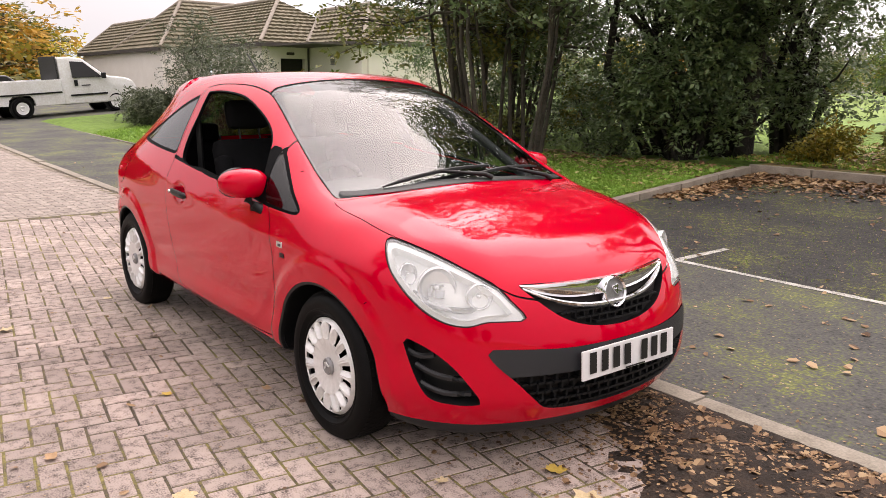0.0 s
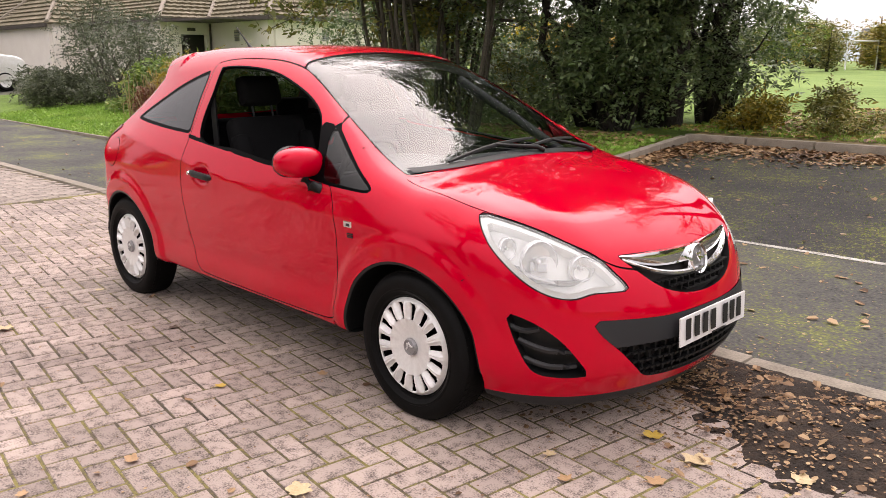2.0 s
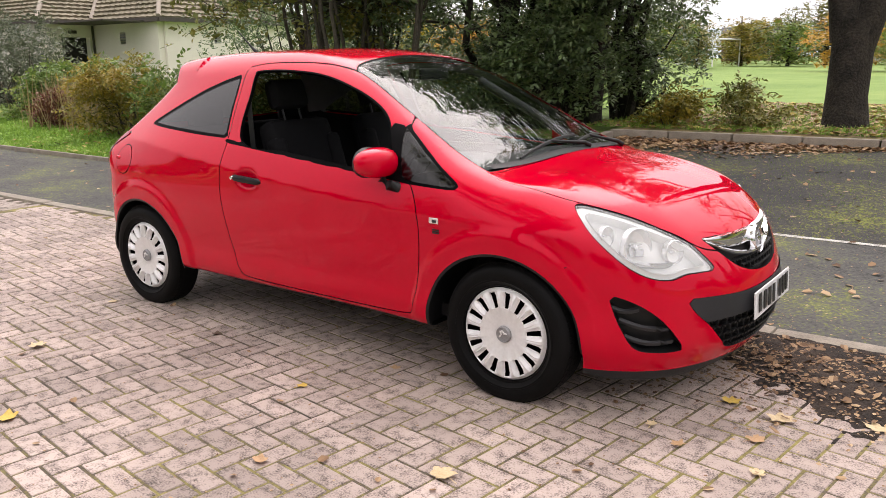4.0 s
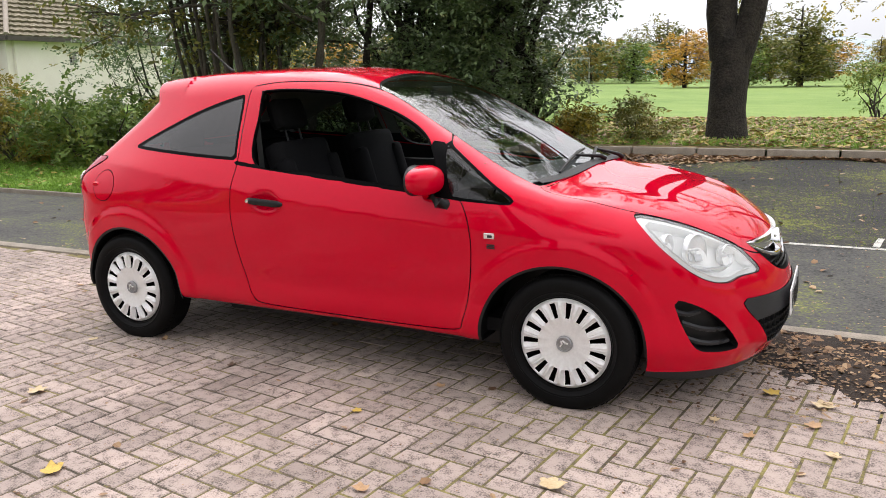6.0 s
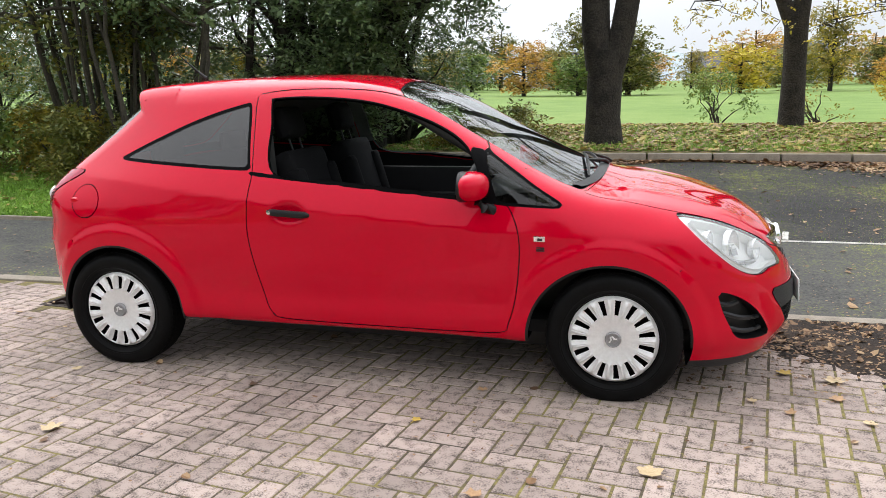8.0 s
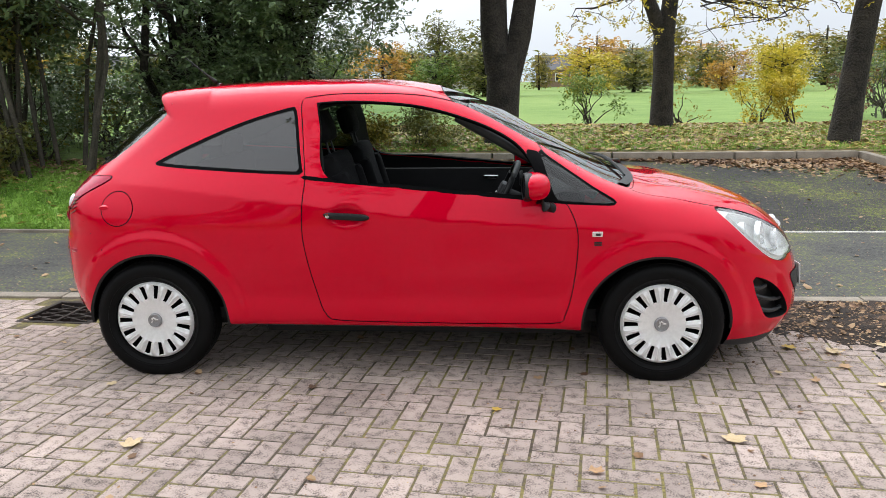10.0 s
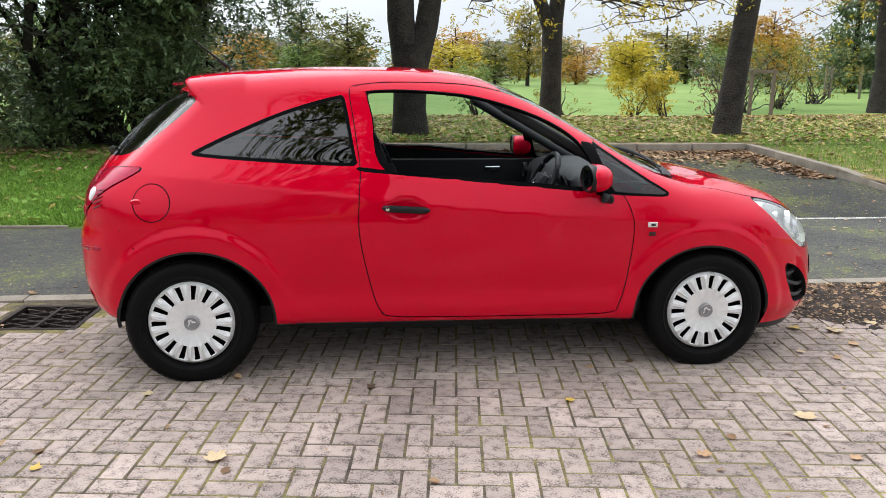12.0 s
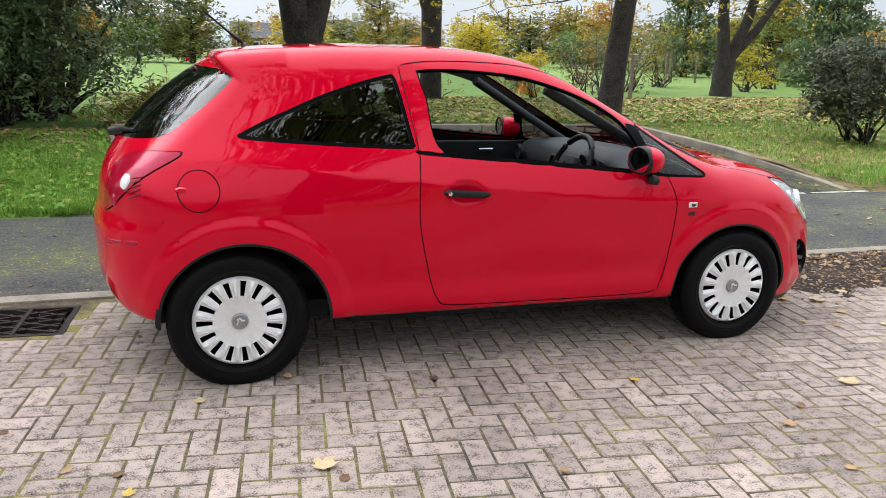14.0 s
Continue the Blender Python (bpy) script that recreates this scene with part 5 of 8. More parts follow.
for (x0, y0), (x1, y1), (px, py) in (((1.12, -0.45), (1.025, 0.20), (1.17, 0.12)), ((1.13, 0.02), (1.0, 0.56), (1.17, 0.52))):
    w = new("wiper")
    w.parent = car
    w["label"] = "black windscreen wiper"
    part("blade", tube([screen_pt(x0 + (x1 - x0) * t, y0 + (y1 - y0) * t, 0.009 + 0.007 * math.sin(math.pi * t)) for t in np.linspace(0, 1, 9)], [0.005, 0.007, 0.008, 0.009, 0.009, 0.009, 0.008, 0.007, 0.005], 6), M_TRIM, w, "", 50)
    mid = screen_pt((x0 + x1) / 2, (y0 + y1) / 2, 0.02)
    part("arm", tube([screen_pt(px, py, 0.01), screen_pt(px - 0.02, py - 0.03, 0.02), mid * 0.6 + screen_pt(px, py, 0.022) * 0.4, mid], [0.014, 0.011, 0.008, 0.006], 8), M_TRIM, w, "", 50)
verts, faces = [], []
for i in range(25):
    y = -0.64 + 1.28 * i / 24
    xa = 1.155 - 0.075 * (abs(y) / 0.64) ** 4
    for dx, o in ((-0.02, 0.002), (0.012, 0.006), (0.03, 0.004)):
        verts.append(tuple(screen_pt(xa + dx, y, o)))
for i in range(24):
    for k in range(2):
        p = i * 3 + k
        faces.append((p, p + 1, p + 4, p + 3))
part("cowl", (verts, faces), M_TRIM, car, "black scuttle panel", 50)
part("rear_wiper", tube([(-1.745, 0.0, 1.01), (-1.775, -0.02, 1.02), (-1.715, -0.2, 1.05), (-1.655, -0.36, 1.06)], [0.022, 0.018, 0.01, 0.007], 8), M_TRIM, tailgate, "black rear wiper", 50)

walls("window_lip", "WIN", 0.016, M_RUB, car, 1, "black window seal")
walls("window_lip", "WIN", 0.016, M_RUB, car, -1, "black window seal")

# ---- interior ----
def seat(y):
    st = new("front_seat")
    st.parent = car
    st["label"] = "black cloth front seat with headrest"
    bm = bmesh.new()
    box(bm, 0.02, y, 0.47, 0.52, 0.5, 0.16, 0.05)
    part("seat_cushion", bm, M_SEAT, st, "", 60)
    lean = Matrix.Translation((-0.24, y, 0.52)) @ Matrix.Rotation(radians(-17), 4, "Y")
    bm = bmesh.new()
    box(bm, 0, 0, 0.29, 0.12, 0.46, 0.60, 0.05, m=lean)
    for q in (-0.2, 0.2):
        box(bm, 0.04, q, 0.26, 0.10, 0.09, 0.46, 0.035, m=lean)
    part("backrest", bm, M_SEAT, st, "", 60)
    for q in (-0.06, 0.06):
        part("headrest_post", tube([lean @ Vector((0, q, 0.55)), lean @ Vector((0, q, 0.72))], [0.006, 0.006], 8), M_PLAST, st, "", 50)
    bm = bmesh.new()
    box(bm, 0.0, 0, 0.735, 0.09, 0.25, 0.17, 0.045, m=lean)
    part("headrest", bm, M_SEAT, st, "", 60)


seat(-0.36)
seat(0.36)
rear_seat = new("rear_seat")
rear_seat.parent = car
rear_seat["label"] = "black cloth rear bench"
bm = bmesh.new()
box(bm, -0.86, 0, 0.5, 0.5, 1.2, 0.16, 0.05)
part("bench", bm, M_SEAT, rear_seat, "", 60)
bm = bmesh.new()
box(bm, -1.17, 0, 0.75, 0.12, 1.2, 0.56, 0.05, m=Matrix.Rotation(radians(0), 4, "Y"))
part("bench_back", bm, M_SEAT, rear_seat, "", 60)
for y in (-0.36, 0.36):
    bm = bmesh.new()
    box(bm, -1.19, y, 1.08, 0.08, 0.24, 0.13, 0.04)
    part("rear_headrest", bm, M_SEAT, rear_seat, "", 60)
bm = bmesh.new()
box(bm, -0.3, 0, 0.3, 2.6, 1.4, 0.06)
box(bm, -1.55, 0, 0.5, 0.3, 1.1, 0.4)
part("cabin_floor", bm, M_LINING, car, "dark carpet")
# plain boxes added below the floor to block light from the far side
for name, cx, sx, sy, z0, z1 in (("shade_box_mid", 0.1, 1.7, 1.2, 0.165, 0.275), ("shade_box_nose", 1.45, 0.7, 1.0, 0.15, 0.24), ("shade_box_rear", -0.95, 0.5, 1.1, 0.19, 0.3), ("shade_box_tail", -1.5, 0.35, 0.8, 0.22, 0.34)):
    bm = bmesh.new()
    box(bm, cx, 0, (z0 + z1) / 2, sx, sy, z1 - z0, 0.03)
    part(name, bm, M_TRIM, car, "dark box added to shade the ground below", 50)
# dashboard: a lofted moulding across the car with a hood over the dials
verts, faces = [], []
ny = 40
for i in range(ny + 1):
    y = -0.68 + 1.36 * i / ny
    hood = math.exp(-(((y + 0.36) / 0.17) ** 4))
    mid = math.exp(-((y / 0.16) ** 4))
    for x, z in ((0.66, 0.5), (0.66 - 0.03 * mid, 0.66), (0.64 - 0.03 * mid, 0.80), (0.665 - 0.06 * hood, 0.885 + 0.035 * hood), (0.70 - 0.05 * hood, 0.915 + 0.05 * hood), (0.78, 0.935 + 0.035 * hood), (0.9, 0.94), (1.03 - 0.07 * (y / 0.68) ** 2, 0.93)):
        verts.append((x, y, z - 0.02 * (y / 0.68) ** 2))
for i in range(ny):
    for k in range(7):
        p = i * 8 + k
        faces.append((p, p + 8, p + 9, p + 1))
dash = part("dashboard", (verts, faces), M_DASH, car, "charcoal dashboard", 50)
for y in (-0.42, -0.31):
    ob = part("dial", lathe([(0.0, 0.0), (0.045, 0.0), (0.05, -0.012), (0.054, 0.0)], 28), M_TRIM, dash, "", 40)
    ob.matrix_basis = Matrix.Translation((0.61, y, 0.875)) @ Matrix.Rotation(radians(-90), 4, "Z") @ Matrix.Rotation(radians(10), 4, "X")
for y in (-0.6, 0.6, -0.08, 0.08):
    ob = part("air_vent", lathe([(0.0, 0.0), (0.03, -0.002), (0.042, -0.01), (0.05, -0.002), (0.05, 0.01)], 24), M_TRIM, dash, "round air vent", 40)
    ob.matrix_basis = Matrix.Translation((0.615, y, 0.83)) @ Matrix.Rotation(radians(-90), 4, "Z")
sw = new("steering_wheel")
sw.parent = car
sw["label"] = "black three-spoke steering wheel"
sw.matrix_basis = Matrix.Translation((0.49, -0.36, 0.86)) @ Matrix.Rotation(radians(-64), 4, "Y")
n = 48
ring = [(0.183 * math.cos(2 * math.pi * k / n), 0.183 * math.sin(2 * math.pi * k / n), 0) for k in range(n + 1)]
part("wheel_rim", tube(ring, [0.016] * (n + 1), 10), M_TRIM, sw, "", 60)
bm = bmesh.new()
box(bm, 0, 0, 0.01, 0.13, 0.15, 0.045, 0.02)
for a in (90, 270, 180):
    box(bm, 0.1, 0, 0.0, 0.15, 0.035, 0.018, 0.006, m=Matrix.Rotation(radians(a), 4, "Z"))
part("hub", bm, M_DASH, sw, "", 50)
ob = part("hub_badge", lathe([(0.0, -0.003), (0.02, -0.003), (0.024, 0.003)], 20), M_CHROME, sw, "", 40)
ob.matrix_basis = Matrix.Translation((0, 0, 0.034)) @ Matrix.Rotation(radians(90), 4, "X")
part("column", tube([(0, 0, 0), (0.0, 0, -0.22)], [0.045, 0.06], 12), M_LINING, sw, "", 50)
bm = bmesh.new()
box(bm, 0.30, 0, 1.325, 0.02, 0.24, 0.06, 0.012)
part("rear_view_mirror", bm, M_TRIM, car, "black interior mirror")
for s in (-1, 1):
    bm = bmesh.new()
    box(bm, 0.16, s * 0.715, 0.68, 1.08, 0.04, 0.42, 0.02)
    box(bm, 0.16, s * 0.67, 0.70, 0.55, 0.06, 0.06, 0.02)
    part("door_card", bm, M_LINING, doors[s], "dark door lining", 50)
    bm = bmesh.new()
    box(bm, 0.42, s * 0.69, 0.83, 0.1, 0.02, 0.03, 0.008)
    part("inner_handle", bm, M_CHROME, doors[s], "chrome inner handle")
    # inner faces of the windscreen pillars and the inside of the seals
    part("pillar_trim", tube([(0.95, s * 0.61, 0.89), (0.60, s * 0.565, 1.085), (0.26, s * 0.50, 1.275)], [0.026, 0.026, 0.028], 8), M_DASH, car, "dark pillar trim", 50)
part("seat_belt", tube([(-0.42, -0.66, 1.2), (-0.40, -0.66, 0.85), (-0.36, -0.66, 0.5)], [0.018, 0.018, 0.018], 4), M_TRIM, car, "black seat belt")


# ---- leaves and trees ----
def leaf_mat(name, cols, gloss=0.5, through=0.25):
    """Leaf colours spread from leaf to leaf, with a little light passing through."""
    m = bpy.data.materials.new(name)
    m.use_nodes = True
    nt = m.node_tree
    b = nt.nodes["Principled BSDF"]
    b.inputs["Roughness"].default_value = gloss
    b.inputs["Specular IOR Level"].default_value = 0.35
    geo = nt.nodes.new("ShaderNodeNewGeometry")
    ramp = nt.nodes.new("ShaderNodeValToRGB")
    el = ramp.color_ramp.elements
    while len(el) < len(cols):
        el.new(0.5)
    for i, (e, c) in enumerate(zip(el, cols)):
        e.position, e.color = i / max(1, len(cols) - 1), (*c, 1)
    n = nt.nodes.new("ShaderNodeTexNoise")
    n.inputs["Scale"].default_value = 1.1
    nt.links.new(geo.outputs["Position"], n.inputs["Vector"])
    mixv = nt.nodes.new("ShaderNodeMath")
    mixv.operation = "MULTIPLY_ADD"
    mixv.inputs[1].default_value = 0.6
    off = nt.nodes.new("ShaderNodeMath")
    off.operation = "MULTIPLY_ADD"
    off.inputs[1].default_value, off.inputs[2].default_value = 1.2, -0.4
    nt.links.new(n.outputs["Fac"], off.inputs[0])
    nt.links.new(geo.outputs["Random Per Island"], mixv.inputs[0])
    nt.links.new(off.outputs[0], mixv.inputs[2])
    nt.links.new(mixv.outputs[0], ramp.inputs[0])
    nt.links.new(ramp.outputs[0], b.inputs["Base Color"])
    tr = nt.nodes.new("ShaderNodeBsdfTranslucent")
    nt.links.new(ramp.outputs[0], tr.inputs[0])
    mx = nt.nodes.new("ShaderNodeMixShader")
    mx.inputs[0].default_value = through
    nt.links.new(b.outputs[0], mx.inputs[1])
    nt.links.new(tr.outputs[0], mx.inputs[2])
    nt.links.new(mx.outputs[0], nt.nodes["Material Output"].inputs[0])
    return m


M_BARK = mat("dark furrowed bark", (0.046, 0.039, 0.031), 0.95, 0, (0.012, 0.0105, 0.009), 5, 30, 1.0, spread=(0.38, 0.6), obj=False, dist=0.03)
M_STEM = mat("grey brown stems", (0.10, 0.088, 0.068), 0.95, 0, (0.04, 0.035, 0.027), 6, 40, 0.8, obj=False, dist=0.01)
L_DARK = leaf_mat("dark evergreen leaves", [(0.05, 0.08, 0.045), (0.1, 0.15, 0.068), (0.155, 0.225, 0.095), (0.24, 0.29, 0.13)], 0.28, 0.3)
L_OLIVE = leaf_mat("olive autumn leaves", [(0.07, 0.09, 0.022), (0.13, 0.15, 0.036), (0.2, 0.195, 0.043), (0.28, 0.235, 0.05)])
L_GREEN = leaf_mat("green shrub leaves", [(0.062, 0.115, 0.026), (0.125, 0.21, 0.044), (0.2, 0.28, 0.058), (0.33, 0.30, 0.06)])
L_GREY = leaf_mat("grey green shrub leaves", [(0.04, 0.055, 0.035), (0.07, 0.09, 0.05), (0.11, 0.13, 0.075), (0.15, 0.16, 0.1)])
L_YELL = leaf_mat("yellow autumn leaves", [(0.22, 0.2, 0.02), (0.42, 0.36, 0.03), (0.62, 0.48, 0.04), (0.5, 0.42, 0.06)], 0.5, 0.4)
L_ORAN = leaf_mat("orange autumn leaves", [(0.2, 0.13, 0.03), (0.42, 0.24, 0.04), (0.58, 0.33, 0.05), (0.5, 0.38, 0.09)], 0.5, 0.35)
L_MIX = leaf_mat("yellow green autumn leaves", [(0.08, 0.1, 0.02), (0.18, 0.17, 0.03), (0.34, 0.27, 0.035), (0.28, 0.17, 0.03)], 0.5, 0.3)
L_RED = leaf_mat("red brown autumn leaves", [(0.07, 0.02, 0.015), (0.14, 0.045, 0.03), (0.2, 0.08, 0.04), (0.12, 0.07, 0.03)], 0.5, 0.2)
L_FALL = leaf_mat("fallen leaves", [(0.05, 0.028, 0.016), (0.12, 0.062, 0.03), (0.25, 0.145, 0.07), (0.42, 0.28, 0.15), (0.58, 0.44, 0.27)], 0.6, 0.1)
L_FALLY = leaf_mat("yellow fallen leaves", [(0.13, 0.08, 0.03), (0.27, 0.2, 0.05), (0.42, 0.34, 0.08), (0.5, 0.4, 0.15)], 0.6, 0.1)
L_GRASS = leaf_mat("grass blades", [(0.085, 0.17, 0.024), (0.17, 0.33, 0.042), (0.27, 0.46, 0.075), (0.36, 0.46, 0.12)], 0.5, 0.3)
L_STRAW = leaf_mat("dry straw grass", [(0.2, 0.15, 0.07), (0.34, 0.27, 0.13), (0.44, 0.36, 0.2)], 0.7, 0.2)


def quads_mesh(name, verts, n, material, parent=None, label=""):
    """Many separate four-cornered pieces as one mesh; verts is (n, 4, 3)."""
    me = bpy.data.meshes.new(name)
    me.vertices.add(n * 4)
    me.vertices.foreach_set("co", np.ascontiguousarray(verts, dtype=np.float32).ravel())
    me.loops.add(n * 4)
    me.loops.foreach_set("vertex_index", np.arange(n * 4, dtype=np.int32))
    me.polygons.add(n)
    me.polygons.foreach_set("loop_start", np.arange(0, n * 4, 4, dtype=np.int32))
    me.update(calc_edges=True)
    me.materials.append(material)
    ob = new(name, me)
    ob.parent = parent
    if label:
        ob["label"] = label
    return ob


def leaves(pos, size, rs, droop=0.3, wide=0.5, flat=None, spread=0.35):
    """Pointed leaves at the places given: (n, 4, 3)."""
    n = len(pos)
    d = rs.normal(size=(n, 3))
    d[:, 2] -= droop
    if flat is not None:
        d[:, 2] *= flat
    d /= np.linalg.norm(d, axis=1)[:, None] + 1e-9
    up = rs.normal(size=(n, 3)) * (0.7 if flat is None else 0.25) + np.array([0, 0, 1.0])
    s = np.cross(d, up)
    s /= np.linalg.norm(s, axis=1)[:, None] + 1e-9
    nn = np.cross(s, d)
    L = size * (1 + spread * rs.normal(size=n)).clip(0.4, 1.8)
    L, W = L[:, None], (L * wide * 0.5)[:, None]
    fold = nn * W * 0.5
    return np.stack([pos, pos + d * L * 0.45 + s * W + fold, pos + d * L, pos + d * L * 0.45 - s * W + fold], 1)


def sprays(pos, size, rs, droop=0.3, wide=0.5, k=7):
    """Short leafy twigs: k leaves set left and right along each, with one at the tip."""
    base = pos[::k]
    m = len(base)
    t = rs.normal(size=(m, 3))
    t[:, 2] = t[:, 2] * 0.6 - droop
    t /= np.linalg.norm(t, axis=1)[:, None] + 1e-9
    up = rs.normal(size=(m, 3)) * 0.45 + np.array([0, 0, 1.0])
    s = np.cross(t, up)
    s /= np.linalg.norm(s, axis=1)[:, None] + 1e-9
    out = []
    for j in range(k):
        p = base + t * (size * 0.36 * j) + rs.normal(size=(m, 3)) * size * 0.06
        d = t * 0.6 + s * ((0.8 if j % 2 else -0.8) if j < k - 1 else 0) + rs.normal(size=(m, 3)) * 0.22
        d /= np.linalg.norm(d, axis=1)[:, None]
        w = np.cross(d, up + rs.normal(size=(m, 3)) * 0.25)
        w /= np.linalg.norm(w, axis=1)[:, None] + 1e-9
        nn = np.cross(w, d)
        L = (size * (1 + 0.22 * rs.normal(size=m)).clip(0.5, 1.6))[:, None]
        W = L * wide * 0.5
        out.append(np.stack([p, p + d * L * 0.45 + w * W + nn * W * 0.4, p + d * L, p + d * L * 0.45 - w * W + nn * W * 0.4], 1))
    return np.concatenate(out)


def clumps(centres, per, radius, rs, flat=0.8):
    """Points gathered round clump centres, denser towards the outside."""
    c = np.repeat(np.array(centres, float), per, 0)
    r = np.repeat(np.array(radius, float), per) if np.ndim(radius) else radius
    d = rs.normal(size=c.shape)
    d /= np.linalg.norm(d, axis=1)[:, None]
    rad = rs.uniform(0.15, 1.0, len(c)) ** 0.55 * r
    return c + d * rad[:, None] * np.array([1, 1, flat])


def limb(a, b, r0, r1, rs, n=6, wob=0.06, sides=8):
    a, b = np.array(a, float), np.array(b, float)
    L = np.linalg.norm(b - a)
    pts = []
    for i in range(n + 1):
        t = i / n
        p = a + (b - a) * t
        if 0 < i < n:
            p = p + rs.normal(size=3) * wob * L * np.array([1, 1, 0.4])
        pts.append(tuple(p))
    return tube(pts, [r0 + (r1 - r0) * (i / n) ** 0.8 for i in range(n + 1)], sides)


def shrub(name, x, y, r, h, mat_l, label, seed, n=2500, size=0.09, stems=7, low=0.15, cat="shrub", clump=0.42, shape=1.0, dark_stem=None):
    rs = np.random.RandomState(seed)
    z = gz(x, y) + 0.03
    t = thing(name, pose(x, y, z), label, cat)
    cs = []
    k = max(6, int(10 * r * h))
    for _ in range(k):
        zz = h * (low + (1 - low) * rs.uniform() ** 0.9)
        rr = r * (1 - shape * 0.75 * abs(zz / h - 0.45) ** 1.5) * math.sqrt(rs.uniform(0.05, 1))
        a = rs.uniform(0, 6.283)
        cs.append((rr * math.cos(a), rr * math.sin(a), zz))
    stem = [limb((rs.normal() * 0.1 * r, rs.normal() * 0.1 * r, -0.1), (c[0] * 0.9, c[1] * 0.9, c[2] * 0.95), 0.02 + 0.008 * h, 0.006, rs, 5, 0.05, 6) for c in cs[:stems * 2]]
    part("stem_mass", join(stem), dark_stem or M_STEM, t, "", 60)
    pts = clumps(cs, max(10, n // k), clump * max(0.6, r ** 0.5), rs)
    pts = pts[pts[:, 2] > 0.02]
    q = sprays(pts, size, rs)
    quads_mesh("foliage", q, len(q), mat_l, t)
    return t


def tree(name, label, base, stems, boughs, mat_l, seed, n, size, clump=0.7, cat="tree", droop=0.3, bark=None):
    """A tree: stems are lists of (x, y, z, radius); boughs are (from, to, r0, r1), with leaves gathered about their twigs."""
    rs = np.random.RandomState(seed)
    t = thing(name, pose(base[0], base[1], gz(*base) + 0.05), label, cat)
    tubes = [tube([s[:3] for s in st], [s[3] for s in st], 16) for st in stems]
    part("trunk", join(tubes), bark or M_BARK, t, "", 60)
    twigs, ends = [], []
    for a, b, r0, r1 in boughs:
        twigs.append(limb(a, b, r0, r1, rs, 7, 0.05))
        a, b = np.array(a), np.array(b)
        L = np.linalg.norm(b - a)
        for _ in range(7):
            s = a + (b - a) * rs.uniform(0.4, 1.0)
            e = s + rs.normal(size=3) * L * np.array([0.24, 0.24, 0.16]) + np.array([0, 0, -0.04 * L])
            twigs.append(limb(s, e, r1 * 0.9, 0.006, rs, 4, 0.08, 5))
            for q in (0.5, 0.8, 1.0):
                ends.append(s + (e - s) * q)
    part("branch_frame", join(twigs), bark or M_BARK, t, "", 60)
    if n:
        pts = clumps(ends, max(4, n // len(ends)), clump, rs)
        pts = pts[pts[:, 2] > 0.5]
        q = sprays(pts, size, rs, droop, k=5)
        quads_mesh("crown", q, len(q), mat_l, t)
    return t


def round_boughs(rs, n, z0, z1, reach, r0=0.08, start=(0, 0), lift=0.35):
    out = []
    for i in range(n):
        a = 2 * math.pi * i / n + rs.uniform(-0.4, 0.4)
        zz = rs.uniform(z0, z1)
        L = reach * rs.uniform(0.6, 1.1)
        out.append(((start[0], start[1], zz), (start[0] + L * math.cos(a), start[1] + L * math.sin(a), zz + L * lift * rs.uniform(0.2, 1.6)), r0, 0.018))
    return out


# dark bushes and many-stemmed trees behind the bay
for i, (x, y, r, h) in enumerate(((-4.6, 9.0, 1.7, 5.2), (-3.7, 9.6, 1.5, 5.6), (-3.5, 10.8, 1.4, 5.2), (-4.0, 8.6, 1.3, 2.6), (-5.2, 11.0, 2.0, 6.2), (-7.4, 11.6, 1.8, 1.2), (-12.2, 13.6, 2.4, 3.9), (-14.5, 12.6, 2.2, 3.6))):
    shrub("tall_shrub", x, y, r, h * (1.85 if h > 4 else 1), L_DARK, "dense dark evergreen bush beside the parking bay", 20 + i, 25000 if h > 4 else 12000, 0.09, 7, 0.06, "bush", 0.55, 0.5, M_BARK)
rs0 = np.random.RandomState(5)
overhang = tree("overhanging_tree", "dark leafy tree overhanging the bay", (-3.4, 9.4), [[(0, 0, -0.3, 0.16), (0.1, 0, 1.5, 0.13), (0.5, -0.1, 3.2, 0.1), (0.7, -0.2, 5.5, 0.06), (0.7, -0.3, 7.8, 0.03)]],
                [((0.3, 0, 2.2), (2.5, -1.7, 2.7), 0.06, 0.02), ((0.4, 0, 2.6), (2.2, -1.2, 3.6), 0.06, 0.02), ((0.5, 0, 3.2), (2.0, -1.6, 4.4), 0.05, 0.02), ((0.4, 0, 2.8), (0.9, -2.2, 3.6), 0.05, 0.02),
                 ((0.6, 0, 4.0), (1.8, -1.0, 5.6), 0.05, 0.02), ((0.3, 0, 2.4), (-1.4, -1.8, 3.4), 0.05, 0.02), ((0.5, 0, 3.4), (-1.0, -1.4, 4.8), 0.05, 0.02),
                 ((0.6, 0, 4.6), (2.6, -1.4, 6.2), 0.05, 0.02), ((0.7, -0.2, 5.2), (1.6, -1.8, 7.4), 0.05, 0.02), ((0.7, -0.2, 5.5), (0.2, -1.5, 8.0), 0.05, 0.02), ((0.6, 0, 5.0), (-1.6, -1.6, 6.6), 0.05, 0.02), ((0.7, -0.2, 5.0), (4.2, -1.0, 5.6), 0.05, 0.02), ((0.7, -0.2, 5.8), (3.8, -0.4, 7.2), 0.05, 0.02), ((0.6, 0, 4.4), (3.5, -1.6, 5.0), 0.05, 0.02)], L_DARK, 7, 40000, 0.088, 0.55)
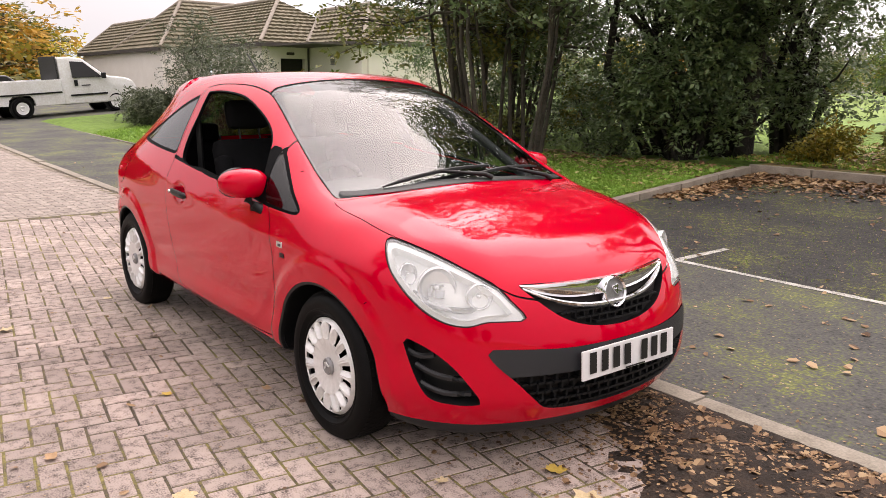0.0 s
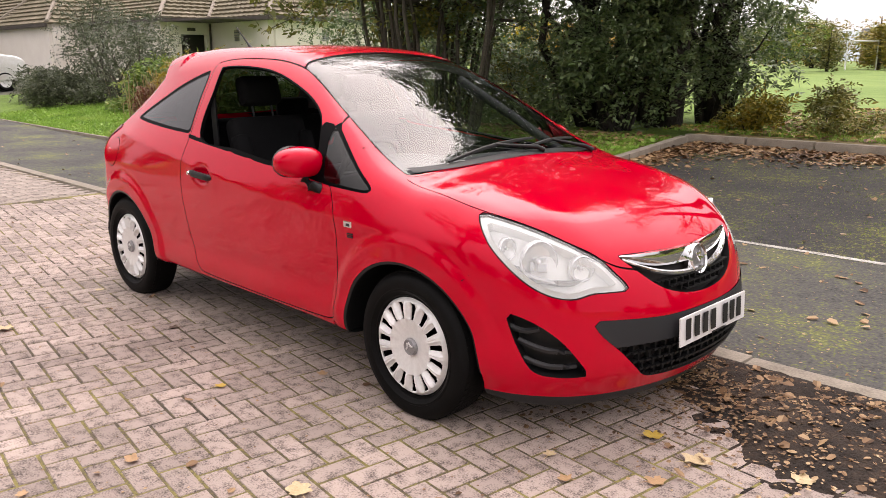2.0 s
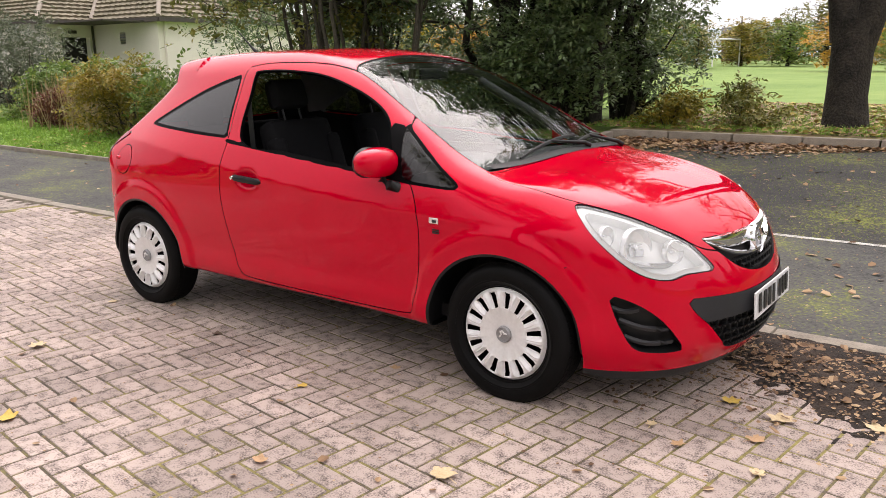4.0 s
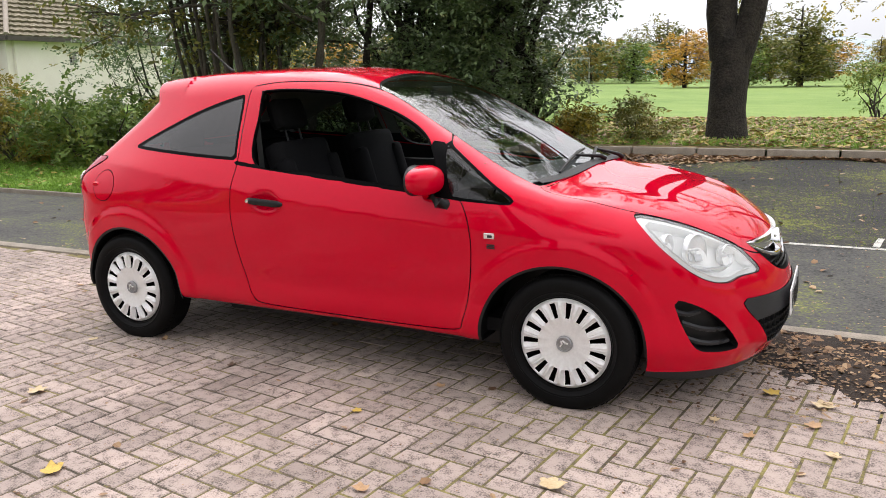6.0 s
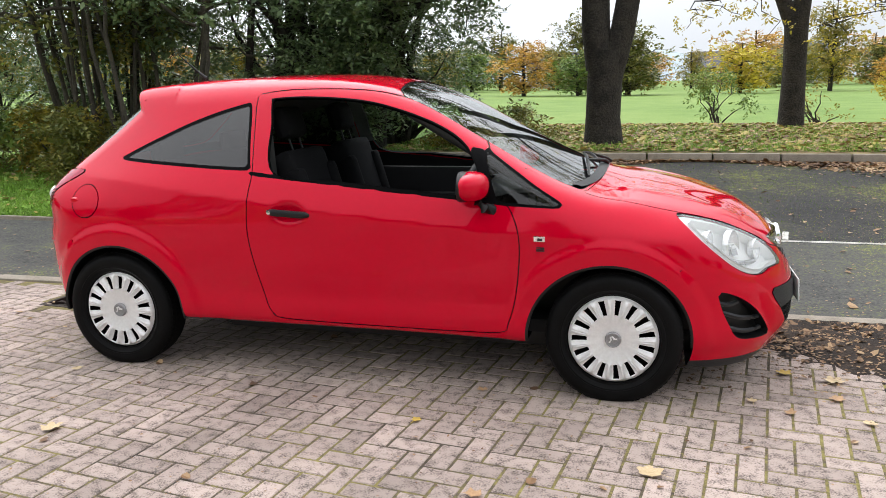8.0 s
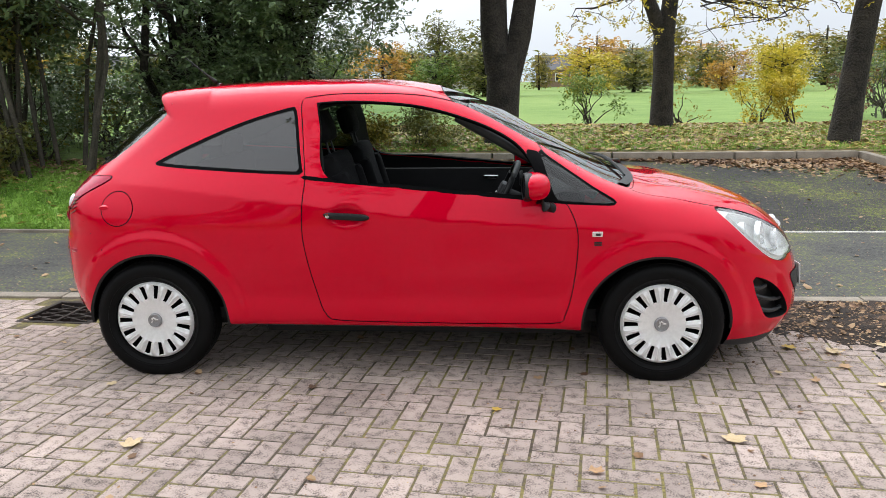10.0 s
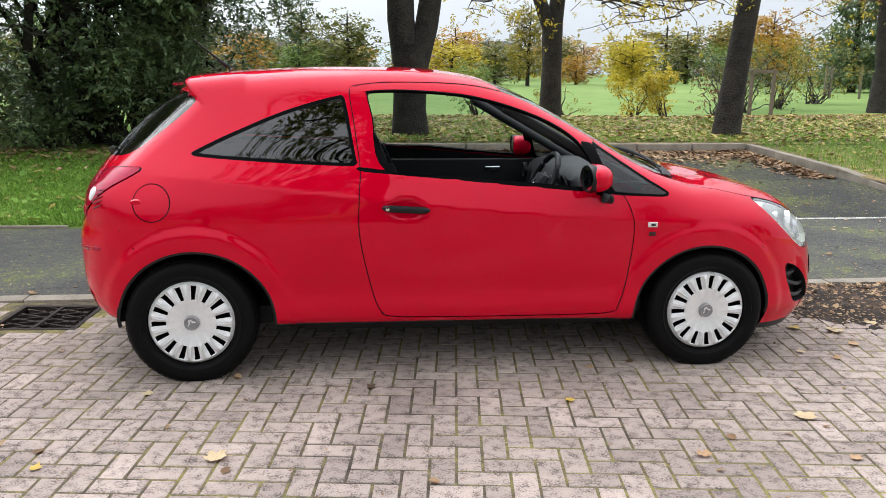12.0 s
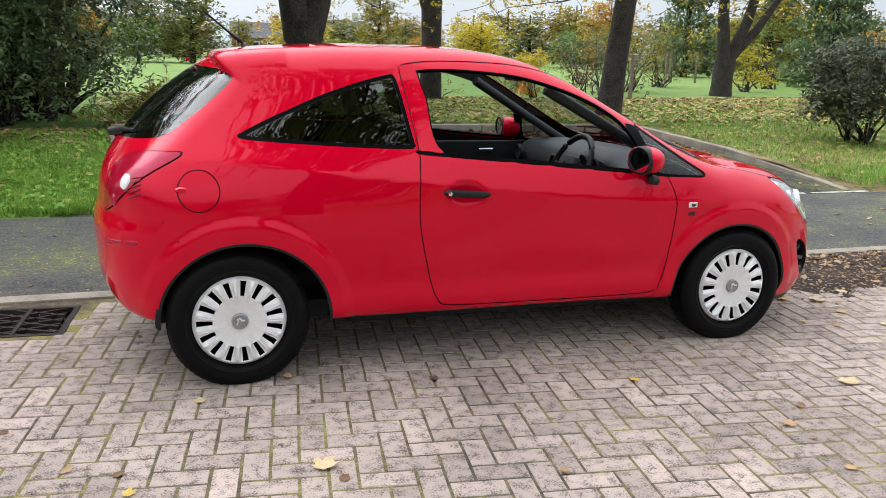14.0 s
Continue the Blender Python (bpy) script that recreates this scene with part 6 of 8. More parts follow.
for i, (x, y) in enumerate(((-6.0, 6.7), (-7.3, 7.2), (-7.9, 8.0), (-8.7, 9.2))):
    rs = np.random.RandomState(60 + i)
    stems, boughs = [], []
    for k in range(9):
        a = rs.uniform(0, 6.283)
        ox, oy = 0.5 * math.cos(a), 0.5 * math.sin(a)
        tx, ty = ox * rs.uniform(1.5, 4.2), oy * rs.uniform(1.5, 4.2)
        hh = rs.uniform(5.2, 7.4)
        stems.append([(ox, oy, -0.3, 0.036), (ox + (tx - ox) * 0.3 + rs.normal() * 0.12, oy + (ty - oy) * 0.3, hh * 0.28, 0.03), (ox + (tx - ox) * 0.6 + rs.normal() * 0.1, oy + (ty - oy) * 0.6, hh * 0.62, 0.026), (tx, ty, hh, 0.015)])
        for q in range(4):
            a2 = rs.uniform(0, 6.283)
            s = 0.36 + 0.2 * q + rs.uniform(-0.04, 0.04)
            p0 = (ox + (tx - ox) * s, oy + (ty - oy) * s, hh * s)
            boughs.append((p0, (p0[0] + 1.5 * math.cos(a2), p0[1] + 1.5 * math.sin(a2), p0[2] + rs.uniform(-0.3, 0.9)), 0.03, 0.012))
    tree("multi_stem_tree", "many-stemmed tree with dark olive leaves behind the verge", (x, y), stems, boughs, L_OLIVE if i % 3 == 1 else L_DARK, 80 + i, 13000, 0.105, 0.6, bark=M_STEM)
# undergrowth below the stems
for i, (x, y) in enumerate(((-6.3, 5.6), (-7.2, 5.8), (-8.0, 6.4))):
    shrub("undergrowth", x, y, 0.7, 0.8 + 0.2 * (i % 2), L_MIX if i % 3 == 1 else L_OLIVE, "low tangled yellowing undergrowth below the trees", 230 + i, 3200, 0.08, 8)
for i in range(6):
    rs = np.random.RandomState(200 + i)
    shrub("undergrowth", -5.2 - 0.9 * i + rs.uniform(-0.3, 0.3), 8.0 + rs.uniform(-0.2, 1.5), 0.8, rs.uniform(0.7, 1.5), L_OLIVE if i % 2 else L_DARK, "low tangled undergrowth below the trees", 210 + i, 1500, 0.08, 5)
# shrubs along the verge towards the building
for i, (x, y, r, h, ml, lab) in enumerate((
        (-8.6, 5.4, 1.2, 1.2, L_GREEN, "broad-leaved green shrub on the verge"), (-10.6, 5.2, 1.0, 1.15, L_MIX, "yellowing leafy shrub on the verge"), (-10.0, 6.0, 0.8, 0.8, L_GREEN, "leafy green shrub with yellowing leaves"), (-15.0, 6.0, 1.0, 0.9, L_GREEN, "bright green leafy shrub by the grass"),
        (-17.6, 6.8, 1.5, 2.3, L_GREY, "tall grey-green shrub near the building"), (-20.0, 7.2, 1.7, 2.7, L_GREY, "tall grey-green shrub near the building"), (-22.6, 8.2, 1.5, 2.4, L_GREY, "grey-green feathery shrub near the building"),
        (-16.2, 7.6, 1.0, 0.9, L_GREEN, "leafy green shrub beside taller bushes"), (-12.4, 6.4, 0.8, 0.7, L_OLIVE, "low olive shrub on the verge"), (-18.6, 5.4, 1.0, 0.7, L_GREY, "low spreading grey-green shrub on grass"),
        (-20.6, 5.6, 1.0, 0.6, L_GREY, "low spreading grey-green shrub on grass"), (-13.4, 5.6, 0.7, 0.8, L_RED, "reddish brown bramble on the verge"))):
    shrub("shrub", x, y, r, h, ml, lab, 300 + i, 5200 if ml is L_GREEN else 8500, 0.10 if ml is L_GREEN else 0.07, 7, 0.05, clump=0.5)
# dry tall grass
rs = np.random.RandomState(9)
n = 900
bx, by = rs.normal(-12.6, 0.7, n), rs.normal(5.5, 0.35, n)
bz = ground_z(bx, by)
tip = np.stack([rs.normal(0, 0.14, n), rs.normal(0, 0.14, n), rs.uniform(0.6, 1.15, n)], 1)
bs = np.stack([bx, by, bz], 1)
sd = np.stack([rs.normal(0, 0.006, n), rs.normal(0, 0.006, n), np.zeros(n)], 1)
ob = quads_mesh("dry_grass", np.stack([bs - sd, bs + sd, bs + tip + sd * 0.3, bs + tip - sd * 0.3], 1), n, L_STRAW)
tagged(ob, "tuft of tall dry straw-coloured grass", "grass", kind="stuff")

# park trees round the bay
tree("park_tree", "forked dark-barked tree with sparse yellow leaves", (0.57, 9.75),
     [[(0, 0, -0.4, 0.40), (0, 0, 0.0, 0.34), (-0.02, 0, 0.5, 0.29), (0.0, 0, 1.2, 0.29), (0.02, 0, 1.6, 0.3)],
      [(-0.08, 0, 1.3, 0.24), (-0.17, 0, 2.0, 0.235), (-0.2, 0, 3.5, 0.21), (-0.2, 0.1, 5.0, 0.15), (-0.3, 0.2, 7.5, 0.08)],
      [(0.08, 0, 1.2, 0.22), (0.27, 0, 1.9, 0.2), (0.42, 0, 2.9, 0.185), (0.5, 0, 4.2, 0.14), (0.7, 0, 6.5, 0.07)]],
     [((-0.2, 0.1, 4.2), (-2.6, -1.0, 5.4), 0.08, 0.02), ((-0.2, 0, 4.8), (-1.5, 2.0, 6.5), 0.08, 0.02), ((0.4, 0, 4.2), (2.8, -1.5, 5.0), 0.08, 0.02), ((0.5, 0, 5.0), (2.5, 1.8, 6.5), 0.07, 0.02), ((-0.2, 0, 5.4), (0.2, -2.6, 6.6), 0.07, 0.02),
      ((-0.3, 0.2, 6.4), (-2.0, -1.0, 8.2), 0.06, 0.02), ((0.6, 0, 6.0), (1.6, -1.2, 8.4), 0.06, 0.02), ((0.4, 0, 4.0), (3.4, 0.6, 4.1), 0.06, 0.015)], L_MIX, 31, 5200, 0.09, 0.6)
tree("park_tree", "forked park tree with thin yellow-green leaves", (4.2, 14.2),
     [[(0, 0, -0.4, 0.33), (0, 0, 0.1, 0.27), (0.0, 0, 1.2, 0.23), (-0.02, 0, 2.3, 0.24)], [(0.02, 0, 2.1, 0.19), (0.12, 0, 3.2, 0.17), (0.2, 0, 5.0, 0.12), (0.3, 0, 7.5, 0.06)], [(-0.08, 0, 2.1, 0.17), (-0.45, 0, 3.0, 0.14), (-0.9, 0, 4.4, 0.1), (-1.3, 0, 6.5, 0.05)]],
     [((0.1, 0, 3.0), (2.8, -0.8, 2.5), 0.06, 0.015), ((0.1, 0, 3.1), (1.6, -1.6, 2.3), 0.04, 0.01), ((-0.5, 0, 3.1), (-2.2, -1.4, 2.4), 0.04, 0.01), ((0.15, 0, 3.4), (4.0, -1.2, 2.9), 0.05, 0.012), ((0.1, 0, 3.3), (-1.2, -2.2, 2.6), 0.04, 0.01), ((0.15, 0, 3.4), (3.0, 0.5, 3.9), 0.06, 0.015), ((0.2, 0, 4.5), (2.6, -1.2, 4.4), 0.06, 0.015), ((-0.6, 0, 3.4), (-3.0, -0.8, 3.3), 0.06, 0.015), ((-0.9, 0, 4.3), (-2.8, 0.8, 4.4), 0.06, 0.015),
      ((0.2, 0, 5.0), (1.4, 1.6, 6.4), 0.06, 0.015), ((0.0, 0, 4.6), (0.3, -2.4, 4.6), 0.05, 0.015), ((-1.1, 0, 5.2), (-2.4, -1.0, 6.2), 0.05, 0.015)], L_YELL, 33, 4200, 0.075, 0.5, droop=0.9)
tree("park_tree", "leaning dark-barked park tree with sparse leaves", (6.35, 9.6),
     [[(-0.02, 0, -0.4, 0.33), (0, 0, 0.0, 0.26), (0.08, 0, 1.0, 0.215), (0.2, 0, 2.2, 0.2), (0.33, 0, 3.2, 0.19), (0.5, 0, 5.0, 0.13), (0.6, 0, 7.5, 0.06)]],
     [((0.33, 0, 3.1), (-2.6, -0.4, 2.3), 0.06, 0.012), ((0.3, 0, 2.9), (-1.8, -1.2, 2.0), 0.035, 0.01), ((0.33, 0, 3.2), (2.2, -1.6, 2.2), 0.04, 0.01), ((0.33, 0, 3.2), (3.6, -0.6, 2.5), 0.04, 0.01), ((0.33, 0, 3.0), (-3.6, 0.6, 2.6), 0.04, 0.01), ((0.35, 0, 3.3), (-2.2, 0.9, 3.6), 0.06, 0.012), ((0.4, 0, 3.8), (2.8, -0.8, 3.6), 0.06, 0.012), ((0.45, 0, 4.4), (-1.6, -1.4, 4.6), 0.06, 0.015), ((0.5, 0, 4.8), (2.4, 1.0, 5.4), 0.06, 0.015),
      ((0.5, 0, 5.2), (0.2, 2.4, 6.2), 0.06, 0.015), ((0.35, 0, 3.4), (3.4, 0.4, 3.2), 0.05, 0.012)], L_YELL, 35, 3600, 0.07, 0.5, droop=0.9)
tree("park_tree", "dark many-limbed tree with red-brown leaves", (15.6, 18.6),
     [[(0, 0, -0.4, 0.4), (0, 0, 0.3, 0.33), (0.05, 0, 1.1, 0.33)], [(0, 0, 0.9, 0.22), (-0.2, 0, 2.4, 0.18), (-0.3, 0, 4.5, 0.1)], [(0.1, 0, 0.9, 0.22), (0.7, 0, 2.2, 0.17), (1.3, 0, 4.2, 0.1)], [(0.1, 0, 1.0, 0.18), (1.1, 0, 2.0, 0.14), (2.3, 0, 3.6, 0.07)]],
     round_boughs(np.random.RandomState(3), 9, 2.6, 4.6, 2.6, 0.07, (0.5, 0)), L_RED, 37, 5000, 0.11, 0.6)
shrub("rounded_shrub", 8.9, 6.0, 0.85, 1.75, L_GREY, "rounded grey-green evergreen shrub on a short trunk", 41, 6500, 0.085, 8, 0.3, "shrub", 0.4, 0.6, M_BARK)
for i, (x, y, r, h, ml, lab) in enumerate(((7.0, 16.2, 0.7, 1.25, L_YELL, "bright yellow autumn shrub in the park"), (7.9, 16.4, 0.6, 1.1, L_YELL, "bright yellow autumn shrub in the park"), (3.0, 17.4, 0.8, 1.15, L_GREEN, "dark green shrub with yellow tips"),
                                           (5.2, 16.8, 0.8, 1.1, L_MIX, "thin twiggy shrub with few leaves"), (9.6, 17.0, 0.7, 1.2, L_RED, "bare twiggy brown shrub"), (18.4, 21.0, 1.0, 1.5, L_YELL, "bright yellow shrub near the trees"),
                                           (13.6, 21.0, 1.2, 2.0, L_MIX, "tall yellow-green shrub in the park"), (11.4, 19.0, 1.4, 1.6, L_GREY, "broad grey-green shrub in the park"), (16.8, 24.0, 1.4, 2.2, L_MIX, "tall yellow-green shrub in the park"),
                                           (-0.9, 9.3, 0.6, 0.6, L_OLIVE, "low olive shrub behind the kerb"), (-1.8, 8.9, 0.5, 0.5, L_MIX, "low yellowing shrub behind the kerb"), (21.0, 23.0, 1.6, 2.6, L_GREEN, "green shrub by the park fence"), (14.2, 26.0, 1.5, 2.0, L_GREEN, "green shrub in the park"))):
    few = ml in (L_RED,) or "twiggy" in lab
    shrub("park_shrub", x, y, r, h, ml, lab, 400 + i, 500 if few else 2600, 0.07, 12 if few else 7, 0.1)

# far trees, in five shapes, repeated
def far_tree(seed, h, wdt, ml, n, label):
    rs = np.random.RandomState(seed)
    st = [[(0, 0, -0.3, 0.16), (0, 0, h * 0.25, 0.13), (0.1, 0, h * 0.6, 0.07), (0.1, 0, h * 0.9, 0.03)]]
    bo = []
    for i in range(16):
        a, z = 2.4 * i, h * (0.1 + 0.68 * i / 16)
        L = wdt * (1 - 0.7 * abs(i / 16 - 0.35) ** 1.6) * rs.uniform(0.55, 1.15)
        bo.append(((0, 0, z), (L * math.cos(a), L * math.sin(a), z + 0.35 * L), 0.05, 0.015))
    return tree("far_tree", label, (0, -300), st, bo, ml, seed, n, 0.24, 0.55 + 0.06 * h)


protos = [far_tree(501, 5.5, 2.0, L_ORAN, 3600, "orange autumn tree at the far side of the field"), far_tree(502, 6.2, 1.9, L_MIX, 3600, "yellow-green autumn tree at the far side of the field"),
          far_tree(503, 6.0, 1.7, L_OLIVE, 3600, "olive green tree at the far side of the field"), far_tree(504, 5.0, 2.2, L_GREEN, 3600, "green tree at the far side of the field"), far_tree(505, 4.8, 1.9, L_YELL, 3200, "yellow autumn tree at the far side of the field")]
rs = np.random.RandomState(77)
spots = []
for i in range(50):
    a = radians(28 + 112 * i / 49 + rs.uniform(-1.6, 1.6))
    d = rs.uniform(52, 92)
    spots.append((d * math.cos(a), d * math.sin(a) - 2, rs.uniform(0.5, 1.0)))
for i in range(26):
    a = radians(8 + 42 * i / 25)
    d = rs.uniform(40, 62)
    spots.append((d * math.cos(a), d * math.sin(a), rs.uniform(0.6, 0.95)))
for i in range(24):
    a = radians(170 + 24 * i / 23)
    d = rs.uniform(46, 70)
    spots.append((d * math.cos(a), d * math.sin(a), rs.uniform(1.0, 1.7)))
for i in range(44):
    a = radians(24 + 116 * i / 43 + rs.uniform(-1.2, 1.2))
    d = rs.uniform(82, 104)
    spots.append((d * math.cos(a), d * math.sin(a), rs.uniform(0.85, 1.25)))
# a clear view of the house across the field
spots = [q for q in spots if abs(math.degrees(math.atan2(q[1] + 4.4, q[0] - 0.8)) - 85.6) > 1.5]
for i, (x, y, s) in enumerate(spots):
    pr = protos[(0, 1, 1, 2, 2, 3, 4)[int(rs.randint(0, 7))]]
    copy_thing(pr, pose(x, y, gz(x, y) - 0.35 * s, 0, 0, rs.uniform(0, 360)) @ Matrix.Diagonal((s * rs.uniform(1.1, 1.7), s * rs.uniform(1.1, 1.7), s * rs.uniform(0.85, 1.1), 1)))
for i, pr in enumerate(protos):
    a = radians(60 + 17 * i)
    pr.matrix_basis = pose(56 * math.cos(a), 56 * math.sin(a), gz(30, 50))


def conifer(x, y, h, r, seed):
    rs = np.random.RandomState(seed)
    t = thing("conifer", pose(x, y, gz(x, y)), "tall dark green conifer behind the park shrubs", "conifer")
    part("trunk", tube([(0, 0, -0.3), (0, 0, h * 0.5), (0, 0, h)], [0.22, 0.14, 0.03], 10), M_BARK, t, "", 60)
    n = 9000
    z = h * (0.06 + 0.94 * rs.uniform(0, 1, n) ** 1.3)
    tier = 0.75 + 0.25 * np.sin(z * 9 / h * 6.283)
    rad = r * (1 - z / h) * tier * rs.uniform(0.25, 1, n) ** 0.5 + 0.05
    a = rs.uniform(0, 6.283, n)
    p = np.stack([rad * np.cos(a), rad * np.sin(a), z - 0.25 * rad], 1)
    quads_mesh("crown", leaves(p, 0.24, rs, 0.5, 0.4), n, L_DARK, t)


conifer(26, 36, 9.5, 2.6, 1)
conifer(30.5, 34, 7.5, 2.2, 2)
conifer(25, 24, 8.5, 2.8, 3)
conifer(29, 22, 9.5, 3.0, 4)
# dark trees across the road, behind the camera
for i in range(20):
    x = -36 + 3.7 * i
    c = copy_thing(protos[2 + i % 2], pose(x, -16 - 2.5 * (i % 3), 0, 0, 0, 47 * i) @ Matrix.Scale(1.05 + 0.16 * ((i * 7) % 3), 4))
    tagged(c, "olive green tree across the road")
tree("road_tree", "tall dark-leaved tree across the road", (-0.3, -7.4), [[(0, 0, -0.4, 0.42), (0, 0, 2.0, 0.32), (0.1, 0, 6.0, 0.26), (0.1, 0.2, 10.0, 0.16), (0.2, 0.2, 14.5, 0.05)]],
     round_boughs(np.random.RandomState(12), 20, 8.0, 12.5, 4.2, 0.1, lift=0.25), L_OLIVE, 612, 9000, 0.2, 0.9)


# ---- fallen leaves, mud, grass blades ----
def fallen(x, y, z, size, rs, curl=0.35):
    """Fallen leaves with raised edges, each a bent five-sided piece in two quads; returns (2n, 4, 3)."""
    n = len(x)
    a = rs.uniform(0, 6.283, n)
    L = size * rs.uniform(0.5, 1.4, n)
    W = L * rs.uniform(0.5, 0.9, n)
    c, s = np.cos(a), np.sin(a)
    tl = rs.normal(0, 0.25, (2, n))

    def at(u, v, h):
        px, py = u * L, v * W
        return np.stack([x + px * c - py * s, y + px * s + py * c, z + np.maximum(h * L + tl[0] * px + tl[1] * py + 0.22 * L * np.abs(tl[0]), 0.002)], 1)
    k = curl * rs.uniform(0, 1, n)
    mid0, mid1 = at(-0.5, 0, 0.02 * k), at(0.5, 0, 0.25 * k)
    q1 = np.stack([mid0, mid1, at(0.22, 0.5, k * 0.6), at(-0.3, 0.42, k * 0.5)], 1)
    q2 = np.stack([mid1, mid0, at(-0.3, -0.42, k * 0.5), at(0.22, -0.5, k * 0.6)], 1)
    return np.concatenate([q1, q2])


def leaf_patch(name, xs, ys, size, material, label, seed, lift=0.004):
    rs = np.random.RandomState(seed)
    xs, ys = np.array(xs), np.array(ys)
    q = fallen(xs, ys, ground_z(xs, ys) + (lift(xs, ys) if callable(lift) else lift), size, rs)
    return tagged(quads_mesh(name, q, len(q), material), label, "leaves", kind="stuff")


# mud in the corner between paving and kerb
rs = np.random.RandomState(2)
nx, ny = 90, 36
verts, faces = [], []
for i in range(nx + 1):
    for j in range(ny + 1):
        x, y = 1.2 + 4.2 * i / nx, -0.75 + 1.37 * j / ny
        edge = 0.62 - y
        lim = 0.38 + 0.68 * sstep(np.array([x]), 1.3, 2.6)[0] + 0.2 * noise.noise((x * 2.1, y * 2.1, 0)) + 0.09 * noise.noise((x * 9, y * 9, 3))
        d = min(lim - edge, x - 1.35)
        verts.append((x, y, -0.012 + 0.030 * min(max(d * 1.5 + 0.2, 0), 1) + 0.007 * noise.noise((x * 14, y * 14, 1)) + 0.006 * noise.noise((x * 31, y * 31, 6))))
for i in range(nx):
    for j in range(ny):
        a = i * (ny + 1) + j
        faces.append((a, a + ny + 1, a + ny + 2, a + 1))
mud = part("mud", (verts, faces), M_MUD)
smooth(mud.data)
tagged(mud, "dark wet leaf mould gathered along the kerb", "mud", kind="structure")
n = 1300
lx = 1.5 + 3.8 * rs.uniform(0, 1, n)
ly = 0.6 - np.abs(rs.normal(0, 0.32, n))
ok = (ly > -0.65) & ((lx > 2.1) | (rs.uniform(0, 1, n) < 0.25))
leaf_patch("leaf_litter", lx[ok], ly[ok], 0.036, L_FALL, "brown and tan fallen leaves on the mud", 3, 0.014)
n = 7500
leaf_patch("twig_litter", 1.35 + 3.9 * rs.uniform(0, 1, n) ** 1.2, 0.6 - np.abs(rs.normal(0, 0.42, n)), 0.018, L_FALL, "small broken leaf scraps on the mud", 4, 0.014)
# drifts along the far kerbs
n = 9500
t = rs.uniform(0, 1, n)
side = rs.uniform(0, 1, n)
dx = np.where(side < 0.62, -2.2 + 8.1 * t, np.where(side < 0.8, -2.2 + np.abs(rs.normal(0, 0.3, n)), 5.9 - np.abs(rs.normal(0, 0.2, n))))
dy = np.where(side < 0.62, 7.96 - np.abs(rs.normal(0, 0.30, n)) * (1 + 1.0 * np.sin(t * 9)), 5.4 + 2.7 * t)
leaf_patch("leaf_drift", dx, dy, 0.065, L_FALL, "brown leaves drifted against the bay kerb", 5)
n = 420
leaf_patch("scattered_leaves", rs.uniform(-1.8, 6, n), rs.uniform(0.9, 7.8, n), 0.05, L_FALL, "single dry leaves scattered on the tarmac", 6)
rs_grit = np.random.RandomState(61)
n = 7000
leaf_patch("tarmac_grit", rs_grit.uniform(-4, 6, n), 0.8 + 5.2 * rs_grit.uniform(0, 1, n) ** 1.4, 0.013, L_FALL, "pale grit and leaf crumbs on the tarmac", 62, 0.002)
n = 2600
leaf_patch("paving_grit", rs_grit.uniform(-3.5, 4.5, n), rs_grit.uniform(-3.4, 0.5, n), 0.010, L_FALL, "pale grit and leaf crumbs on the paving", 63, 0.003)
n = 130
leaf_patch("small_leaves", rs.uniform(-12, 3, n), rs.uniform(0.8, 3.0, n), 0.05, L_FALL, "small dry leaves on the footway", 8)
n = 170
leaf_patch("leaf_scraps", rs.uniform(-4.5, 5, n), rs.uniform(-3.6, 0.5, n), 0.035, L_FALL, "small leaf scraps on the block paving", 9)
n = 9500
leaf_patch("park_leaves", rs.uniform(-3, 22, n), 8.3 + 8.9 * rs.uniform(0, 1, n) ** 1.1, 0.095, L_FALLY, "yellow and brown leaves under the park trees", 10, lambda x, y: verge_lift(x, y) + 0.02)
n = 10000
leaf_patch("park_leaves_brown", rs.uniform(-3, 22, n), 8.3 + 8.9 * rs.uniform(0, 1, n), 0.085, L_FALL, "brown dry leaves under the park trees", 14, lambda x, y: verge_lift(x, y) + 0.02)
n = 1500
leaf_patch("verge_leaves", rs.uniform(6.3, 16, n), rs.uniform(3.4, 8.3, n), 0.09, L_FALLY, "yellow leaves on the grass beside the bay", 11, 0.10)
n = 500
leaf_patch("grass_leaves", rs.uniform(-12, -2, n), rs.uniform(3.2, 6, n), 0.08, L_FALLY, "a few pale leaves on the verge grass", 12, 0.06)

n = 1800
leaf_patch("bush_litter", rs.uniform(-8.5, -2.3, n), 7.9 - np.abs(rs.normal(0, 0.9, n)), 0.075, L_FALL, "brown leaf litter below the dark bushes", 13, 0.07)

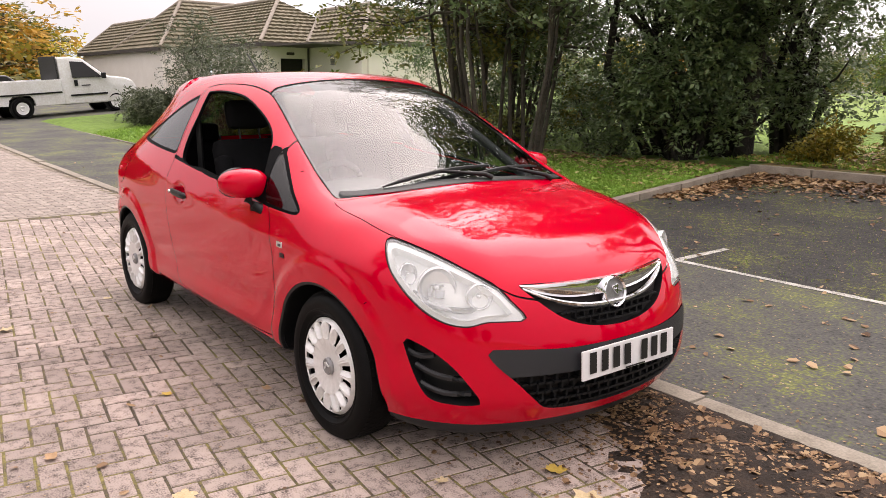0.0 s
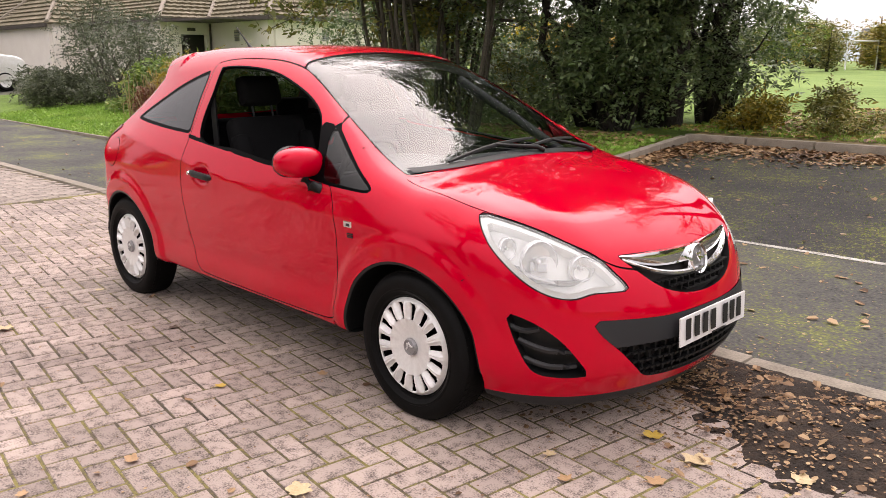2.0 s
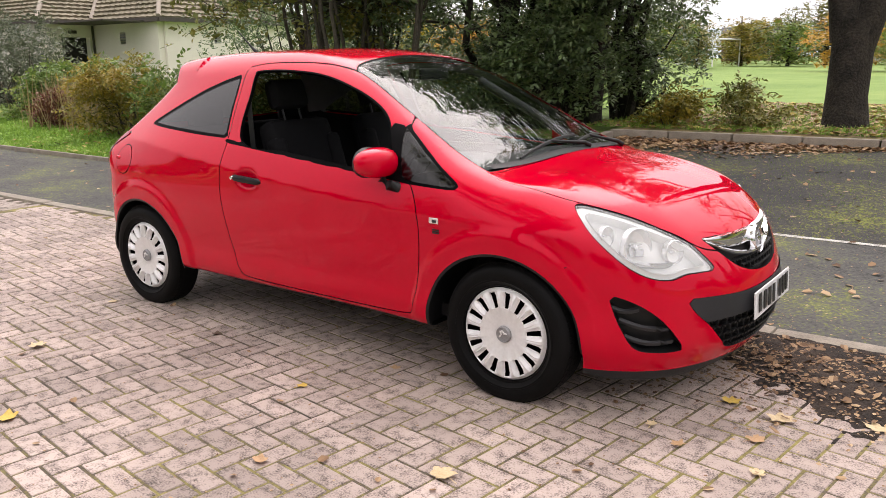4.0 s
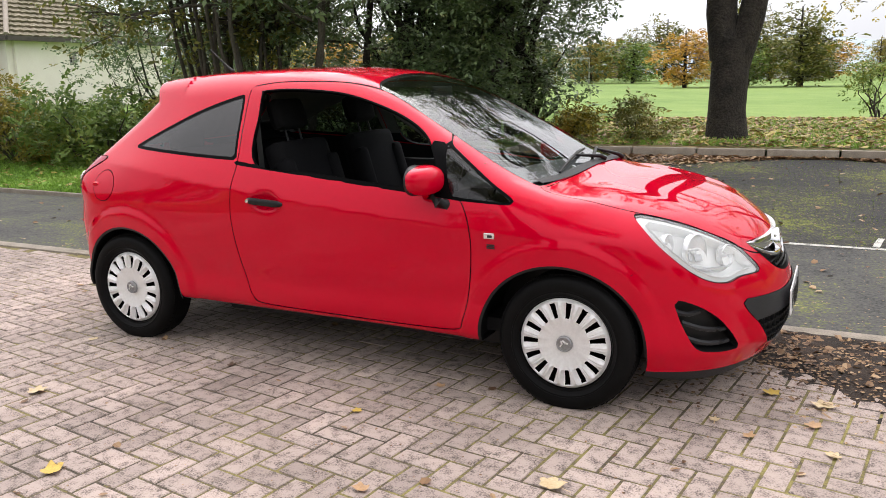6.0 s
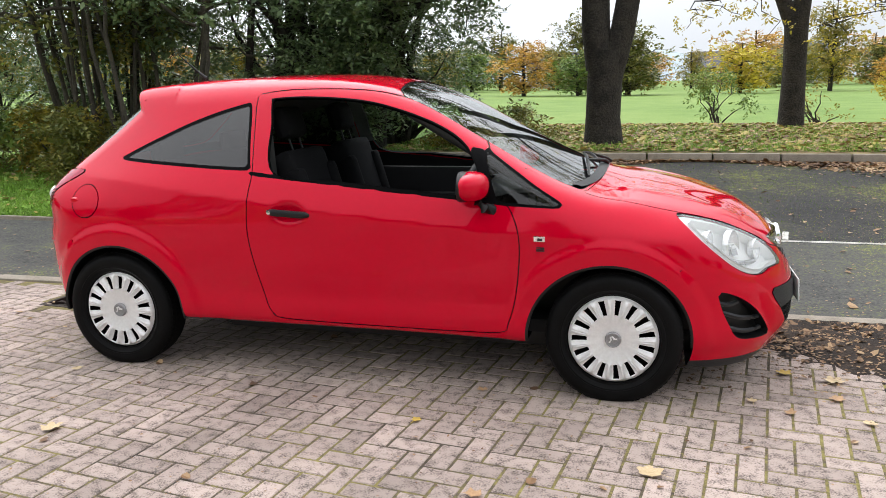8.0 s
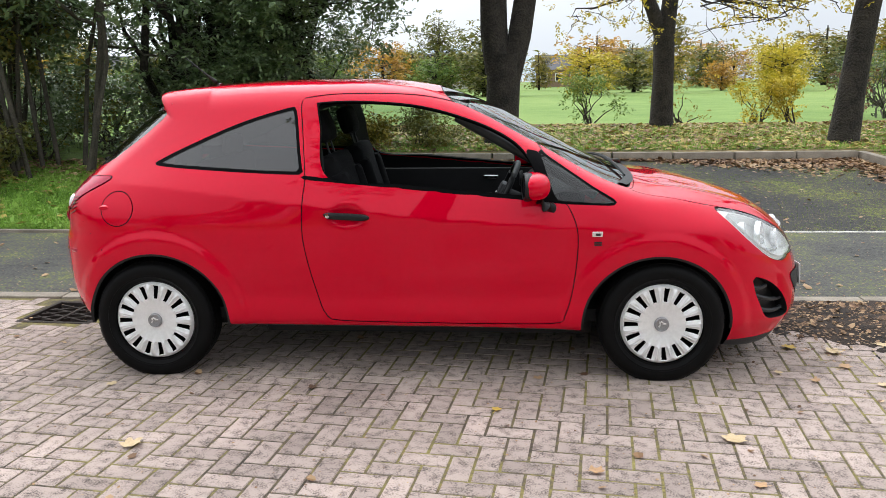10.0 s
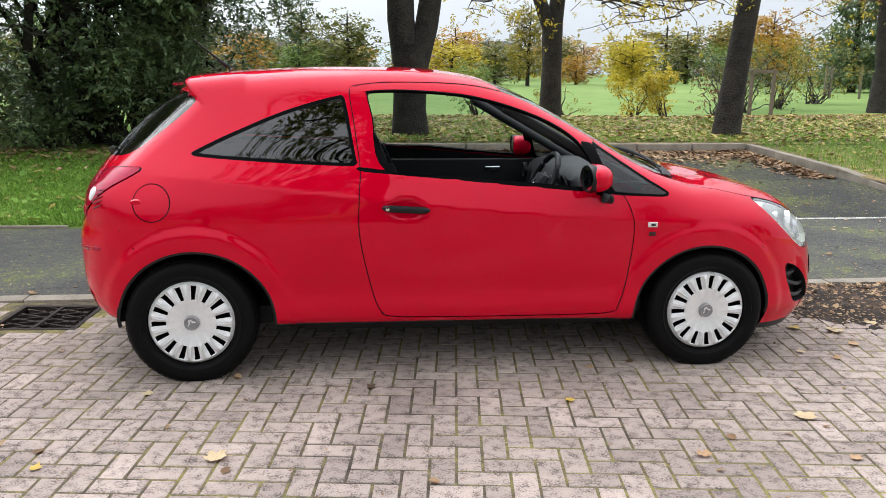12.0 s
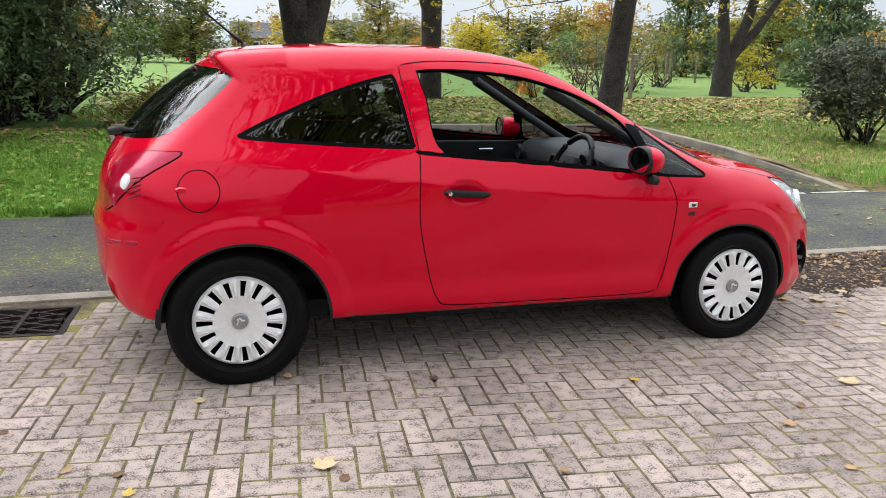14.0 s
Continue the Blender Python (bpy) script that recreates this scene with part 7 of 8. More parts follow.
# single lobed leaves lying on the paving
def lobed_leaf(x, y, s, material, label, seed):
    r_ = np.random.RandomState(seed)
    n_ = 22
    turn_, bend, lift_ = r_.uniform(0, 6.283), r_.uniform(0.1, 0.5), r_.uniform(0, 0.12)
    vs = [(0, 0, 0.004 + 0.02 * s)]
    for k in range(n_):
        a = 2 * math.pi * k / n_
        rad = s * 0.62 * (0.62 + 0.38 * abs(math.cos(2.5 * a + 0.4)) ** 0.8) * r_.uniform(0.88, 1.1) * (1 - 0.2 * math.cos(a))
        px, py = rad * math.cos(a) * 1.15, rad * math.sin(a)
        vs.append((px, py, 0.004 + bend * (px * px + py * py) / s * r_.uniform(0.6, 1.5) + max(0, lift_ * px)))
    stem_w = 0.0018
    o_ = len(vs)
    vs += [(-0.5 * s, -stem_w, 0.006), (-0.5 * s, stem_w, 0.006), (-1.15 * s, stem_w + 0.1 * s, 0.004), (-1.15 * s, -stem_w + 0.1 * s, 0.004)]
    fs = [(0, 1 + k, 1 + (k + 1) % n_) for k in range(n_)] + [(o_, o_ + 1, o_ + 2, o_ + 3)]
    ob_ = part("fallen_leaf", (vs, fs), material)
    ob_.matrix_basis = pose(x, y, 0.002, 0, 0, math.degrees(turn_))
    smooth(ob_.data)
    return tagged(ob_, label, "leaf", "leaves on the paving")


def plain_leaf(name, a, b):
    return mat(name, a, 0.65, 0, b, 30, 140, 0.3, obj=False)


F_YEL, F_CRM = plain_leaf("bright yellow leaf", (0.66, 0.47, 0.08), (0.45, 0.3, 0.06)), plain_leaf("cream leaf", (0.66, 0.53, 0.33), (0.46, 0.34, 0.18))
F_TAN, F_BRN = plain_leaf("tan leaf", (0.52, 0.33, 0.17), (0.34, 0.2, 0.1)), plain_leaf("brown leaf", (0.14, 0.085, 0.045), (0.07, 0.04, 0.025))
for i, (x, y, s, ml, lab) in enumerate(((2.26, -0.36, 0.10, F_CRM, "large cream"), (2.05, -0.30, 0.08, F_YEL, "curled yellow"), (2.23, -0.59, 0.07, F_TAN, "round tan"), (2.58, -0.24, 0.08, F_CRM, "cream"), (1.86, -0.69, 0.05, F_CRM, "small pale"),
                                        (2.0, -0.80, 0.05, F_TAN, "small orange-tan"), (1.42, -1.47, 0.10, F_CRM, "large pale cream"), (0.46, -1.20, 0.05, F_YEL, "bright yellow"), (0.67, -0.81, 0.05, F_TAN, "curled brown"), (-0.43, -0.98, 0.05, F_BRN, "dark brown curled"),
                                        (-0.28, -2.13, 0.085, F_YEL, "yellow"), (-1.04, -1.62, 0.09, F_CRM, "large pale yellow"), (-1.44, -0.96, 0.055, F_CRM, "pale yellow"), (0.84, -1.77, 0.06, F_TAN, "dry tan"), (1.41, -1.85, 0.05, F_TAN, "dry tan"),
                                        (0.8, -2.12, 0.045, F_TAN, "small tan"), (2.3, -0.84, 0.06, F_CRM, "pale"), (-1.68, -1.64, 0.045, F_YEL, "small yellow"), (2.75, 0.1, 0.09, F_CRM, "large cream"), (3.0, -0.1, 0.08, F_TAN, "tan"), (2.95, 0.3, 0.09, F_TAN, "tan"), (2.6, 0.35, 0.08, F_CRM, "pale tan"))):
    lobed_leaf(x, y, s * 0.75, ml, lab + " fallen leaf lying on the paving", 700 + i)


def blades(name, n, fx, h, label, seed, material=None, wide=0.006):
    rs = np.random.RandomState(seed)
    x, y = fx(rs, n)
    z = ground_z(x, y)
    hh = h * rs.uniform(0.4, 1.3, n)
    b = np.stack([x, y, z], 1)
    d = rs.normal(0, 0.45, (n, 2)) * hh[:, None]
    s = rs.normal(0, 1, (n, 2))
    s = s / np.linalg.norm(s, axis=1)[:, None] * wide
    S = np.stack([s[:, 0], s[:, 1], np.zeros(n)], 1)
    T = np.stack([d[:, 0], d[:, 1], hh], 1)
    q = np.stack([b - S, b + S, b + T + S * 0.25, b + T - S * 0.25], 1)
    return tagged(quads_mesh(name, q, n, material or L_GRASS), label, "grass", kind="stuff")


def verge_spots(r, n):
    y = 3.16 + 4.6 * r.uniform(0, 1, n)
    return -2.02 - 0.1 * (y - 3.3) - 16 * r.uniform(0, 1, n) ** 1.8, y


blades("verge_grass", 120000, lambda r, n: verge_spots(r, n), 0.085, "rough green grass blades on the verge", 21)
rs = np.random.RandomState(27)
wx, wy = verge_spots(rs, 16000)
wp = np.stack([wx, wy, ground_z(wx, wy) + rs.uniform(0.02, 0.07, len(wx))], 1)
wq = leaves(wp, 0.06, rs, 0.0, 0.7, 0.45)
tagged(quads_mesh("verge_weeds", wq, len(wq), L_GRASS), "broad-leaved green weeds among the verge grass", "weeds", kind="stuff")
blades("park_grass", 42000, lambda r, n: (r.uniform(-3, 18, n), 8.4 + 6 * r.uniform(0, 1, n) ** 1.4), 0.06, "grass blades among the park leaves", 22)
for o in (bpy.data.objects["park_grass"],):
    o.location.z = 0.10
blades("side_grass", 40000, lambda r, n: (6.2 + 8 * r.uniform(0, 1, n), r.uniform(3.2, 8.3, n)), 0.09, "grass blades beside the bay", 23)
bpy.data.objects["side_grass"].location.z = 0.05
blades("joint_moss", 9000, lambda r, n: (r.uniform(-2.2, 6, n), 3.15 + 4.7 * r.uniform(0, 1, n)), 0.012, "low moss on the bay tarmac", 24, L_GREEN, 0.004)


# ---- building behind the verge ----
M_RENDER = mat("pale cream rendered wall", (0.86, 0.82, 0.76), 0.9, 0, (0.76, 0.71, 0.65), 1.2, 30, 0.2, obj=False)
M_TILE = mat("mossy brown concrete roof tile", (0.25, 0.21, 0.155), 0.92, 0, (0.13, 0.12, 0.07), 1.6, 14, 0.5, per=0.12, obj=False)
M_RIDGE = mat("pale ridge tile", (0.36, 0.31, 0.26), 0.9, 0, (0.24, 0.21, 0.17), 4, 20, 0.3, obj=False)
M_FASCIA = mat("weathered dark fascia board", (0.09, 0.075, 0.065), 0.8, 0, (0.05, 0.045, 0.04), 4, 30, 0.2, obj=False)
M_DARKIN = mat("dark recess", (0.03, 0.028, 0.026), 0.9)
M_VAN = mat("white van paint", (0.78, 0.79, 0.8), 0.35, 0, (0.62, 0.61, 0.58), 2.5, 20, 0, coat=0.6)
M_GREYP = mat("grey galvanised steel", (0.35, 0.36, 0.37), 0.5, 0.6, (0.28, 0.29, 0.3), 6, 50)
M_WOOD = mat("weathered grey timber", (0.22, 0.18, 0.13), 0.9, 0, (0.12, 0.1, 0.075), 8, 60, 0.5, obj=False)

BX = Vector((-0.9989, -0.047, 0))
BY = Vector((-0.047, 0.9989, 0))
BZ0 = 0.45
BO = Vector((-28.2, 12.8, BZ0))
bframe = Matrix.Translation(BO) @ Matrix(((BX.x, BY.x, 0, 0), (BX.y, BY.y, 0, 0), (0, 0, 1, 0), (0, 0, 0, 1)))
building = thing("building", bframe, "low cream building with mossy brown tiled hipped roof", "building")
EAVE = 2.65


def wall_part(a, b, h, t=0.25, holes=()):
    """A wall from a to b in the building's plan, with openings (start, end, sill, head)."""
    a, b = Vector((*a, 0)), Vector((*b, 0))
    L = (b - a).length
    ang = math.atan2(b.y - a.y, b.x - a.x)
    bm = bmesh.new()
    xs = sorted({0, L, *[v for q in holes for v in q[:2]]})
    for x0, x1 in zip(xs[:-1], xs[1:]):
        hole = [q for q in holes if q[0] <= x0 and q[1] >= x1]
        if hole:
            q = hole[0]
            if q[2] > 0:
                box(bm, (x0 + x1) / 2, 0, q[2] / 2, x1 - x0, t, q[2])
            box(bm, (x0 + x1) / 2, 0, (q[3] + h) / 2, x1 - x0, t, h - q[3])
        else:
            box(bm, (x0 + x1) / 2, 0, h / 2, x1 - x0, t, h)
    ob = part("wall", bm, M_RENDER, building, "pale cream render")
    ob.matrix_basis = Matrix.Translation((a.x, a.y, 0)) @ Matrix.Rotation(ang, 4, "Z")
    return ob


# plan: x runs along the long wall away from the corner, y into the building; the wing projects to -x
wall_part((0, 0), (7.7, 0), EAVE, holes=((1.3, 1.75, 1.3, 2.1), (5.0, 5.8, 1.2, 2.1)))
wall_part((0, 0.13), (0, 2.2), EAVE, holes=((0.55, 1.75, 0.0, 2.05),))
wall_part((0.0, 2.2), (-4.2, 2.2), EAVE, holes=((1.85, 2.2, 1.75, 2.2),))
wall_part((-4.2, 2.33), (-4.2, 9.5), EAVE, holes=((2.3, 2.65, 1.75, 2.2),))
wall_part((7.7, -1.3), (20.0, -1.3), EAVE)
wall_part((7.7, -1.3), (7.7, 0), EAVE)
for cx, cy, cz, sx, sy, sz in ((0.5, 1.45, 1.2, 0.1, 2.9, 2.4), (1.5, 0.35, 1.7, 0.5, 0.06, 0.9), (5.4, 0.35, 1.7, 0.9, 0.06, 1.0), (-2.02, 2.45, 2.0, 0.5, 0.06, 0.5), (-3.95, 4.8, 2.0, 0.06, 0.5, 0.5)):
    bm = bmesh.new()
    box(bm, cx, cy, cz, sx, sy, sz)
    part("recess", bm, M_DARKIN, building, "dark recess")
for k in range(4):
    bm = bmesh.new()
    box(bm, -2.02, 2.1, 1.8 + 0.1 * k, 0.36, 0.05, 0.03, m=None)
    part("vent_slat", bm, M_GREYP, building)
    bm = bmesh.new()
    box(bm, -4.3, 4.8, 1.8 + 0.1 * k, 0.05, 0.36, 0.03)
    part("vent_slat", bm, M_GREYP, building)
bm = bmesh.new()
box(bm, -0.13, 1.15, 2.25, 0.12, 0.35, 0.12, 0.02)
part("bulkhead_lamp", bm, M_FASCIA, building)
for x, y in ((1.95, -0.17), (-0.2, 2.0)):
    part("downpipe", tube([(x, y, 0.0), (x, y, EAVE - 0.15)], [0.045, 0.045], 8), M_FASCIA, building, "dark downpipe", 50)


def roof_plane(a, b, c, d, courses):
    """Laid courses of tiles on a roof plane: eave a-b, top d-c; each course laps the next."""
    a, b, c, d = (Vector(v) for v in (a, b, c, d))
    nrm = (b - a).cross(d - a).normalized()
    if nrm.z < 0:
        nrm = -nrm
    bm = bmesh.new()
    for i in range(courses):
        t0, t1 = i / courses, (i + 1) / courses + 0.15 / courses
        p = [a + (d - a) * t0 + nrm * 0.085, b + (c - b) * t0 + nrm * 0.085, b + (c - b) * t1 + nrm * 0.0, a + (d - a) * t1]
        n = max(1, int((p[1] - p[0]).length / 0.33))
        low = [p[0] + (p[1] - p[0]) * k / n for k in range(n + 1)]
        top = [p[3] + (p[2] - p[3]) * k / n for k in range(n + 1)]
        for k in range(n):
            m0 = (low[k] + low[k + 1]) / 2 + nrm * 0.035
            m1 = (top[k] + top[k + 1]) / 2 + nrm * 0.03
            v = [bm.verts.new(q) for q in (low[k], m0, low[k + 1], top[k + 1], m1, top[k])]
            bm.faces.new((v[0], v[1], v[4], v[5]))
            bm.faces.new((v[1], v[2], v[3], v[4]))
            w = [bm.verts.new(q - nrm * 0.06) for q in (low[k], low[k + 1])]
            bm.faces.new((v[0], w[0], w[1], v[2], v[1]))
    tagged(part("roof_slope", bm, M_TILE, building), "mossy brown roof tiles", kind="stuff")


def ridge(a, b):
    part("ridge_tile", tube([a, tuple((Vector(a) + Vector(b)) / 2), b], [0.09, 0.09, 0.09], 8), M_RIDGE, building, "pale ridge tiles", 50)


E0 = EAVE - 0.02
RZ = 4.76
# main hip
roof_plane((-0.4, -0.4, E0), (13, -0.4, E0), (13, 2.5, RZ), (3.2, 2.5, RZ), 13)
roof_plane((-0.4, 5.4, E0), (-0.4, -0.4, E0), (3.2, 2.5, RZ), (3.2, 2.5, RZ), 13)
roof_plane((13, 5.4, E0), (-0.4, 5.4, E0), (3.2, 2.5, RZ), (13, 2.5, RZ), 6)
ridge((-0.4, -0.4, E0 + 0.08), (3.2, 2.5, RZ + 0.1))
ridge((3.2, 2.5, RZ + 0.1), (13, 2.5, RZ + 0.1))
# wing
roof_plane((-0.4, 1.85, E0), (-4.6, 1.85, E0), (-2.1, 4.0, 4.3), (1.9, 4.0, 4.28), 9)
roof_plane((-4.6, 1.85, E0), (-4.6, 10, E0), (-2.1, 7.8, 4.3), (-2.1, 4.0, 4.3), 9)
ridge((-4.6, 1.85, E0 + 0.08), (-2.1, 4.0, 4.38))
ridge((-2.1, 4.0, 4.36), (1.9, 4.0, 4.34))
part("valley", tube([(-0.4, 1.85, E0 + 0.1), (1.9, 4.0, 4.3)], [0.09, 0.09], 6), M_RIDGE, building, "pale lead valley", 50)
# tall far block, hipped to the front
roof_plane((7.4, -1.6, E0), (14.2, -1.6, E0), (10.9, 1.0, 5.13), (10.9, 1.0, 5.13), 12)
roof_plane((7.4, 7.0, E0), (7.4, -1.6, E0), (10.9, 1.0, 5.13), (10.9, 7.0, 5.13), 12)
roof_plane((14.2, -1.6, E0), (14.2, 7.0, E0), (10.9, 7.0, 5.13), (10.9, 1.0, 5.13), 12)
ridge((7.4, -1.6, E0 + 0.08), (10.9, 1.0, 5.22))
ridge((14.2, -1.6, E0 + 0.08), (10.9, 1.0, 5.22))
ridge((10.9, 1.0, 5.2), (10.9, 7.0, 5.2))
# low far end
roof_plane((13.0, -1.6, E0), (20.3, -1.6, E0), (19.1, 0.2, 4.28), (12.0, 0.2, 4.28), 9)
roof_plane((20.3, -1.6, E0), (20.3, 6.0, E0), (19.1, 4.0, 4.28), (19.1, 0.2, 4.28), 9)
ridge((20.3, -1.6, E0 + 0.08), (19.1, 0.2, 4.36))
ridge((12.0, 0.2, 4.34), (19.1, 0.2, 4.36))
for a, b in (((-0.42, -0.42), (7.4, -0.42)), ((-0.42, -0.42), (-0.42, 1.85)), ((-0.4, 1.83), (-4.62, 1.83)), ((-4.62, 1.83), (-4.62, 10)), ((7.4, -1.62), (20.3, -1.62))):
    a, b = Vector((*a, E0 - 0.02)), Vector((*b, E0 - 0.02))
    bm = bmesh.new()
    L = (b - a).length
    box(bm, L / 2, 0, -0.02, L, 0.09, 0.16, 0.01)
    ob = part("fascia", bm, M_FASCIA, building, "dark fascia and gutter")
    ob.matrix_basis = Matrix.Translation(a) @ Matrix.Rotation(math.atan2(b.y - a.y, b.x - a.x), 4, "Z")
bm = bmesh.new()
box(bm, 8.0, 3.6, EAVE - 0.1, 23.6, 7.0, 0.06)
part("soffit", bm, M_FASCIA, building)

# ---- white pickup van on the road ----
van_x, van_y = -26.2, 2.81
van_tilt = math.degrees(math.atan2(gz(van_x - 0.4, van_y + 3.1) - gz(van_x, van_y), 3.1))
van = thing("pickup_van", pose(van_x, van_y, gz(van_x, van_y) + 0.01, 0, -van_tilt, 97.3), "dirty white small pickup van parked on the road", "van")


def extrude_profile(pts, w, bev=0.05):
    """A body extruded across the van from its side outline (x, z)."""
    bm = bmesh.new()
    f = bm.faces.new([bm.verts.new((x, -w / 2, z)) for x, z in pts])
    r = bmesh.ops.extrude_face_region(bm, geom=[f])
    for v in r["geom"]:
        if isinstance(v, bmesh.types.BMVert):
            v.co.y = w / 2
    bmesh.ops.recalc_face_normals(bm, faces=bm.faces)
    if bev:
        bmesh.ops.bevel(bm, geom=[e for e in bm.edges if e.is_manifold], offset=bev, segments=3, affect="EDGES", profile=0.6)
    return bm


# cab: the van's front is +x, wheels at 0 and 3.1
cab = extrude_profile([(1.35, 0.32), (3.7, 0.30), (3.86, 0.42), (3.9, 0.75), (3.78, 0.98), (3.55, 1.10), (2.85, 1.22), (2.15, 1.82), (1.75, 1.90), (1.32, 1.88)], 1.72, 0.07)
for v in cab.verts:
    if v.co.z > 1.15:
        v.co.y *= 1 - 0.2 * (v.co.z - 1.15)
part("cab", cab, M_VAN, van, "white painted cab", 40)
for s in (-1, 1):
    bm = bmesh.new()
    f = bm.faces.new([bm.verts.new((x, s * (0.865 - 0.17 * max(0, z - 1.15)), z)) for x, z in ((1.72, 1.2), (2.72, 1.17), (2.16, 1.7), (1.72, 1.74))])
    r = bmesh.ops.extrude_face_region(bm, geom=[f])
    for v in r["geom"]:
        if isinstance(v, bmesh.types.BMVert):
            v.co.y -= s * 0.03
    part("cab_window", bm, M_BLACK, van, "dark side window")
    bm = bmesh.new()
    box(bm, 2.2, s * 0.87, 0.62, 1.25, 0.03, 0.06, 0.01)
    part("rub_strip", bm, M_TRIM, van, "black rubbing strip")
    bm = bmesh.new()
    box(bm, 1.8, s * 0.87, 1.02, 0.12, 0.03, 0.2, 0.02)
    part("door_pull", bm, M_TRIM, van)
    bm = bmesh.new()
    box(bm, 2.72, s * 0.98, 1.22, 0.12, 0.2, 0.2, 0.04)
    part("van_mirror", bm, M_TRIM, van, "black mirror")
    bm = bmesh.new()
    box(bm, 2.12, s * 0.868, 0.93, 0.3, 0.01, 0.04)
    part("sign_bar", bm, M_DASH, van, "small dark blue sign bar")
part("windscreen", (lambda v: (v, [(0, 1, 2, 3)]))([(2.87, -0.72, 1.25), (2.87, 0.72, 1.25), (2.2, 0.64, 1.81), (2.2, -0.64, 1.81)]), M_BLACK, van, "dark windscreen")
bm = bmesh.new()
box(bm, 3.8, 0, 0.45, 0.25, 1.7, 0.32, 0.06)
part("front_bumper", bm, M_TRIM, van, "black plastic bumper", 40)
for s in (-1, 1):
    bm = bmesh.new()
    box(bm, -0.05, s * 0.86, 0.98, 2.7, 0.05, 0.4, 0.012)
    part("drop_side", bm, M_VAN, van, "white drop side")
    bm = bmesh.new()
    box(bm, -0.05, s * 0.865, 0.755, 2.7, 0.06, 0.05, 0.008)
    part("side_rail", bm, M_TRIM, van, "black rail")
    side_low = extrude_profile([(-1.35, 0.42), (-0.42, 0.42), (-0.38, 0.60), (-0.25, 0.72), (0.25, 0.72), (0.38, 0.60), (0.42, 0.38), (1.35, 0.36), (1.35, 0.74), (-1.35, 0.74)], 0.08, 0)
    ob = part("side_panel", side_low, M_VAN, van, "dirty white lower panel")
    ob.location.y = s * 0.82
bm = bmesh.new()
box(bm, -0.05, 0, 0.74, 2.7, 1.68, 0.06)
box(bm, -1.38, 0, 0.95, 0.05, 1.72, 0.42, 0.01)
part("load_bed", bm, M_VAN, van, "white load bed")
bm = bmesh.new()
box(bm, 1.26, 0, 1.45, 0.05, 1.5, 0.95, 0.01)
part("headboard", bm, M_DASH, van, "dark mesh headboard")
bm = bmesh.new()
box(bm, 1.2, 0, 0.5, 4.6, 1.3, 0.25)
part("chassis", bm, M_TRIM, van)
for wx in (0, 3.1):
    for s in (-1, 1):
        w = new("wheel")
        w.parent = van
        w.matrix_basis = Matrix.Translation((wx, s * 0.76, 0.31)) @ (Matrix.Rotation(math.pi, 4, "Z") if s > 0 else Matrix())
        part("tyre", lathe([(0.19, 0.09), (0.2, -0.08), (0.27, -0.095), (0.31, -0.06), (0.31, 0.06), (0.27, 0.09), (0.19, 0.09)], 28), M_TYRE, w, "", 40)
        part("rim", lathe([(0.0, -0.05), (0.06, -0.06), (0.07, -0.085), (0.1, -0.06), (0.16, -0.075), (0.2, -0.08)], 28), M_SILV, w, "silver rim", 40)
        part("arch", lathe([(0.0, -0.02), (0.37, -0.02), (0.37, 0.1)], 28), M_TRIM, w)
# dark car half hidden behind the van
dark_car = thing("parked_car", pose(-36.5, 3.6, gz(-36.5, 3.6), 0, 0, 100), "dark grey saloon car parked behind the van", "car")
part("car_body", extrude_profile([(-2.0, 0.35), (2.0, 0.32), (2.15, 0.6), (2.0, 0.82), (1.1, 0.95), (0.5, 1.38), (-0.9, 1.42), (-1.6, 1.0), (-2.15, 0.92), (-2.2, 0.5)], 1.7, 0.06), mat("dark grey car paint", (0.05, 0.055, 0.06), 0.3, 0, coat=0.6), dark_car, "", 40)
for s in (-1, 1):
    part("side_glass", extrude_profile([(-1.3, 0.98), (0.95, 0.97), (0.45, 1.32), (-0.85, 1.35)], 0.02, 0), M_BLACK, dark_car, "dark glass").location.y = s * 0.85
    for wx in (-1.3, 1.3):
        ob = part("wheel", lathe([(0.0, -0.05), (0.2, -0.07), (0.3, -0.08), (0.31, 0.0), (0.3, 0.09)], 24), M_TYRE, dark_car, "", 40)
        ob.matrix_basis = Matrix.Translation((wx, s * 0.8, 0.31)) @ (Matrix.Rotation(math.pi, 4, "Z") if s > 0 else Matrix())

# ---- park furniture and far houses ----
def goal(x, y, rz, w=5.5):
    g_ = thing("goal_posts", pose(x, y, gz(x, y), 0, 0, rz), "white goal frame on the playing field", "goal", "goals on the field")
    for s in (-1, 1):
        part("post", tube([(s * w / 2, 0, -0.1), (s * w / 2, 0, 2.2)], [0.06, 0.06], 8), M_WHITE, g_, "", 50)
    part("crossbar", tube([(-w / 2, 0, 2.2), (w / 2, 0, 2.2)], [0.06, 0.06], 8), M_WHITE, g_, "", 50)


goal(15, 104, 10, 4)
goal(-5.3, 106, 5, 3.6)
goal(42, 97, -20, 7.3)
goal(-19.4, 67, 75, 4)
for i, (x, y) in enumerate(((19.2, 27.4), (20.0, 28.3), (20.9, 27.6))):
    bm = bmesh.new()
    box(bm, 0, 0, 0.55, 0.09, 0.09, 1.5, 0.01)
    ob = part("stake", bm, M_WOOD)
    ob.matrix_basis = pose(x, y, gz(x, y), 0, 0, 20 * i)
    tagged(ob, "weathered timber tree stake standing in grass", "stake", "tree stakes")
frame_ob = thing("timber_frame", pose(10.7, 16.6, gz(10.7, 16.6), 0, 0, 10), "low grey timber post and rail frame", "frame")
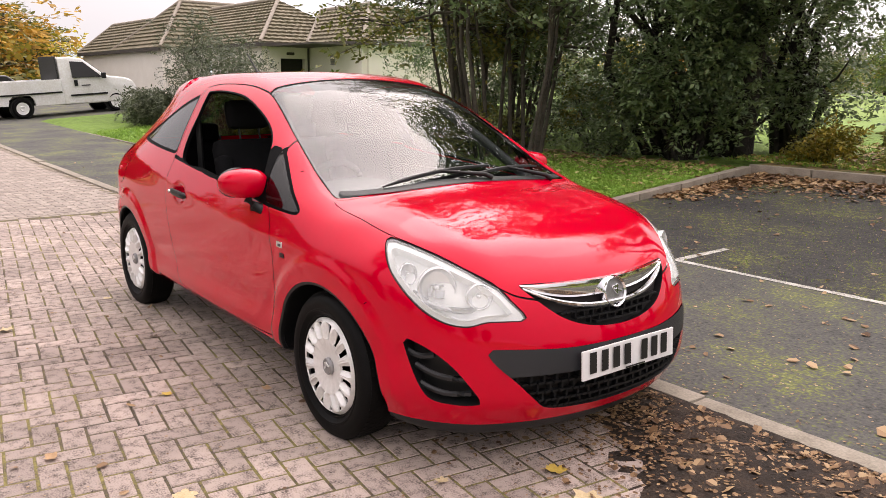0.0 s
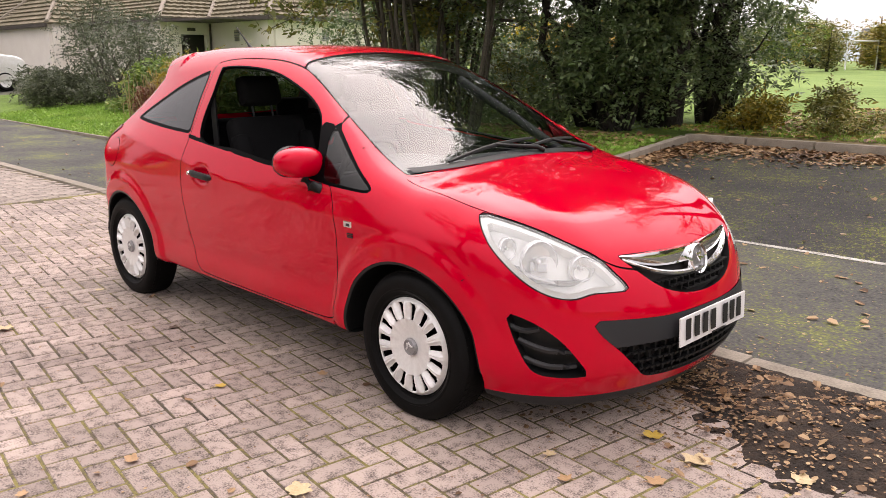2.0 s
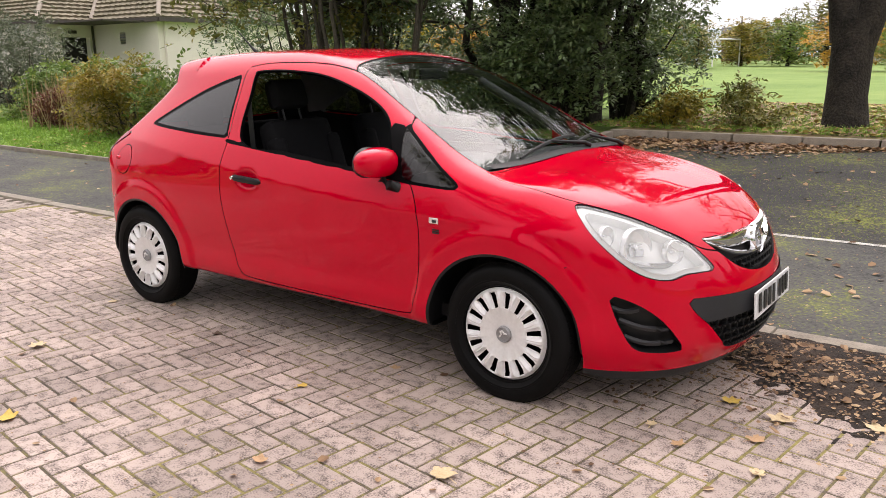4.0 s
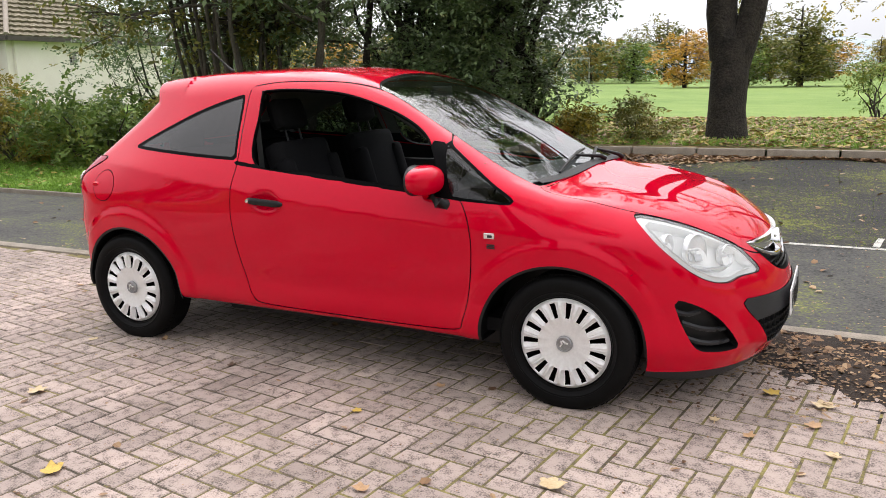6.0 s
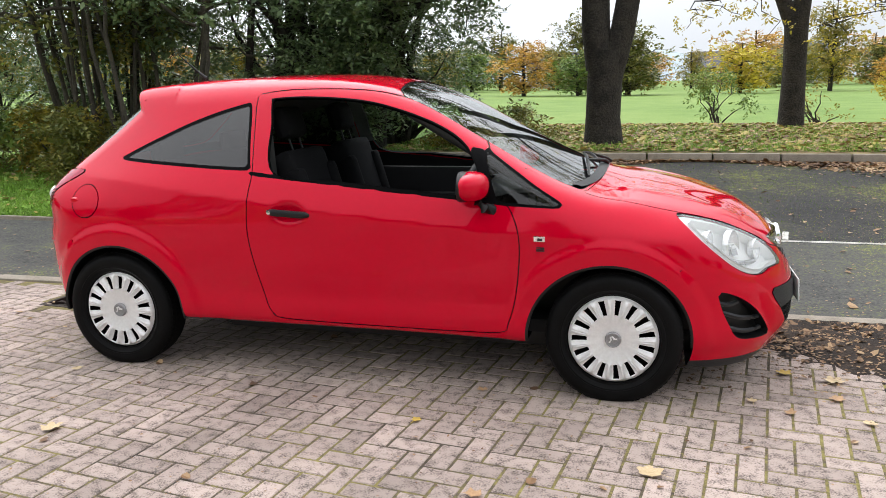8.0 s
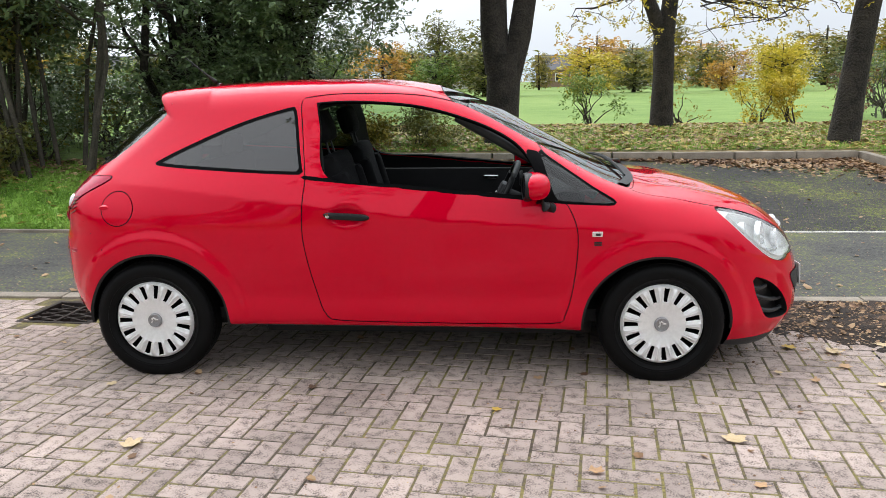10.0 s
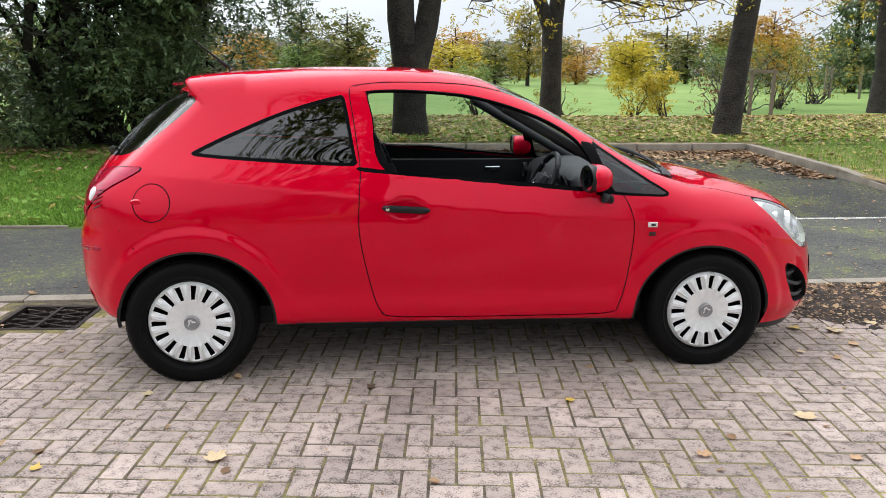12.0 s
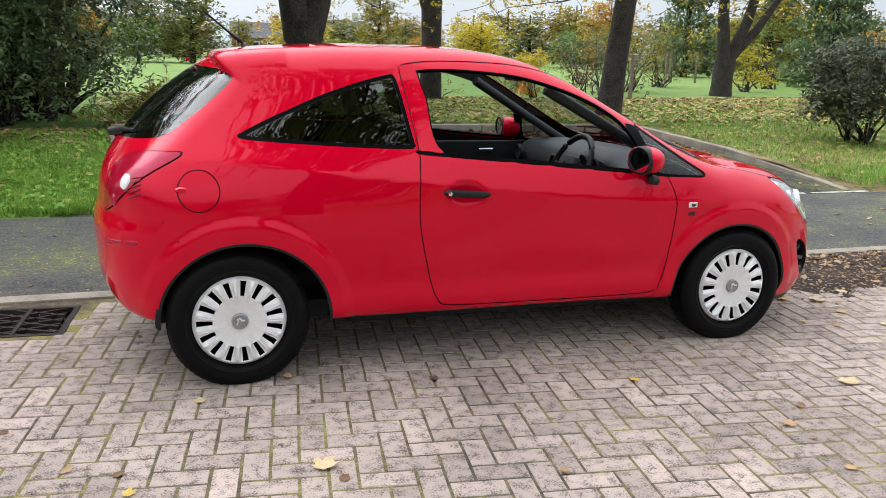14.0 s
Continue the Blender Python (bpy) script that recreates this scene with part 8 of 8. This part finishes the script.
for s in (-0.35, 0.35):
    bm = bmesh.new()
    box(bm, s, 0, 0.6, 0.08, 0.08, 1.3, 0.01)
    part("post", bm, M_WOOD, frame_ob)
bm = bmesh.new()
box(bm, 0, 0, 1.2, 0.9, 0.06, 0.08, 0.01)
part("rail", bm, M_WOOD, frame_ob)
M_HWALL = mat("brown brick house wall", (0.3, 0.2, 0.15), 0.9, 0, (0.2, 0.13, 0.1), 2, 20, 0.2, obj=False)
M_HWHITE = mat("pale house wall", (0.62, 0.6, 0.56), 0.9, 0, (0.5, 0.48, 0.45), 2, 20, 0.2, obj=False)
M_SLATE = mat("grey slate roof", (0.13, 0.13, 0.14), 0.8, 0, (0.09, 0.09, 0.1), 3, 20, 0.2, obj=False)


def house(x, y, rz, w, d, h, wallm, label):
    hs = thing("house", pose(x, y, gz(x, y), 0, 0, rz), label, "house", "far houses")
    bm = bmesh.new()
    box(bm, 0, 0, h / 2, w, d, h)
    part("wall", bm, wallm, hs)
    rf = extrude_profile([(-d / 2 - 0.4, h), (d / 2 + 0.4, h), (0, h + d * 0.42)], w + 0.5, 0)
    ob = part("roof", rf, M_SLATE, hs, "grey slate roof")
    ob.rotation_euler = (0, 0, math.pi / 2)
    bm = bmesh.new()
    box(bm, w * 0.36, 0, h + d * 0.42 + 0.2, 0.9, 0.6, 1.6)
    part("chimney", bm, wallm, hs)
    for i in range(int(w // 2.2)):
        for zz in (1.4, 4.0):
            if zz + 1 < h:
                bm = bmesh.new()
                box(bm, -w / 2 + 1.2 + 2.2 * i, -d / 2 - 0.02, zz, 1.1, 0.08, 1.2, 0.01)
                wn = part("window", bm, M_WHITE, hs, "white window")
                bm = bmesh.new()
                box(bm, -w / 2 + 1.2 + 2.2 * i, -d / 2 - 0.07, zz, 0.86, 0.04, 0.96)
                part("pane", bm, M_BLACK, wn)


for x, y, rz, w, d, h, wm, lab in ((10.2, 122, -4, 7.5, 5.5, 2.5, M_HWALL, "brown brick house with a grey slate roof"), (20, 112, -14, 8, 6, 2.6, M_HWHITE, "pale low house beyond the field"), (-8, 112, 0, 16, 6, 2.4, M_HWHITE, "long low white building beyond the field"),
                                   (-30, 112, 14, 8, 4.5, 2.6, M_HWALL, "brown brick house beyond the field"), (-50, 104, 24, 8, 4.5, 2.6, M_HWHITE, "pale house beyond the field"), (-68, 92, 34, 8, 4.5, 2.6, M_HWALL, "brown brick house beyond the field")):
    house(x, y, rz, w, d, h, wm, lab)
# palisade fence at the park edge
fence = thing("palisade_fence", pose(24, 19, gz(24, 19), 0, 0, 70), "grey steel palisade fence behind the shrubs", "fence")
for k in range(40):
    bm = bmesh.new()
    box(bm, -6 + 0.3 * k, 0, 0.95, 0.07, 0.03, 1.9, 0.004)
    part("pale", bm, M_GREYP, fence)
for zz in (0.45, 1.5):
    bm = bmesh.new()
    box(bm, 0, 0.04, zz, 12.2, 0.05, 0.06)
    part("rail", bm, M_GREYP, fence)
# hills on the horizon, the distance haze put into their blue-grey colour
M_HILL = mat("hillside with painted haze", (0.40, 0.45, 0.47), 1.0, 0, (0.34, 0.40, 0.42), 0.01, 0.05, 0, spec=0.0, obj=False)
verts, faces = [], []
n = 160
for i in range(n + 1):
    a = 2 * math.pi * i / n
    h = 18 + 10 * noise.noise((math.cos(a) * 2.2, math.sin(a) * 2.2, 4)) + 5 * noise.noise((math.cos(a) * 9, math.sin(a) * 9, 1))
    for r, z in ((480, -6), (560, h * 0.7), (640, h * 1.25), (690, h * 1.3)):
        verts.append((r * math.cos(a), r * math.sin(a), z))
for i in range(n):
    for k in range(3):
        p = i * 4 + k
        faces.append((p, p + 4, p + 5, p + 1))
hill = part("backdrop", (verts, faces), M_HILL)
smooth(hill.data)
tagged(hill, "hills along the horizon, haze painted as pale blue-grey", "hills", kind="structure")
